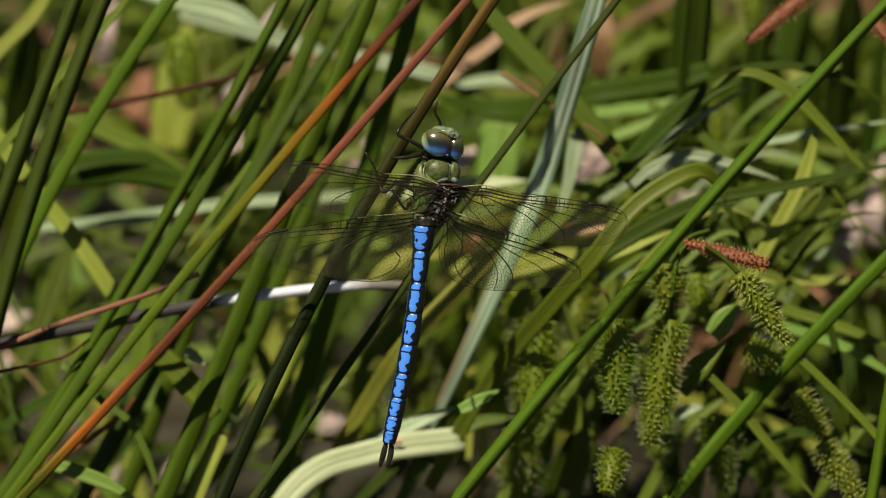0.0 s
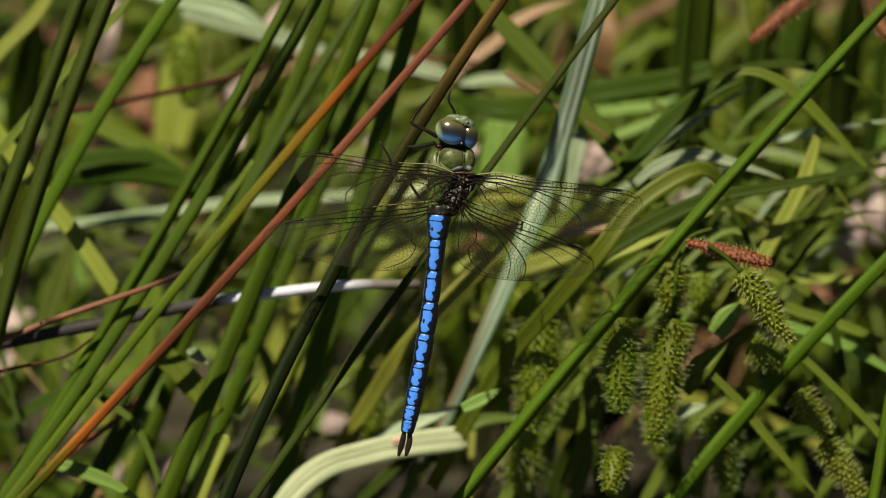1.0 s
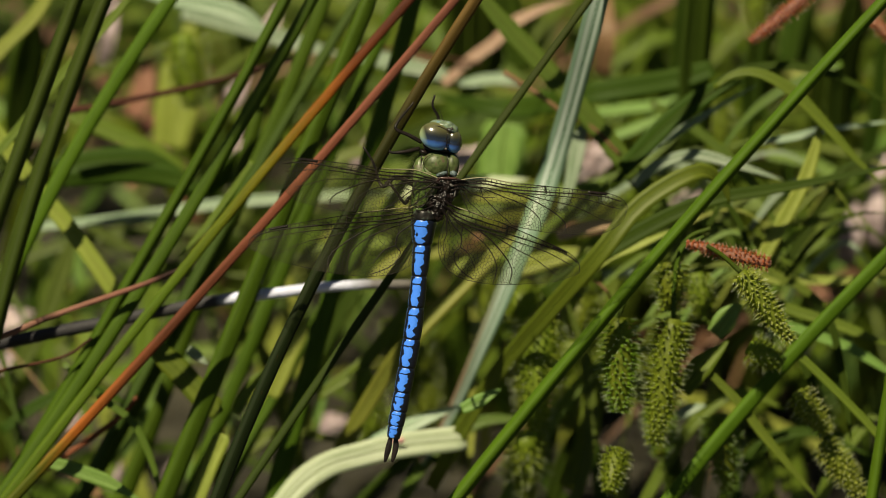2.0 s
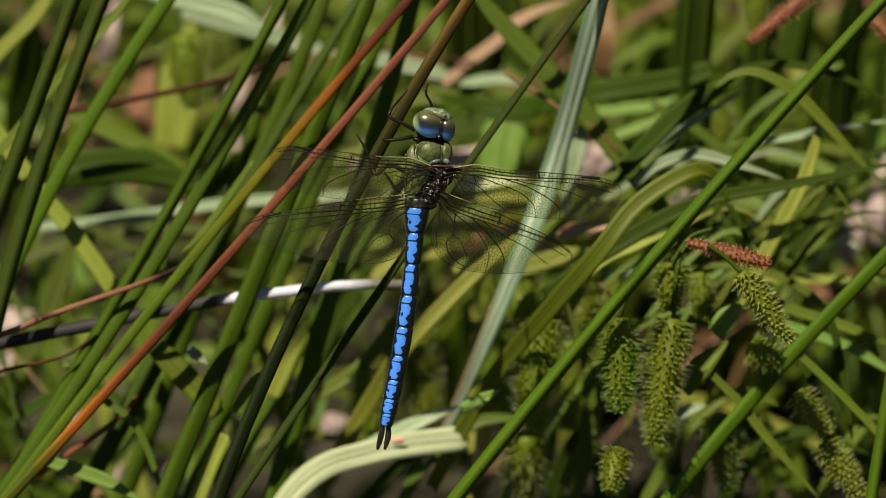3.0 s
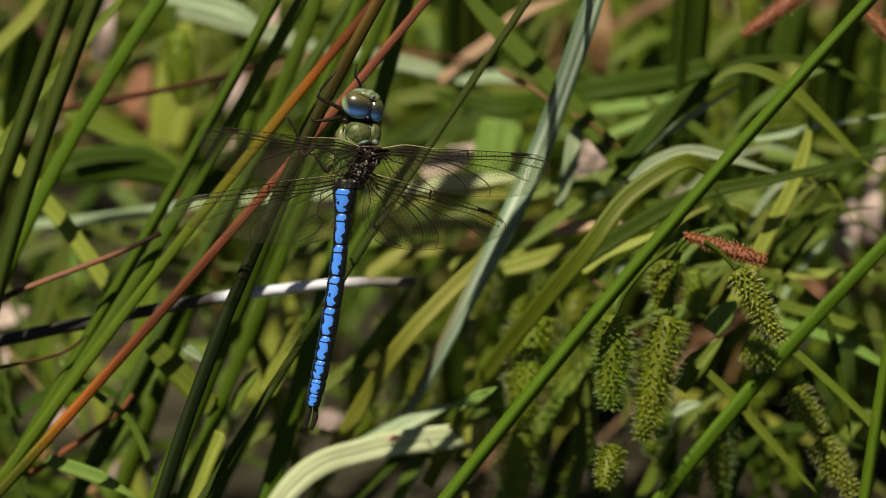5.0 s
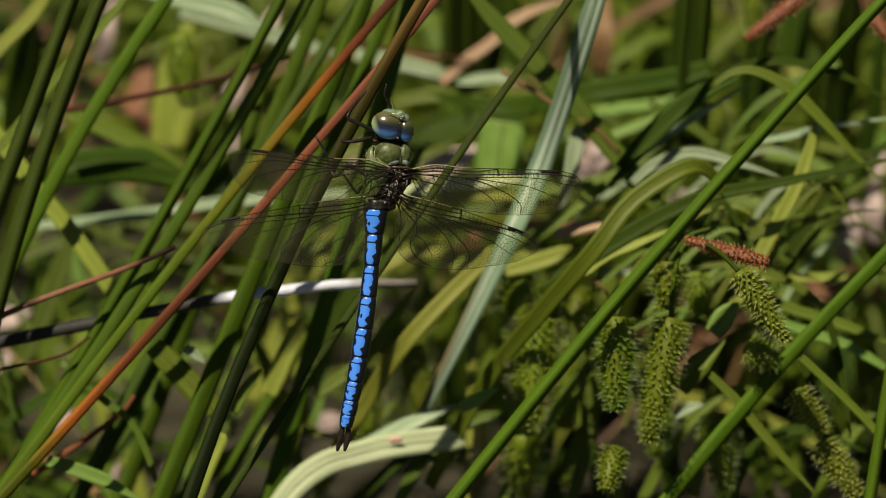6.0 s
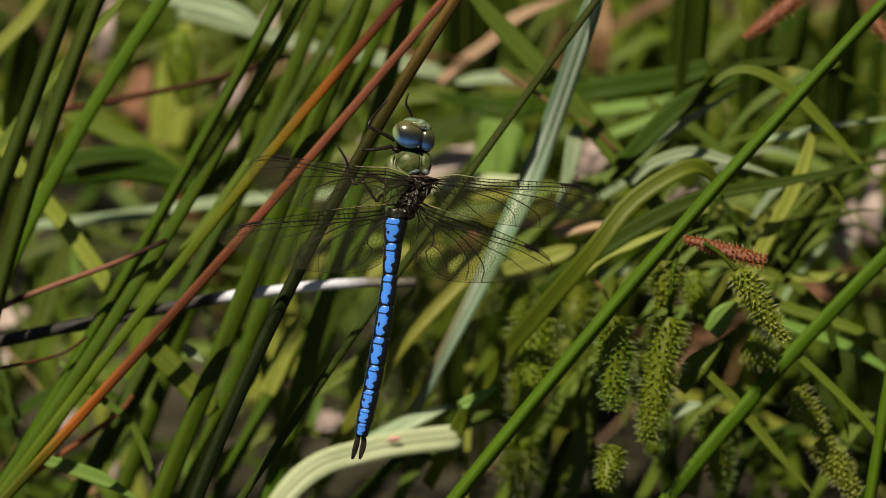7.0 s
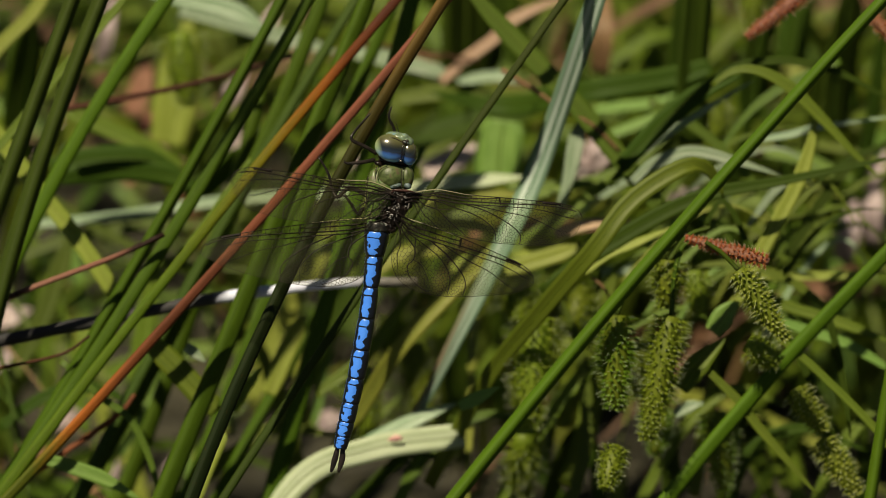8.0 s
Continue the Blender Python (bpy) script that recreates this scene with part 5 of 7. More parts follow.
blade([(-0.1058, 0.1640, 0.0330), (-0.1044, 0.1736, 0.0497), (-0.1029, 0.1821, 0.0642), (-0.1012, 0.1880, 0.0747)], 0.00361, "blade", "still", tip=0.5, label='green sedge leaf deep in the clump')
blade([(-0.0997, 0.1561, 0.0281), (-0.0952, 0.1651, 0.0348), (-0.0894, 0.1696, 0.0429), (-0.0838, 0.1729, 0.0485)], 0.00451, "blade", "still", tip=0.5, label='green sedge leaf deep in the clump')
blade([(-0.0768, 0.1306, 0.0433), (-0.0806, 0.1370, 0.0544), (-0.0852, 0.1426, 0.0641), (-0.0897, 0.1467, 0.0711)], 0.00441, "blade_yellow", "still", tip=0.5, label='green sedge leaf deep in the clump')
blade([(-0.0077, 0.1722, 0.0472), (-0.0065, 0.1807, 0.0620), (-0.0051, 0.1881, 0.0748), (-0.0037, 0.1935, 0.0841)], 0.00270, "blade", "still", tip=0.5, label='green sedge leaf deep in the clump')
blade([(-0.1049, 0.1761, 0.0541), (-0.1065, 0.1854, 0.0702), (-0.1082, 0.1935, 0.0844), (-0.1099, 0.1994, 0.0945)], 0.00451, "blade", "still", tip=0.5, label='green sedge leaf deep in the clump')
blade([(-0.0639, 0.1735, 0.0496), (-0.0690, 0.1798, 0.0604), (-0.0749, 0.1854, 0.0699), (-0.0809, 0.1893, 0.0766)], 0.00270, "blade", "still", tip=0.5, label='green sedge leaf deep in the clump')
blade([(-0.0926, 0.1767, 0.0551), (-0.0950, 0.1859, 0.0711), (-0.0977, 0.1939, 0.0851), (-0.1004, 0.1997, 0.0951)], 0.00361, "blade_aqua", "still", tip=0.5, label='green sedge leaf deep in the clump')
blade([(-0.0780, 0.1016, 0.0948), (-0.0759, 0.1094, 0.1082), (-0.0734, 0.1161, 0.1200), (-0.0710, 0.1209, 0.1283)], 0.00514, "blade", "still", tip=0.5, label='green sedge leaf deep in the clump')

# sedge spikes
spike((0.0412, 0.0215, 0.1693), (0.0404, 0.0103, 0.1499), 0.00418, "spike_green", "spike", stalk=[(0.0554, 0.0302, 0.1843), (0.0488, 0.0275, 0.1796), (0.0435, 0.0242, 0.1739)])
spike((0.0542, 0.0240, 0.1675), (0.0482, 0.0092, 0.1419), 0.00405, "spike", "spike", stalk=[(0.0623, 0.0334, 0.1840), (0.0569, 0.0321, 0.1816), (0.0548, 0.0281, 0.1747)])
spike((0.0538, 0.0332, 0.1775), (0.0530, 0.0275, 0.1676), 0.00393, "spike", "spike", stalk=[(0.0636, 0.0371, 0.1841), (0.0583, 0.0360, 0.1825)])
spike((0.0690, 0.0104, 0.1881), (0.0800, 0.0021, 0.1737), 0.00285, "spike_pale", "spike", stalk=[(0.0614, 0.0137, 0.1938), (0.0652, 0.0124, 0.1915)])
spike((0.0411, 0.0086, 0.1409), (0.0383, -0.0007, 0.1348), 0.00285, "spike", "spike")
spike((0.0234, 0.0499, 0.1525), (0.0202, 0.0363, 0.1288), 0.00524, "spike", "spike", stalk=[(0.0307, 0.0560, 0.1630), (0.0260, 0.0540, 0.1596)])
spike((0.0201, 0.0484, 0.1199), (0.0182, 0.0547, 0.0947), 0.00501, "spike", "spike")
spike((-0.0076, 0.0851, 0.1235), (-0.0041, 0.0754, 0.1064), 0.00470, "spike", "spike")
spike((-0.0200, 0.0721, 0.1248), (-0.0179, 0.0623, 0.1079), 0.00417, "spike", "spike")
spike((0.0720, 0.0249, 0.1591), (0.0801, 0.0227, 0.1553), 0.00325, "spike", "spike")
spike((0.0837, 0.0214, 0.1490), (0.0907, 0.0161, 0.1398), 0.00310, "spike_pale", "spike")
spike((0.0900, 0.0154, 0.1386), (0.0987, 0.0087, 0.1270), 0.00310, "spike_pale", "spike")
spike((0.0782, 0.1467, 0.1941), (0.0779, 0.1396, 0.1818), 0.00340, "spike", "spike")
spike((0.0678, 0.1311, 0.1671), (0.0696, 0.1247, 0.1560), 0.00340, "spike", "spike")
spike((0.0537, 0.0700, 0.1212), (0.0517, 0.0463, 0.1162), 0.00390, "spike_green", "spike")
spike((0.0318, 0.0927, 0.1206), (0.0304, 0.0814, 0.1011), 0.00423, "spike", "spike")
spike((0.0662, 0.0383, 0.1324), (0.0678, 0.0289, 0.1159), 0.00386, "spike_green", "spike")
spike((0.0107, 0.1019, 0.1365), (0.0093, 0.0955, 0.1255), 0.00366, "spike", "spike")
spike((0.0610, 0.0596, 0.1594), (0.0623, 0.0542, 0.1500), 0.00332, "spike", "spike")
spike((0.0278, 0.1098, 0.1302), (0.0285, 0.1041, 0.1204), 0.00340, "spike", "spike")
spike((-0.0118, 0.0955, 0.1255), (-0.0132, 0.0899, 0.1157), 0.00366, "spike", "spike")
spike((-0.0658, 0.1396, 0.1818), (-0.0637, 0.1304, 0.1658), 0.00482, "spike", "spike")
spike((0.0345, 0.0815, 0.1411), (0.0319, 0.0719, 0.1366), 0.00400, "spike", "spike")
spike((0.0196, 0.0739, 0.1479), (0.0179, 0.0637, 0.1424), 0.00420, "spike", "spike")
spike((0.0475, 0.0587, 0.1376), (0.0488, 0.0686, 0.1188), 0.00334, "spike", "spike")
spike((0.0762, 0.0131, 0.1887), (0.0568, 0.0160, 0.1937), 0.00173, "spike_brown", "spike", label="rusty red withered flower spike")
spike((0.0890, 0.0849, 0.2232), (0.0730, 0.0791, 0.2131), 0.00192, "spike_brown", "spike", label="rusty brown flower spike")
spike((0.1108, 0.0782, 0.2114), (0.1020, 0.0820, 0.2179), 0.00192, "spike_brown", "spike", label="rusty brown flower spike")

# ---- the dragonfly, built in millimetres: x to its viewer's right, z towards its head, y away ----
def eye_mat(pale_side):
    """Faceted eye: olive above, a navy band, blue below, and a pale outer rim on the side pale_side."""
    s = Shader("compound_eye")
    x, _, zz = s.split(s.here())
    z = s.calc("ADD", zz, s.calc("MULTIPLY", s.calc("SUBTRACT", s.noise(s.here(), 260.0), 0.5), 0.0011))
    z = s.calc("ADD", z, s.calc("MULTIPLY", x, 0.20))
    f = s.node("MapRange", Value=z, i1=-0.0032, i2=0.0030).outputs[0]
    c = s.ramp(f, (0.0, (0.15, 0.40, 0.66)), (0.12, (0.06, 0.24, 0.62)), (0.27, (0.022, 0.10, 0.36)), (0.37, (0.005, 0.014, 0.040)), (0.50, (0.006, 0.009, 0.012)), (0.62, (0.022, 0.023, 0.009)), (0.76, (0.058, 0.055, 0.018)), (1.0, (0.11, 0.115, 0.04)))
    out = s.calc("ADD", s.calc("MULTIPLY", x, pale_side), s.calc("MULTIPLY", zz, -0.25))
    rim = s.ramp(s.node("MapRange", Value=out, i1=0.0021, i2=0.0036).outputs[0], (0.0, 0.0), (1.0, 1.0))
    c = s.mix(s.calc("MULTIPLY", rim, 0.85), c, s.ramp(f, (0.0, (0.28, 0.52, 0.58)), (0.45, (0.34, 0.46, 0.24)), (1.0, (0.36, 0.38, 0.14))))
    s.set(Base_Color=c, Roughness=0.5, Specular_IOR_Level=0.1, Coat_Weight=1.0, Coat_IOR=2.0, Coat_Roughness=0.15)
    s.bump(s.node("TexVoronoi", Vector=s.here(), Scale=7000.0).outputs[0], 0.1, 0.00003)
    return s.m


def body_mat(name, c1, c2, scale, rough=0.4, c3=None):
    s = Shader(name)
    n = s.noise(s.here(), scale, 4.0)
    c = s.ramp(n, (0.38, c1), (0.54, c2), *(((0.64, c3),) if c3 else ()))
    s.set(Base_Color=c, Roughness=rough, Specular_IOR_Level=0.3)
    s.bump(s.noise(s.here(), scale * 5, 3.0), 0.3, 0.0001)
    return s.m


def abdomen_mat():
    """Blue enamel with a scalloped black band down the back, black joints, a dark side line and spots."""
    s = Shader("abdomen_blue_black")
    u, v, _ = s.split(s.uv())
    shift = s.node("CombineXYZ", X=s.calc("MULTIPLY", s.rand(), 37.0), Y=s.calc("MULTIPLY", s.rand(), 91.0)).outputs[0]
    move = s.node("VectorMath", i0=s.uv(9, 9), i1=shift).outputs[0]
    wob = s.calc("SUBTRACT", s.noise(move, 1.0, 1.0, 0.4), 0.5)
    fine = s.calc("SUBTRACT", s.noise(s.node("VectorMath", i0=s.uv(26, 26), i1=shift).outputs[0], 1.0, 1.0, 0.5), 0.5)

    def plus(*parts):
        out = parts[0]
        for p in parts[1:]:
            out = s.calc("ADD", out, p)
        return out

    def hump(at, wide, high):
        """A smooth bump along the segment."""
        d = s.calc("DIVIDE", s.calc("SUBTRACT", v, at), wide)
        return s.calc("MULTIPLY", s.calc("POWER", 2.718, s.calc("MULTIPLY", s.calc("MULTIPLY", d, d), -1.0)), high)
    edge = plus(u, hump(0.27, 0.06, 0.035), hump(0.72, 0.08, 0.06), hump(0.96, 0.10, 0.045), s.calc("MULTIPLY", wob, 0.07), s.calc("MULTIPLY", fine, 0.03))
    band = s.calc("GREATER_THAN", edge, 0.555)
    far = s.calc("GREATER_THAN", plus(u, s.calc("MULTIPLY", wob, 0.10), hump(0.27, 0.10, -0.06)), 0.76)
    line = plus(u, s.calc("MULTIPLY", wob, 0.06), hump(0.0, 0.12, -0.05), hump(1.0, 0.15, -0.05), hump(0.5, 0.12, -0.02))
    flank = s.calc("MULTIPLY", s.calc("LESS_THAN", line, 0.362), s.calc("GREATER_THAN", plus(u, s.calc("MULTIPLY", wob, 0.05)), 0.285))
    low = s.calc("LESS_THAN", plus(u, s.calc("MULTIPLY", wob, 0.08)), 0.215)
    j1 = s.calc("LESS_THAN", plus(v, s.calc("MULTIPLY", fine, 0.03)), 0.04)
    j2 = s.calc("GREATER_THAN", plus(v, s.calc("MULTIPLY", fine, 0.03)), 0.955)
    j3 = s.calc("LESS_THAN", s.calc("ABSOLUTE", s.calc("SUBTRACT", plus(v, s.calc("MULTIPLY", wob, 0.04)), 0.27)), 0.022)
    du = s.calc("MULTIPLY", s.calc("SUBTRACT", u, s.calc("MULTIPLY_ADD", s.rand(), 0.06, 0.37)), 4.2)
    dv = s.calc("SUBTRACT", v, s.calc("MULTIPLY_ADD", s.rand(), 0.15, 0.50))
    spot = s.calc("LESS_THAN", plus(s.calc("MULTIPLY", du, du), s.calc("MULTIPLY", dv, dv), s.calc("MULTIPLY", wob, 0.012)), 0.006)
    dark = s.calc("SUBTRACT", band, far)
    for k in (flank, low, j1, j2, j3, spot):
        dark = s.calc("MAXIMUM", dark, k)
    blue = s.mix(s.noise(s.here(), 500.0, 3.0), (0.028, 0.165, 0.70), (0.060, 0.25, 0.84))
    s.set(Base_Color=s.mix(dark, blue, (0.005, 0.007, 0.014)), Roughness=0.30, Specular_IOR_Level=0.5)
    s.bump(s.noise(s.here(), 1500.0, 3.0), 0.15, 0.00005)
    return s.m


def membrane_mat():
    """Clear film with an olive tint, cloudier in patches, and a faint sheen."""
    s = Shader("wing_membrane")
    gl = s.node("BsdfGlossy", Color=(0.9, 0.92, 0.8, 1), Roughness=0.3)
    tr = s.node("BsdfTransparent", Color=s.mix(s.noise(s.here(), 130.0, 2.0), (0.985, 0.98, 0.90), (0.95, 0.945, 0.83)))
    sheen = s.calc("MULTIPLY", s.noise(s.here(), 220.0, 3.0), 0.030)
    film = s.node("MixShader", Fac=0.012, i1=tr.outputs[0], i2=s.node("BsdfDiffuse", Color=(0.50, 0.52, 0.22, 1)).outputs[0])
    s.put(s.out.inputs[0], s.node("MixShader", Fac=sheen, i1=film.outputs[0], i2=gl.outputs[0]).outputs[0])
    return s.m


MM = 0.001
M["eye_left"], M["eye_right"] = eye_mat(-1.0), eye_mat(1.0)
M["face"] = body_mat("face_green", (0.07, 0.10, 0.06), (0.14, 0.19, 0.12), 900, 0.25, (0.11, 0.19, 0.21))
M["thorax"] = body_mat("thorax_green", (0.034, 0.048, 0.014), (0.072, 0.098, 0.034), 700, 0.42, (0.085, 0.070, 0.040))
M["thorax_side"] = body_mat("thorax_side_green", (0.032, 0.066, 0.012), (0.066, 0.115, 0.026), 420, 0.36, (0.10, 0.095, 0.055))
M["plate"] = body_mat("thorax_plate_bluish", (0.030, 0.044, 0.038), (0.070, 0.100, 0.100), 900, 0.25, (0.13, 0.17, 0.18))
M["black"] = body_mat("chitin_black", (0.006, 0.005, 0.004), (0.016, 0.012, 0.010), 800, 0.3)
M["brown"] = body_mat("wing_root_brown", (0.002, 0.0014, 0.001), (0.006, 0.004, 0.003), 700, 0.30, (0.015, 0.009, 0.008))
M["rust"] = body_mat("wing_root_reddish", (0.030, 0.012, 0.010), (0.060, 0.028, 0.024), 900, 0.3)
M["grey"] = body_mat("wing_hinge_grey", (0.030, 0.028, 0.026), (0.10, 0.095, 0.09), 1500, 0.2)
M["segment"] = abdomen_mat()
M["waist"] = body_mat("waist_dark", (0.008, 0.008, 0.007), (0.022, 0.020, 0.017), 700, 0.3, (0.07, 0.10, 0.08))
M["membrane"] = membrane_mat()
M["vein"] = body_mat("vein_black", (0.007, 0.005, 0.003), (0.014, 0.010, 0.006), 500, 0.6)
M["costa"] = body_mat("vein_yellow", (0.24, 0.225, 0.13), (0.34, 0.32, 0.20), 300, 0.35)
M["fuzz"] = body_mat("thorax_hair", (0.30, 0.27, 0.17), (0.42, 0.38, 0.25), 300, 0.6)


def ball(bm, c, r, turn=0.0, seg=20, squash=None):
    """An ellipsoid in mm added to bm."""
    m = Matrix.Translation(Vector(c) * MM) @ Matrix.Rotation(radians(turn), 4, "Y") @ Matrix.Diagonal((r[0] * MM, r[1] * MM, r[2] * MM, 1))
    return bmesh.ops.create_uvsphere(bm, u_segments=seg, v_segments=seg * 2 // 3, radius=1, matrix=m)["verts"]


def tube(bm, pts, r0, r1, k=7, n=18):
    sweep(bm, spline([Vector(p) * MM for p in pts], n), tube_ring(r0 * MM, k, lambda f: 1 + (r1 / r0 - 1) * f), (0, -1, 0))


def blend(ob, voxel, rounds):
    """Melts the joined lumps of a part into one skin."""
    m = ob.modifiers.new("skin", "REMESH")
    m.mode, m.voxel_size, m.use_smooth_shade = "VOXEL", voxel * MM, True
    m = ob.modifiers.new("soften", "SMOOTH")
    m.factor, m.iterations = 0.5, rounds
    return ob


def head_parts(fly):
    def lump(name, mat, c, *shapes, label=""):
        bm = bmesh.new()
        for o, r, a in shapes:
            ball(bm, o, r, a, 32)
        ob = part(name, bm, mat, fly, label)
        ob.location = Vector(c) * MM
        return ob
    lump("eye", M["eye_left"], (-0.15, -2.1, 12.7), ((0, 0, 0), (3.9, 2.4, 3.15), 20), label="large glossy compound eye, olive above and blue below")
    lump("eye", M["eye_right"], (3.85, -1.2, 11.7), ((0, 0, 0), (2.0, 2.3, 2.9), -8), label="large glossy compound eye, olive above and blue below")
    blend(lump("face", M["face"], (1.9, -0.6, 14.9), ((0, 0, 0), (3.3, 2.6, 1.45), 16), ((-1.2, 0.0, 0.75), (2.3, 2.0, 0.95), 4), ((1.7, -0.9, -0.8), (1.5, 1.8, 1.2), 45), ((0.9, -1.2, 0.5), (1.1, 1.4, 0.8), 20), ((-2.9, 0.1, -0.1), (0.9, 0.9, 0.8), 0), label="pale bluish green face between the eyes"), 0.16, 6)
    lump("vertex", M["black"], (3.0, -3.1, 14.0), ((0, 0, 0), (0.75, 0.55, 0.55), 30), ((0.5, 0.1, 0.25), (0.45, 0.5, 0.55), 0), label="small black triangle on the crown")
    lump("ocellus", M["plate"], (3.05, -3.6, 14.1), ((0, 0, 0), (0.22, 0.16, 0.2), 0), ((0.6, 0.1, -0.2), (0.2, 0.16, 0.2), 0))
    lump("neck", M["black"], (0.9, 1.2, 9.5), ((0, 0, 0), (4.0, 2.4, 1.1), 6), ((-2.8, 0.3, 0.9), (1.5, 1.4, 0.8), 30), ((-3.2, 0.6, 0.0), (0.9, 1.2, 0.9), 0), label="dark brown neck")
    lump("neck_lobe", M["brown"], (-3.0, 0.1, 9.1), ((0, 0, 0), (1.1, 0.9, 0.6), 20), label="dark lobe at the neck")
    bm = bmesh.new()
    tube(bm, [(-2.9, -2.0, 15.3), (-1.2, -3.35, 15.25), (0.6, -3.75, 14.9), (1.8, -3.55, 14.35), (2.7, -3.35, 13.8)], 0.06, 0.15, 6, 20)
    part("brow_line", bm, M["black"], fly, "black line between face and eyes")
    bm = bmesh.new()
    tube(bm, [(2.55, -3.6, 13.6), (2.35, -4.0, 12.2), (2.3, -3.6, 10.6), (2.3, -2.8, 9.6)], 0.08, 0.06, 6, 14)
    part("eye_seam", bm, M["black"], fly)
    bm = bmesh.new()
    ball(bm, (2.1, -3.0, 9.75), (0.35, 0.3, 0.3), 0, 12)
    part("eye_corner", bm, M["grey"], fly, "pale triangle where the eyes meet")
    for sx in (0.3, 1.5):
        bm = bmesh.new()
        tube(bm, [(sx, 0.6, 16.4), (sx - 0.5, 0.2, 18.0), (sx - 0.9, 0.4, 18.9)], 0.09, 0.03, 5, 8)
        part("antenna", bm, M["black"], fly)


def thorax_parts(fly):
    def melted(name, mat, lumps, voxel, rounds, label=""):
        bm = bmesh.new()
        for c, r, turn in lumps:
            ball(bm, c, r, turn, 26)
        return blend(part(name, bm, mat, fly, label), voxel, rounds)
    melted("thorax", M["thorax_side"], (((-1.6, 1.4, 3.2), (4.2, 3.6, 5.9), 10), ((-3.4, 1.2, -0.6), (2.6, 2.9, 5.2), 10), ((-4.2, 0.2, 3.4), (1.5, 1.7, 4.6), 4), ((-4.5, 0.4, -1.6), (1.3, 1.5, 3.4), 8), ((-4.4, -0.2, -4.6), (1.4, 1.3, 1.8), 20)), 0.22, 10, "fresh green side of the thorax")
    melted("thorax_back", M["thorax"], (((-0.2, -0.6, 6.2), (3.1, 2.2, 3.0), 8), ((3.5, -0.1, 6.0), (1.7, 1.9, 2.8), 4), ((1.2, 0.2, 7.6), (4.0, 1.7, 1.3), 8)), 0.16, 7, "olive green domed back of the thorax")
    for c, r, turn in (((1.2, -1.9, 4.0), (1.5, 0.6, 0.55), -14), ((3.8, -1.45, 4.1), (0.95, 0.6, 0.7), 24)):
        bm = bmesh.new()
        ball(bm, c, r, turn, 22)
        part("collar_plate", bm, M["plate"], fly, "greyish blue collar plate before the wings")

    def root(name, lumps, label, rough):
        """A dark jumble of plates and muscle lumps between the wings, melted into one and roughened."""
        ob = melted(name, M["brown"], lumps, 0.12, 2, label)
        tex = bpy.data.textures.new("root_relief", "CLOUDS")
        tex.noise_scale, tex.noise_depth = 0.9 * MM, 2
        m = ob.modifiers.new("relief", "DISPLACE")
        m.texture, m.strength, m.mid_level = tex, rough * MM, 0.5
        return ob
    root("wing_root", (((2.2, -0.3, 1.2), (2.9, 2.0, 1.9), 20), ((0.6, -1.2, 2.2), (1.0, 1.0, 0.6), -20), ((4.3, -1.3, 2.1), (0.8, 0.9, 0.6), 30), ((2.6, -1.8, 1.0), (0.6, 0.8, 1.5), 12), ((4.5, -1.1, 0.2), (0.6, 0.8, 1.7), 14), ((1.0, -1.2, 0.3), (1.0, 1.0, 1.3), 35), ((1.6, -0.7, -1.4), (2.0, 1.6, 2.2), 20), ((3.4, -1.1, -1.2), (0.6, 0.8, 1.6), 16), ((-0.9, -1.0, -1.4), (1.5, 0.8, 0.6), -25)), "dark brown glossy wing root", 0.8)
    root("wing_root", (((0.1, -0.3, -3.6), (2.3, 1.9, 2.0), 20), ((-1.4, -1.2, -3.0), (1.2, 0.9, 0.8), 20), ((1.6, -1.3, -3.2), (0.9, 0.9, 1.5), 10), ((0.3, -1.6, -3.6), (0.6, 0.7, 1.4), 20), ((-1.7, -0.2, -5.2), (2.2, 1.8, 1.4), 12), ((-0.2, -0.4, -5.6), (1.8, 1.6, 1.2), 14)), "dark brown glossy wing root", 0.8)
    for c, r, turn in (((2.4, -1.75, 3.0), (2.4, 0.45, 0.35), 3), ((0.1, -1.9, 2.6), (0.6, 0.5, 0.4), -30), ((4.9, -1.5, 2.5), (0.55, 0.5, 0.45), 30)):
        bm = bmesh.new()
        ball(bm, c, r, turn, 18)
        part("hinge_ridge", bm, M["rust"], fly, "reddish brown ridge along the wing hinge")
    for c, r, turn in (((3.3, -2.75, 1.4), (0.5, 0.2, 0.3), 40), ((4.7, -1.9, 1.2), (0.25, 0.2, 0.5), -15), ((-1.6, -1.85, -1.0), (0.7, 0.25, 0.2), -20), ((4.1, -2.0, -0.6), (0.2, 0.16, 0.8), 12), ((-0.6, -2.2, -2.0), (0.5, 0.2, 0.18), 10), ((1.7, -2.2, -1.6), (0.2, 0.15, 0.5), 30)):
        bm = bmesh.new()
        ball(bm, c, r, turn, 14)
        part("hinge_plate", bm, M["grey"], fly, "small greyish glossy hinge plate")
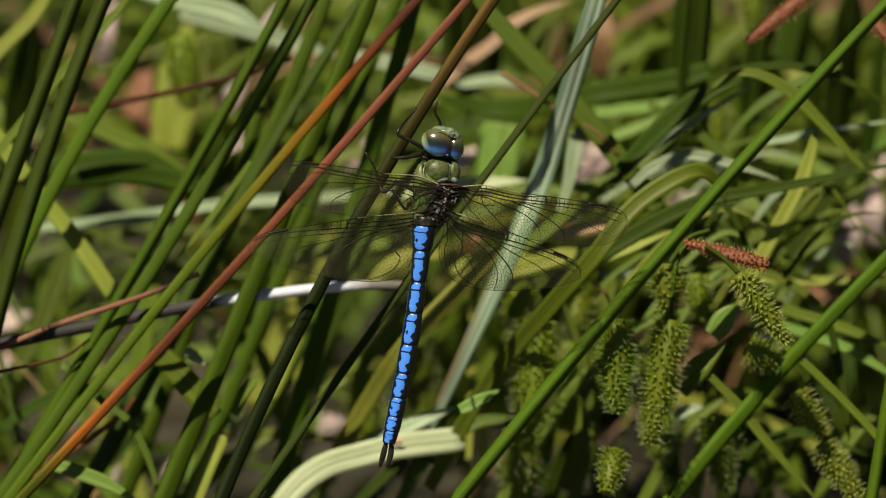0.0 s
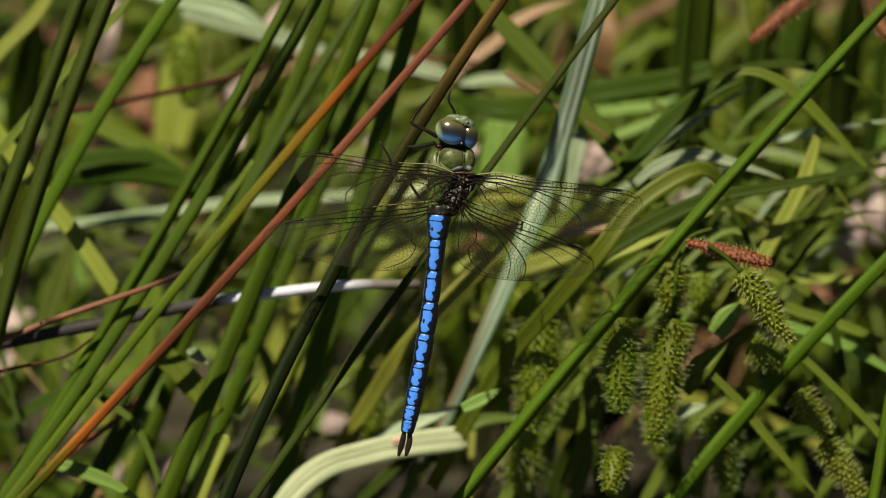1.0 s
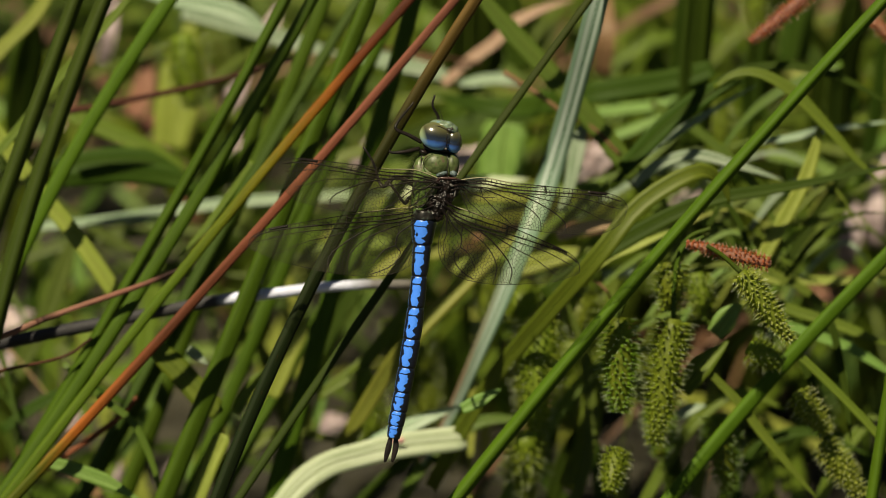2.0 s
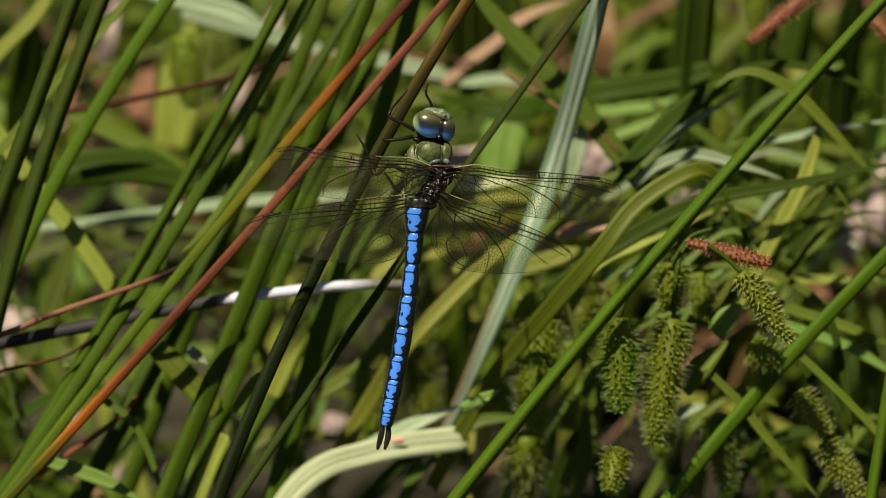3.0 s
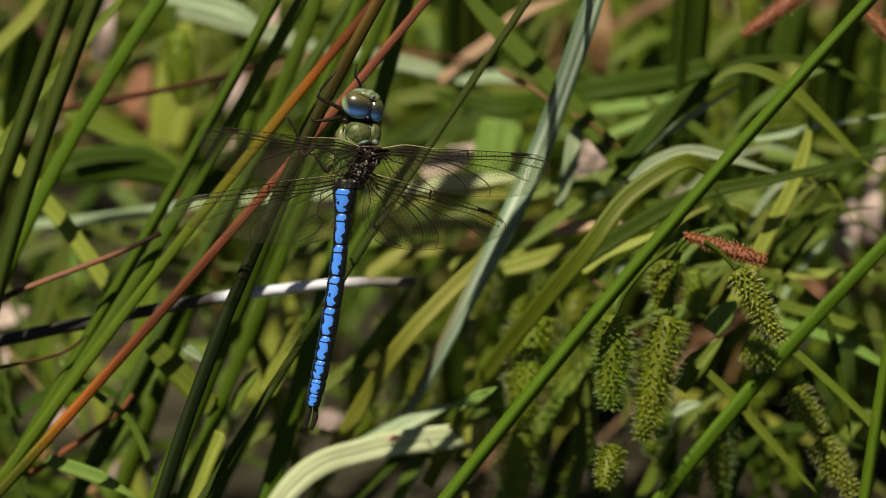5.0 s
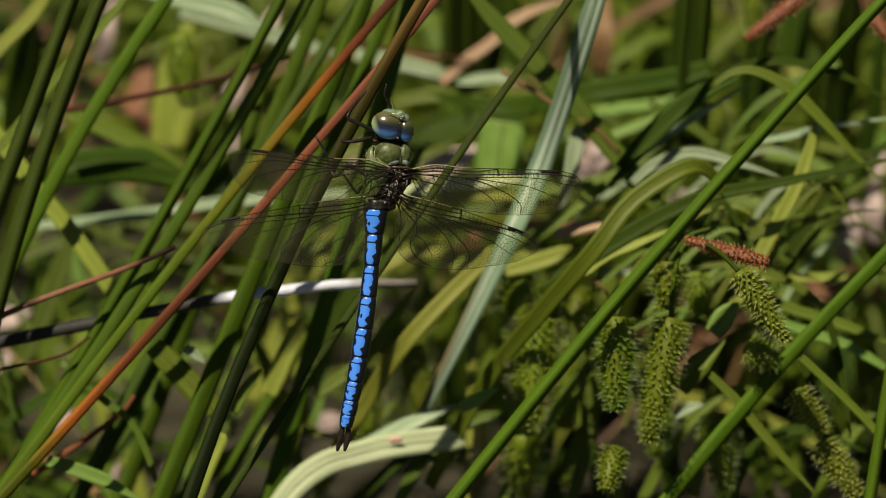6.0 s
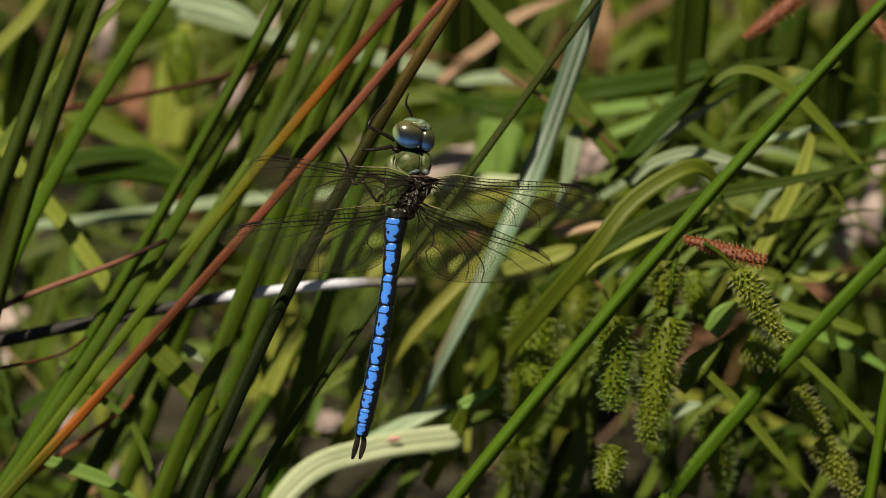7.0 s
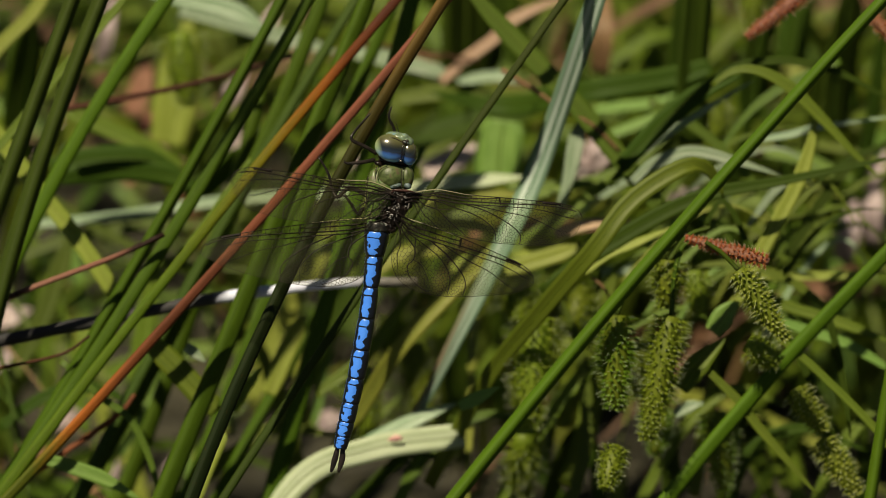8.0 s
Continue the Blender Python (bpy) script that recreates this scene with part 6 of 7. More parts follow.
    for pts in (((3.4, -2.2, 2.3), (5.0, -2.1, 2.5), (7.0, -1.6, 2.3)), ((3.6, -2.2, 1.2), (5.2, -2.0, 1.4), (7.2, -1.4, 1.3)), ((3.2, -2.1, 0.2), (5.0, -1.8, 0.6), (6.6, -1.4, 0.2)), ((1.6, -2.3, -2.2), (3.4, -2.1, -3.3), (5.6, -1.6, -4.3)), ((1.2, -2.3, -3.0), (3.0, -2.0, -4.4), (4.4, -1.6, -6.0)), ((0.8, -2.2, -3.8), (2.0, -1.9, -5.6), (2.6, -1.6, -7.4)),
                ((1.2, -2.3, 1.6), (-0.6, -2.5, 2.2), (-3.0, -2.9, 2.4)), ((0.8, -2.3, 0.8), (-1.2, -2.6, 1.0), (-3.4, -3.0, 1.0)), ((-0.4, -2.1, -2.4), (-2.4, -1.6, -3.0), (-5.0, -1.3, -3.6)), ((-0.6, -2.1, -3.2), (-2.6, -1.5, -4.0), (-5.0, -1.2, -4.9))):
        bm = bmesh.new()
        tube(bm, pts, 0.34, 0.15, 6, 10)
        part("wing_strut", bm, M["brown"], fly, "dark strut at the base of a wing")
    bm = bmesh.new()
    tube(bm, [(-0.3 + 2.85 * math.cos(a), -2.15 - 0.35 * math.sin(a), 6.1 + 2.5 * math.sin(a)) for a in (radians(25 * i + 100) for i in range(7))], 0.08, 0.08, 5, 40)
    part("seam", bm, M["black"], fly)
    for pts in (((-3.5, -0.9, 8.4), (-3.6, -1.3, 5.0), (-2.8, -1.6, 1.4), (-2.6, -1.6, -1.6)), ((-5.4, -0.6, 6.0), (-5.6, -0.6, 1.0), (-5.2, -0.6, -3.0)), ((2.35, -2.3, 8.2), (2.45, -2.7, 6.2), (2.4, -2.95, 4.2), (2.4, -2.8, 3.2))):
        bm = bmesh.new()
        tube(bm, pts, 0.12, 0.1, 5, 14)
        part("seam", bm, M["black"], fly)
    rnd = random.Random(4)
    bm = bmesh.new()
    for i in range(1500):
        a, b = rnd.uniform(0, 6.28), rnd.uniform(-1.2, 1.3)
        d = Vector((math.cos(a) * math.cos(b), -abs(math.sin(a)) * math.cos(b) * 0.6, math.sin(b)))
        c = Vector((-1.2, 0.8, 2.6))
        p = c + Vector((d.x * 4.7, d.y * 3.4, d.z * 6.2))
        q = p + (d + Vector((rnd.gauss(0, 0.4), rnd.gauss(0, 0.4), rnd.gauss(0, 0.4)))).normalized() * rnd.uniform(0.4, 1.0)
        s = d.cross(Vector((rnd.random(), rnd.random(), rnd.random()))).normalized() * 0.010
        t = d.cross(s).normalized() * 0.010
        v = [bm.verts.new(x * MM) for x in (p + s, p - s * 0.5 + t, p - s * 0.5 - t, q)]
        for tri in ((0, 1, 3), (1, 2, 3), (2, 0, 3)):
            bm.faces.new([v[j] for j in tri])
    tagged(part("hair", bm, M["fuzz"], fly, "short pale hairs on the thorax"), kind="stuff")


# length share, middle and width of each abdomen segment, in mm down the body
SEGMENTS = ((-4.4, -6.5, 5.6, 6.0), (-6.5, -12.2, 6.0, 4.4), (-12.2, -19.4, 4.3, 3.6), (-19.4, -26.6, 3.6, 3.9), (-26.6, -33.9, 3.9, 4.1), (-33.9, -40.5, 4.1, 4.0), (-40.5, -46.2, 4.0, 3.9), (-46.2, -50.6, 3.85, 3.8), (-50.6, -54.0, 3.8, 3.6), (-54.0, -56.8, 3.5, 2.9))


def abdomen_x(z):
    return -3.0 + (z + 6.0) * 0.148 + 1.1 * math.sin(math.pi * min(1.0, max(0.0, (-z - 6) / 51)))


def abdomen_parts(fly):
    for i, (z0, z1, w0, w1) in enumerate(SEGMENTS):
        bm = bmesh.new()
        n = 12
        line = [Vector((abdomen_x(z), 0.4 + 0.012 * (-z), z)) * MM for z in (z0 + (z1 - z0) * (j / n * 1.02) for j in range(n + 1))]

        def ring(f, w0=w0, w1=w1):
            w = (w0 + (w1 - w0) * f) / 2 * (1 - 0.07 * (2 * f - 1) ** 8 + 0.03 * math.sin(math.pi * f)) * MM
            return [(w * math.sin(6.2832 * j / 24), -w * 1.05 * math.cos(6.2832 * j / 24), j / 24) for j in range(24)]
        sweep(bm, line, ring, (0, -1, 0))
        part("abdomen_segment", bm, M["segment"] if i else M["waist"], fly, "bright blue abdomen segment with black markings" if i else "dark bluish first abdomen segment")
    for a, b in ((-0.55, -2.0), (0.55, -0.3)):
        bm = bmesh.new()
        x0 = abdomen_x(-56.6)
        sweep(bm, spline([Vector(p) * MM for p in ((x0 + a, 1.1, -56.4), (x0 + a * 1.5 - 0.3, 1.0, -59), (x0 + b, 1.0, -62.3))], 12), lambda f: [(0.8 * MM * (0.55 + 0.9 * f - 1.1 * f ** 3) * math.cos(6.2832 * j / 8), 0.25 * MM * math.sin(6.2832 * j / 8), j / 8) for j in range(8)], (0, -1, 0))
        part("tail_appendage", bm, M["black"], fly, "dark leaf-shaped tail clasper")


def leg_parts(fly):
    def leg(*pts, r=0.4):
        bm = bmesh.new()
        tube(bm, pts, r * 1.15, 0.22, 7, 26)
        ob = part("leg", bm, M["black"], fly, "thin black bristly leg")
        bm = bmesh.new()
        rnd = random.Random(len(pts) * 7 + int(pts[0][0] * 10))
        line = spline([Vector(p) for p in pts], 30)
        for q in line[6:]:
            d = Vector((rnd.gauss(0, 1), rnd.gauss(0, 1), rnd.gauss(0, 1))).normalized() * rnd.uniform(0.5, 1.0)
            tube(bm, [q, q + d * 0.6, q + d], 0.045, 0.015, 4, 2)
        part("bristle_row", bm, M["black"], ob)
    leg((-3.5, 1.0, 11.4), (-6.4, 0.2, 13.0), (-9.3, -0.6, 14.4), (-8.8, -0.4, 16.2), (-6.6, -0.9, 18.9), (-5.2, -0.9, 20.6), r=0.46)
    leg((-4.0, 1.2, 9.9), (-7.4, 0.0, 9.2), (-10.2, -0.4, 9.0), (-11.0, -0.5, 9.4), r=0.46)
    leg((0.6, 2.4, 15.0), (0.3, 1.6, 17.4), (-0.9, 0.6, 19.8), (-0.4, 0.6, 22.2), r=0.36)
    leg((-5.4, 2.6, 1.6), (-9.4, 1.0, 3.4), (-12.2, -1.0, 1.2), (-13.4, -0.8, 2.6), (-14.6, -0.6, 6.6), (-16.9, -0.4, 10.4), r=0.55)
    leg((-5.0, 3.0, -1.0), (-6.6, 1.4, -1.6), (-7.6, 0.6, -2.6), (-10.3, -0.6, 1.2), (-12.0, 0.4, 2.2), r=0.5)


def wing_shape(length, chord, hind):
    """Front and rear edge of a wing, in mm, at the share f of its span."""
    tip = -0.30 * chord if not hind else -0.22 * chord

    def edges(f):
        lead = 0.9 * math.sin(math.pi * f) * (1 - f) + (1.0 * math.exp(-((f - 0.14) / 0.12) ** 2) if f < 0.5 and not hind else 0.0)
        if hind:
            back = -chord * (math.sin(math.pi * min(1.0, max(f, 0.0) ** 0.52 * 0.93)) ** 0.62) * (1.0 - 0.22 * f)
        else:
            back = -chord * (0.26 + 0.74 * math.sin(math.pi * min(1.0, 0.12 + 0.62 * f)) ** 0.9) * min(1.0, (max(0.0, f) * 14) ** 0.6)
        if f > 0.82:
            q = math.sqrt(max(0.0, 1 - ((f - 0.82) / 0.18) ** 2.2))
            lead, back = tip + (lead - tip) * q, tip + (back - tip) * q
        return lead, min(back, lead - 0.02)
    return edges


def wing_parts(fly, base, swing, lift, length, chord, hind, left, seed):
    """A clear wing with its veins. swing: degrees that it points down in its plane; lift: degrees towards the viewer."""
    rnd = random.Random(seed)
    edges = wing_shape(length, chord, hind)
    sg = -1.0 if left else 1.0

    def at(x, z, y=0.0):
        f = x / length
        return Vector((sg * x, y + 0.35 * math.sin(f * 9 + z * 0.5) * (0.3 + f) + 0.02 * x * f, z)) * MM
    n, m = 56, 10
    bm = bmesh.new()
    rows = []
    for i in range(n + 1):
        f = i / n
        a, b = edges(f)
        rows.append([bm.verts.new(at(f * length, a + (b - a) * j / m)) for j in range(m + 1)])
    for r0, r1 in zip(rows, rows[1:]):
        for j in range(m):
            bm.faces.new((r0[j], r0[j + 1], r1[j + 1], r1[j]))
    wing = part("wing", bm, M["membrane"], fly, "clear yellowish wing with a net of black veins")
    # cells between the veins, finer towards the tip and the rear edge
    def spacing(f, g):
        return (1.75 - 0.75 * f) * (1.12 - 0.58 * g)
    pts = np.empty((0, 2))
    for _ in range(16000):
        x = rnd.uniform(0.6, length - 0.2)
        a, b = edges(x / length)
        z = rnd.uniform(b + 0.15, a - 0.1)
        g = (a - z) / max(0.1, a - b)
        if g < 0.16:
            continue
        if not len(pts) or (((pts - (x, z)) ** 2).sum(1)).min() > (0.60 * spacing(x / length, g)) ** 2:
            pts = np.vstack((pts, (x, z)))
    pts = [Vector(p) for p in pts]
    rim = [Vector((length * i / 60, edges(i / 60)[0] + 0.5)) for i in range(61)] + [Vector((length * i / 60, edges(i / 60)[1] - 0.35)) for i in range(61)]
    verts, _, faces, *_ = delaunay_2d_cdt(pts + rim, [], [], 0, 1e-5)
    mids, share = [], {}
    for q, tri in enumerate(faces):
        (ax, az), (bx, bz), (cx, cz) = (verts[k] for k in tri)
        d = 2 * (ax * (bz - cz) + bx * (cz - az) + cx * (az - bz))
        if abs(d) < 1e-6:
            mids.append(None)
            continue
        A, B, C = ax * ax + az * az, bx * bx + bz * bz, cx * cx + cz * cz
        mids.append((((A * (bz - cz) + B * (cz - az) + C * (az - bz)) / d), ((A * (cx - bx) + B * (ax - cx) + C * (bx - ax)) / d)))
        for e in ((0, 1), (1, 2), (2, 0)):
            share.setdefault(tuple(sorted((tri[e[0]], tri[e[1]]))), []).append(q)

    def inside(p):
        if p is None or not 0 < p[0] < length:
            return False
        a, b = edges(p[0] / length)
        return b - 0.15 < p[1] < a + 0.15
    bm = bmesh.new()

    def strand(p, q, r):
        d = (q - p).normalized()
        s = d.cross(Vector((0, 1, 0))).normalized() * r * MM
        t = Vector((0, 1, 0)) * r * MM
        ring = [[bm.verts.new(c + s), bm.verts.new(c - s * 0.5 + t * 0.9), bm.verts.new(c - s * 0.5 - t * 0.9)] for c in (p, q)]
        for j in range(3):
            bm.faces.new((ring[0][j], ring[0][(j + 1) % 3], ring[1][(j + 1) % 3], ring[1][j]))
    for tris in share.values():
        if len(tris) == 2:
            p, q = mids[tris[0]], mids[tris[1]]
            if inside(p) and inside(q) and abs(p[0] - q[0]) + abs(p[1] - q[1]) < 3.5:
                f = p[0] / length
                strand(at(*p), at(*q), 0.052 if f < 0.6 else 0.043)
    # cross veins in the narrow fields along the front edge
    x = 1.2
    while x < length * 0.95:
        a, b = edges(x / length)
        h = a - b
        for g0, g1 in ((0.0, 0.07), (0.07, 0.16)):
            xx = x + rnd.uniform(-0.3, 0.3)
            strand(at(xx, a - h * g0), at(xx + 0.15, a - h * g1), 0.075)
        x += 1.35 - 0.45 * x / length

    # main veins: (share of the span, share of the width) from root to end
    def vein(r0, r1, *way):
        line = spline([(f, g, 0) for f, g in way], 40)
        prev = None
        for i, (f, g, _) in enumerate(line):
            f = min(0.995, max(0.004, f))
            a, b = edges(f)
            p = at(f * length, a + (b - a) * min(0.995, max(0.0, g)))
            if prev:
                strand(prev, p, 1.15 * (r0 + (r1 - r0) * i / 40))
            prev = p
    knot = 0.50 if not hind else 0.42
    vein(0.19, 0.12, (0.0, 0.10), (0.2, 0.085), (0.4, 0.06), (knot, 0.015))
    vein(0.21, 0.14, (0.0, 0.16), (0.2, 0.16), (knot, 0.13), (0.75, 0.09), (0.96, 0.12))
    if not hind:
        vein(0.19, 0.09, (0.0, 0.24), (0.14, 0.26), (0.34, 0.22), (0.52, 0.19), (0.75, 0.20), (0.95, 0.40))
        vein(0.14, 0.08, (0.36, 0.22), (0.52, 0.30), (0.70, 0.40), (0.88, 0.72))
        vein(0.17, 0.10, (0.30, 0.22), (0.44, 0.34), (0.58, 0.58), (0.64, 0.78), (0.64, 0.99))
        vein(0.16, 0.08, (0.08, 0.26), (0.22, 0.34), (0.38, 0.46), (0.48, 0.70), (0.50, 0.99))
        vein(0.17, 0.09, (0.0, 0.34), (0.09, 0.46), (0.15, 0.52), (0.22, 0.72), (0.32, 0.97))
        vein(0.14, 0.09, (0.13, 0.28), (0.15, 0.52))
        vein(0.12, 0.08, (0.15, 0.52), (0.22, 0.44))
        vein(0.13, 0.08, (0.0, 0.5), (0.08, 0.75), (0.16, 0.97))
    else:
        vein(0.19, 0.09, (0.0, 0.22), (0.14, 0.22), (0.32, 0.20), (0.50, 0.20), (0.75, 0.22), (0.95, 0.42))
        vein(0.14, 0.08, (0.34, 0.21), (0.52, 0.32), (0.70, 0.46), (0.86, 0.80))
        vein(0.19, 0.11, (0.24, 0.21), (0.38, 0.34), (0.50, 0.54), (0.56, 0.74), (0.57, 0.99))
        vein(0.16, 0.08, (0.06, 0.24), (0.20, 0.30), (0.34, 0.42), (0.44, 0.66), (0.47, 0.99))
        vein(0.18, 0.11, (0.0, 0.30), (0.08, 0.34), (0.15, 0.42), (0.17, 0.58), (0.15, 0.72), (0.20, 0.86), (0.34, 0.97))
        vein(0.13, 0.08, (0.17, 0.58), (0.24, 0.62), (0.32, 0.80))
        vein(0.14, 0.09, (0.13, 0.24), (0.15, 0.42))
        vein(0.13, 0.08, (0.0, 0.38), (0.05, 0.55), (0.06, 0.75), (0.11, 0.93))
    for side, r in ((0, 0.16), (1, 0.085)):
        for i in range(60):
            strand(at(length * i / 60, edges(i / 60)[side]), at(length * (i + 1) / 60, edges((i + 1) / 60)[side]), r * (1 - 0.4 * i / 60))
    a, b = edges(knot)
    strand(at(knot * length, a), at(knot * length + 0.5, a + (b - a) * 0.16), 0.19)
    part("vein_net", bm, M["vein"], wing, "fine black veins")
    bm = bmesh.new()
    tube(bm, [at(length * f, edges(f)[0] + 0.05, -0.10) / MM for f in (0.0, 0.06, 0.14, 0.22, 0.30, 0.36)], 0.15, 0.05, 6, 30)
    part("front_vein", bm, M["costa"], wing, "pale yellow front edge vein")
    bm = bmesh.new()
    tube(bm, [at(length * f, edges(f)[0] - 0.30, -0.02) / MM for f in (0.76, 0.80, 0.84, 0.87)], 0.28, 0.22, 6, 10)
    part("wing_spot", bm, M["black"], wing, "narrow black spot by the wing tip")
    wing.matrix_basis = wing_pose(base, swing, lift, left)
    return wing


def wing_pose(base, swing, lift, left):
    sg = -1.0 if left else 1.0
    return Matrix.Translation(Vector(base) * MM) @ Matrix.Rotation(radians(sg * swing), 4, "Y") @ Matrix.Rotation(radians(sg * -lift), 4, "Z")


# base in mm, swing, lift, length, chord, hind, left
WINGS = (((4.9, -1.7, 2.2), 4.9, -15, 41.4, 10.2, False, False), ((2.8, -2.0, -3.2), 22.5, -20, 36.4, 15.6, True, False),
         ((0.2, -2.2, 2.7), -9.2, 18, 38.2, 10.4, False, True), ((-3.9, -0.6, -3.5), 7.6, 12, 41.0, 15.4, True, True))


def dragonfly():
    fly = tagged(new("dragonfly"), "bright blue and black hawker dragonfly clinging to a rush stem", "dragonfly")
    head_parts(fly)
    thorax_parts(fly)
    abdomen_parts(fly)
    leg_parts(fly)
    return fly, [wing_parts(fly, *w, seed=5 + i) for i, w in enumerate(WINGS)]


fly, wings = dragonfly()

# ---- plants further back, which close the view down to the mud ----
def filler():
    rnd = random.Random(11)
    for q in range(58):
        cx, cy = rnd.uniform(-0.24, 0.26), rnd.uniform(0.17, 0.58)
        if cx > 0.04 and cy > 0.30 and q % 5 < 3:
            continue
        tuft = tagged(new("sedge_tussock"), "tussock of arching green sedge leaves", "sedge tussock", "sedge tussocks")
        tuft.location = (cx, cy, -0.005)
        # leaf colours darker at left and far back, standing in for deeper shade
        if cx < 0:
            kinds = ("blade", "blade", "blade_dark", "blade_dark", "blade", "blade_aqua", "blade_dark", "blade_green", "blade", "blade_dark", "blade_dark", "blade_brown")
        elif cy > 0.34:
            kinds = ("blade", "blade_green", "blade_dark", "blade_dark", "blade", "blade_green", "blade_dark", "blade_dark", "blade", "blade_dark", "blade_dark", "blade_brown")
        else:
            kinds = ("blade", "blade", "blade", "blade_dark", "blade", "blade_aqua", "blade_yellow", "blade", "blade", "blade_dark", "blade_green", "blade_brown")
        for i in range(24):
            a = rnd.uniform(0, 6.28)
            reach, high = rnd.uniform(0.04, 0.20), rnd.uniform(0.05, 0.15)
            d = Vector((math.cos(a), math.sin(a), 0))
            pts = [d * 0.012, d * reach * 0.3 + Vector((0, 0, high * 0.75)), d * reach * 0.7 + Vector((0, 0, high)), d * reach * 1.15 + Vector((0, 0, high * rnd.uniform(0.5, 0.95)))]
            bm = bmesh.new()
            sweep(bm, spline(pts, 16), blade_ring(rnd.choice((0.0014, 0.002, 0.0028, 0.0036, 0.005)), 0.3, 0.0002, lambda f: max(0.04, min(1, (1 - f) / 0.5) ** 0.7)), (0.2 * math.cos(a * 3), -0.7, 0.7))
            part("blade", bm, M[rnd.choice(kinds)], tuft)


filler()

# lean of each swaying group in degrees to the viewer's right
SWING = {}
SWING["rust"] = ((0, 0.46), (0.5, 0.43), (1, 0.47), (1.5, 0.37), (1.7, 0.29), (2.8, 0.04), (3, 0.14), (3.5, 0.00), (4, -0.32), (4.5, -0.68), (4.7, -0.75), (5.8, -0.30), (6, -0.27), (6.5, -0.36), (7, 0.04), (7.5, 0.13), (8, -0.09))
SWING["red"] = ((0, 0.72), (0.5, 0.59), (1, 0.72), (1.5, 0.55), (1.7, 0.47), (2.8, 0.09), (3, 0.09), (3.5, 0.00), (4, -0.09), (4.5, -0.32), (4.7, -0.33), (5.8, -0.15), (6, -0.11), (6.5, -0.10), (7, 0.17), (7.5, 0.13), (8, 0.23))
SWING["arch"] = ((0, 1.08), (0.5, 0.95), (1, 0.96), (1.5, 0.78), (1.7, 0.63), (2.8, -1.10), (3, 0.06), (3.5, 0.00), (4, -1.02), (4.5, -1.66), (4.7, -1.81), (5.8, -0.67), (6, -0.42), (6.5, -0.90), (7, 0.56), (7.5, 0.72), (8, -0.55))
SWING["right"] = ((0, 0.17), (0.5, 0.10), (1, 0.18), (1.5, 0.06), (1.7, 0.03), (2.8, -0.07), (3, -0.07), (3.5, 0.00), (4, -0.01), (4.5, -0.32), (4.7, -0.33), (5.8, 0.06), (6, 0.04), (6.5, 0.08), (7, 0.20), (7.5, 0.16), (8, 0.07))
SWING["left"] = ((0, 0.10), (0.5, 0.12), (1, 0.18), (1.5, 0.09), (1.7, 0.08), (2.8, -0.07), (3, -0.07), (3.5, 0.00), (4, 0.01), (4.5, -0.19), (4.7, -0.20), (5.8, -0.02), (6, -0.03), (6.5, 0.03), (7, -0.06), (7.5, 0.03), (8, 0.04))
SWING["mid"] = ((0, 0.12), (0.5, 0.10), (1, 0.13), (1.5, 0.06), (1.7, 0.03), (2.8, -0.07), (3, -0.07), (3.5, 0.00), (4, -0.01), (4.5, -0.16), (4.7, -0.18), (5.8, -0.05), (6, -0.06), (6.5, -0.02), (7, -0.01), (7.5, 0.03), (8, 0.04))
SWING["pale"] = ((0, 0.95), (0.5, 0.30), (1, -0.30), (1.5, -0.40), (1.7, -0.50), (2.8, -0.78), (3, -0.80), (3.5, 0.00), (4, 4.75), (4.5, 4.50), (4.7, 4.35), (5.8, 2.60), (6, 2.50), (6.5, 2.95), (7, 3.40), (7.5, 2.85), (8, 3.00))
SWING["spike"] = ((0, -1.48), (0.5, -1.51), (1, -1.82), (1.5, -2.94), (1.7, -2.91), (2.8, -1.94), (3, -1.90), (3.5, -0.00), (4, 3.00), (4.5, 1.90), (4.7, 1.78), (5.8, -0.58), (6, -0.70), (6.5, 0.21), (7, -0.70), (7.5, -1.56), (8, -0.44))
SWING["stick"] = ((0, 2.75), (0.5, 2.62), (1, 2.42), (1.5, 2.39), (1.7, 2.30), (2.8, 2.18), (3, 2.13), (3.5, 0.00), (4, -0.87), (4.5, 0.24), (4.7, 0.39), (5.8, 1.11), (6, 1.26), (6.5, 1.20), (7, 0.88), (7.5, 0.81), (8, 0.58))
SWING["arching"] = ((0, 0.78), (0.5, 0.65), (1, 0.68), (1.5, 1.27), (1.7, 1.25), (2.8, 0.74), (3, 0.72), (3.5, 0.00), (4, -0.89), (4.5, -0.86), (4.7, -0.80), (5.8, 0.30), (6, 0.23), (6.5, -0.11), (7, 0.50), (7.5, 0.68), (8, 0.23))


def lean(at, deg):
    """A pose at a foot, leaning by deg to the viewer's right."""
    return Matrix.Translation(at) @ Matrix.Rotation(radians(deg), 4, VIEW)


# how far the wind lifts the fore and hind wing on the far side, in degrees
WING_LIFT = ((0, 0.6, -2.5), (0.5, 0.8, -1.5), (1, 0, 0), (1.5, 1.3, -0.5), (1.7, 0.8, -0.5), (2.8, -2.0, -2.0), (3, -1.8, 0), (3.5, -1.8, 0.1), (4, -2.5, -1.5), (4.5, -3.3, -5.2), (4.7, -3.6, -5.2), (5.8, -4.5, -5.0), (6.5, -4.9, -6.3), (7, -3.9, -1.9), (7.5, -3.0, -2.0), (8, -2.7, -2.3))


# the pale leaf hangs from a bend high up, so that its foot swings
BEND = Vector((0.0365, 0.0650, 0.2306))


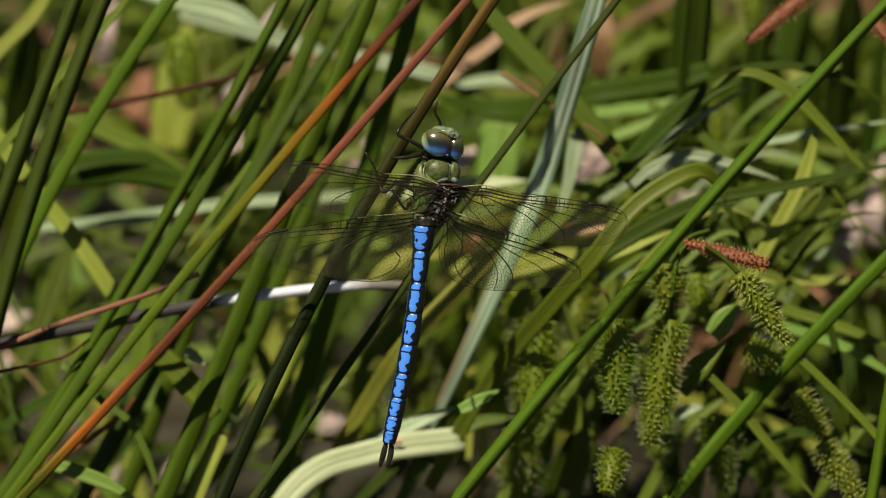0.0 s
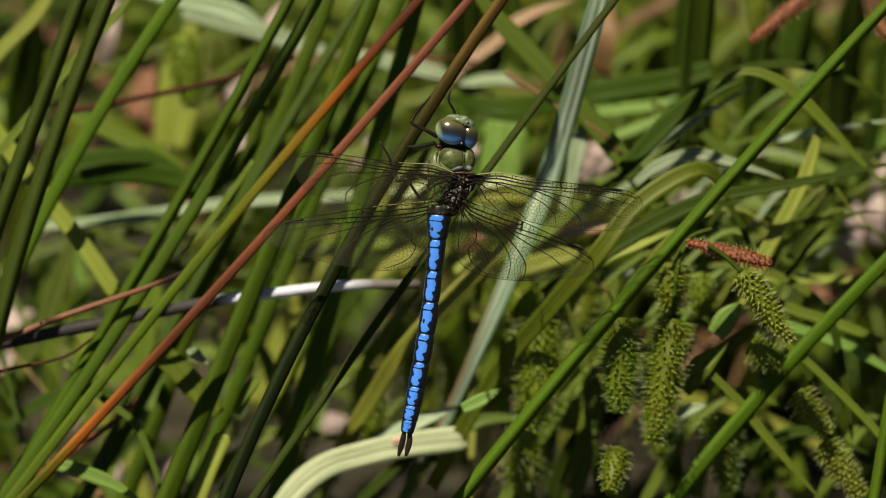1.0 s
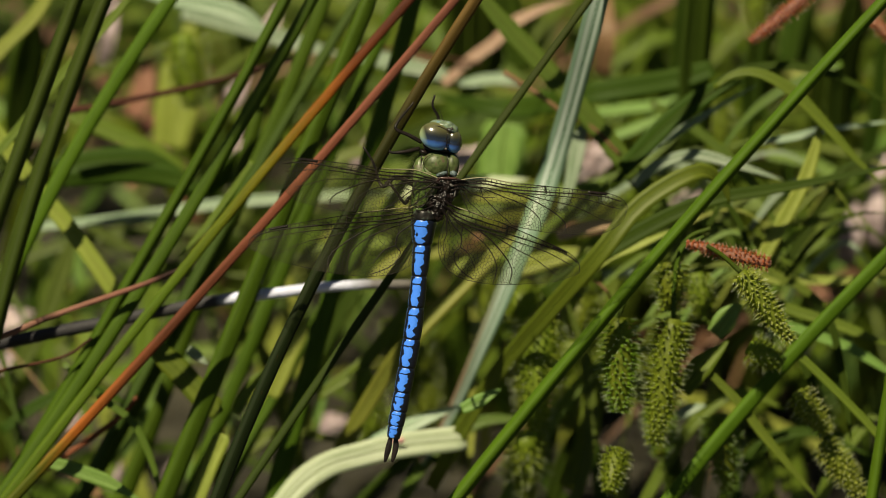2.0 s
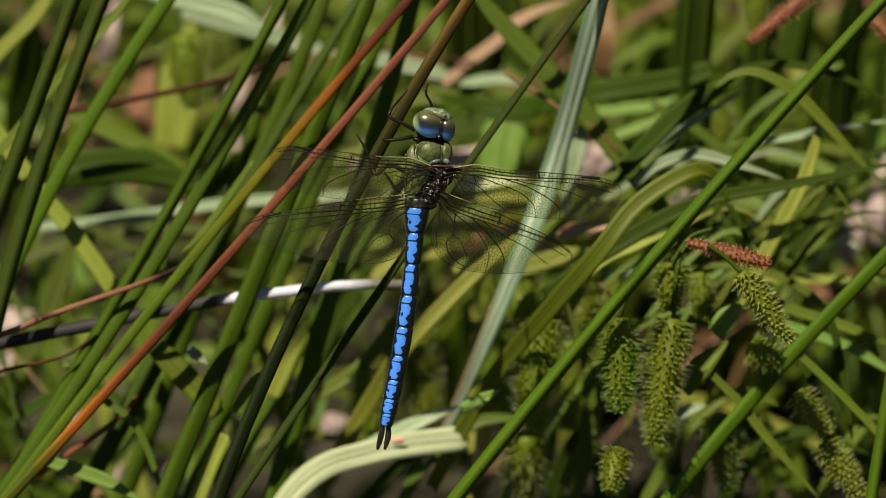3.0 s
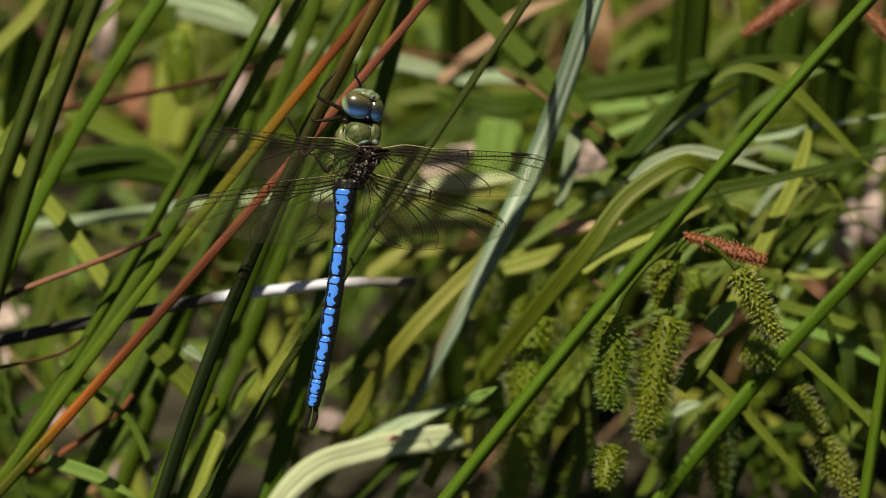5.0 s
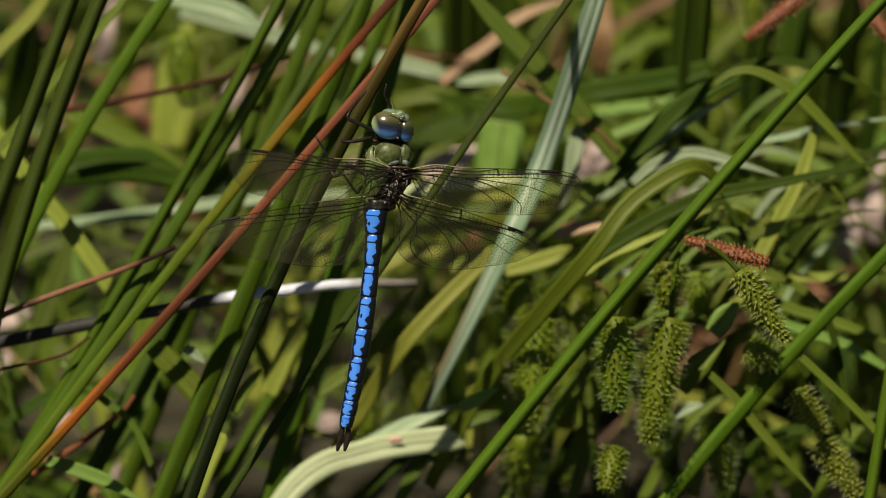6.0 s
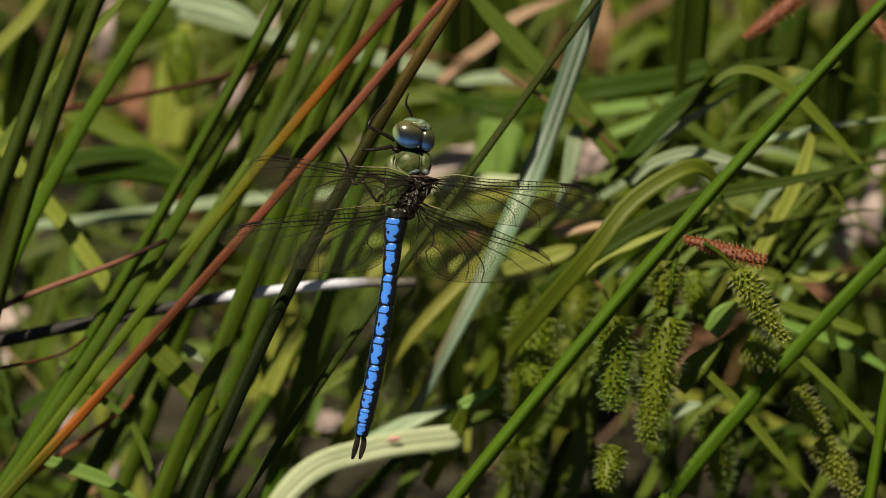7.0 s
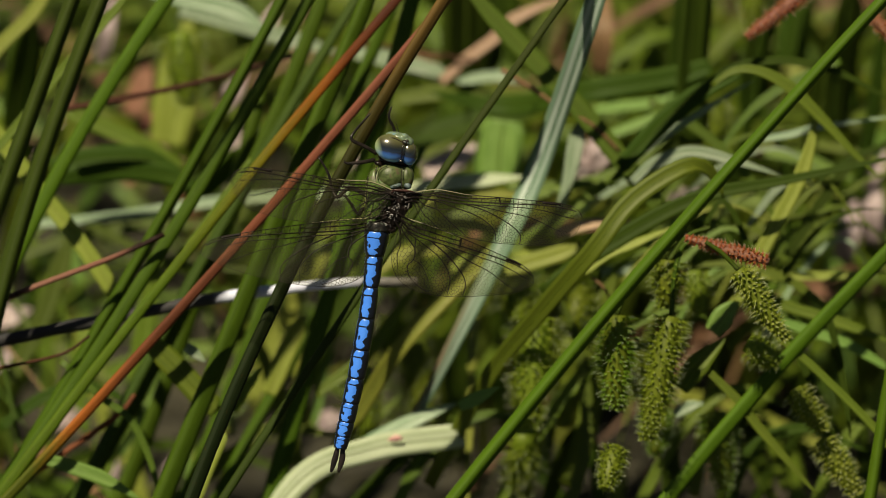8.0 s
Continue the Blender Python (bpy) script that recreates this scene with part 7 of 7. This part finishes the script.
def motions():
    for name, things in SWAY.items():
        if name in SWING:
            for ob, root in things:
                hold = BEND if name == "pale" else root
                walk(ob, [(t, lean(hold, a) @ Matrix.Translation(root - hold)) for t, a in SWING[name]])
    for ob, root in SWAY["perch"]:
        walk(ob, [(t, lean((x, y, z), a)) for t, x, y, z, a in (
            (0, -0.0873, -0.1033, -0.0029, 0.20),
            (0.2, -0.0859, -0.1031, -0.0025, 0.34),
            (0.5, -0.0889, -0.1032, -0.0028, 0.55),
            (0.7, -0.0899, -0.1022, -0.0011, 0.69),
            (1, -0.0878, -0.1016, -0.0000, 0.90),
            (1.2, -0.0898, -0.1023, -0.0012, 1.02),
            (1.5, -0.0906, -0.1023, -0.0011, 1.20),
            (1.7, -0.0888, -0.1033, -0.0030, 0.40),
            (2.8, -0.0816, -0.1002, 0.0025, -1.40),
            (3, -0.0832, -0.1023, -0.0012, -1.30),
            (3.3, -0.0869, -0.1017, -0.0001, -0.52),
            (3.5, -0.0884, -0.1016, 0.0000, 0.00),
            (3.7, -0.0852, -0.1025, -0.0015, -1.48),
            (3.8, -0.0854, -0.1029, -0.0022, -2.22),
            (3.9, -0.0860, -0.1031, -0.0026, -2.96),
            (4, -0.0851, -0.1036, -0.0034, -3.70),
            (4.2, -0.0845, -0.1030, -0.0024, -3.82),
            (4.4, -0.0844, -0.1030, -0.0023, -3.94),
            (4.5, -0.0866, -0.1019, -0.0004, -4.00),
            (4.7, -0.0869, -0.1018, -0.0003, -4.20),
            (5.8, -0.0869, -0.1028, -0.0021, -2.60),
            (6, -0.0846, -0.1036, -0.0034, -3.00),
            (6.2, -0.0851, -0.1025, -0.0016, -3.32),
            (6.3, -0.0864, -0.1026, -0.0018, -3.48),
            (6.5, -0.0874, -0.1049, -0.0056, -3.80),
            (6.7, -0.0854, -0.1062, -0.0080, -2.56),
            (7, -0.0897, -0.1033, -0.0029, -0.70),
            (7.5, -0.0912, -0.1041, -0.0043, -0.60),
            (8, -0.0897, -0.1056, -0.0069, -1.70),
        )])
    for k in (0, 1):
        base, swing, lift = WINGS[k][:3]
        walk(wings[k], [(row[0], wing_pose(base, swing + row[1 + k], lift, False)) for row in WING_LIFT])
    for k in (2, 3):
        base, swing, lift = WINGS[k][:3]
        walk(wings[k], [(row[0], wing_pose(base, swing + -0.2 * row[k - 1], lift, True)) for row in WING_LIFT])
    tilt = Matrix.Rotation(radians(-30), 4, "X")
    walk(fly, [(t, lean((x, y, z), a) @ tilt) for t, x, y, z, a in (
        (0, -0.0010, 0.0062, 0.2107, 0.83),
        (0.2, 0.0010, 0.0064, 0.2110, 0.89),
        (0.5, -0.0010, 0.0060, 0.2104, 0.98),
        (0.7, -0.0013, 0.0069, 0.2120, 0.59),
        (1, 0.0018, 0.0074, 0.2128, 0.00),
        (1.2, 0.0003, 0.0066, 0.2114, 0.22),
        (1.5, 0.0002, 0.0065, 0.2113, 0.54),
        (1.7, -0.0015, 0.0060, 0.2104, 0.28),
        (2.8, -0.0018, 0.0103, 0.2179, -1.62),
        (3, -0.0033, 0.0082, 0.2142, -0.26),
        (3.3, -0.0035, 0.0083, 0.2143, 0.00),
        (3.5, -0.0028, 0.0080, 0.2139, 0.18),
        (3.7, -0.0063, 0.0081, 0.2140, 0.98),
        (3.8, -0.0099, 0.0082, 0.2141, 1.38),
        (3.9, -0.0139, 0.0084, 0.2145, 1.78),
        (4, -0.0163, 0.0083, 0.2144, 2.18),
        (4.2, -0.0160, 0.0089, 0.2154, 0.82),
        (4.4, -0.0161, 0.0090, 0.2156, -0.54),
        (4.5, -0.0184, 0.0101, 0.2175, -1.22),
        (4.7, -0.0197, 0.0103, 0.2178, -0.72),
        (5.8, -0.0129, 0.0084, 0.2145, 0.78),
        (6, -0.0122, 0.0079, 0.2137, -0.42),
        (6.2, -0.0143, 0.0091, 0.2158, 0.44),
        (6.3, -0.0164, 0.0091, 0.2158, 0.88),
        (6.5, -0.0190, 0.0070, 0.2122, 1.74),
        (6.7, -0.0114, 0.0050, 0.2087, 1.28),
        (7, -0.0072, 0.0068, 0.2118, 0.58),
        (7.5, -0.0084, 0.0059, 0.2103, 1.05),
        (8, -0.0118, 0.0052, 0.2089, 1.23),
    )])


motions()
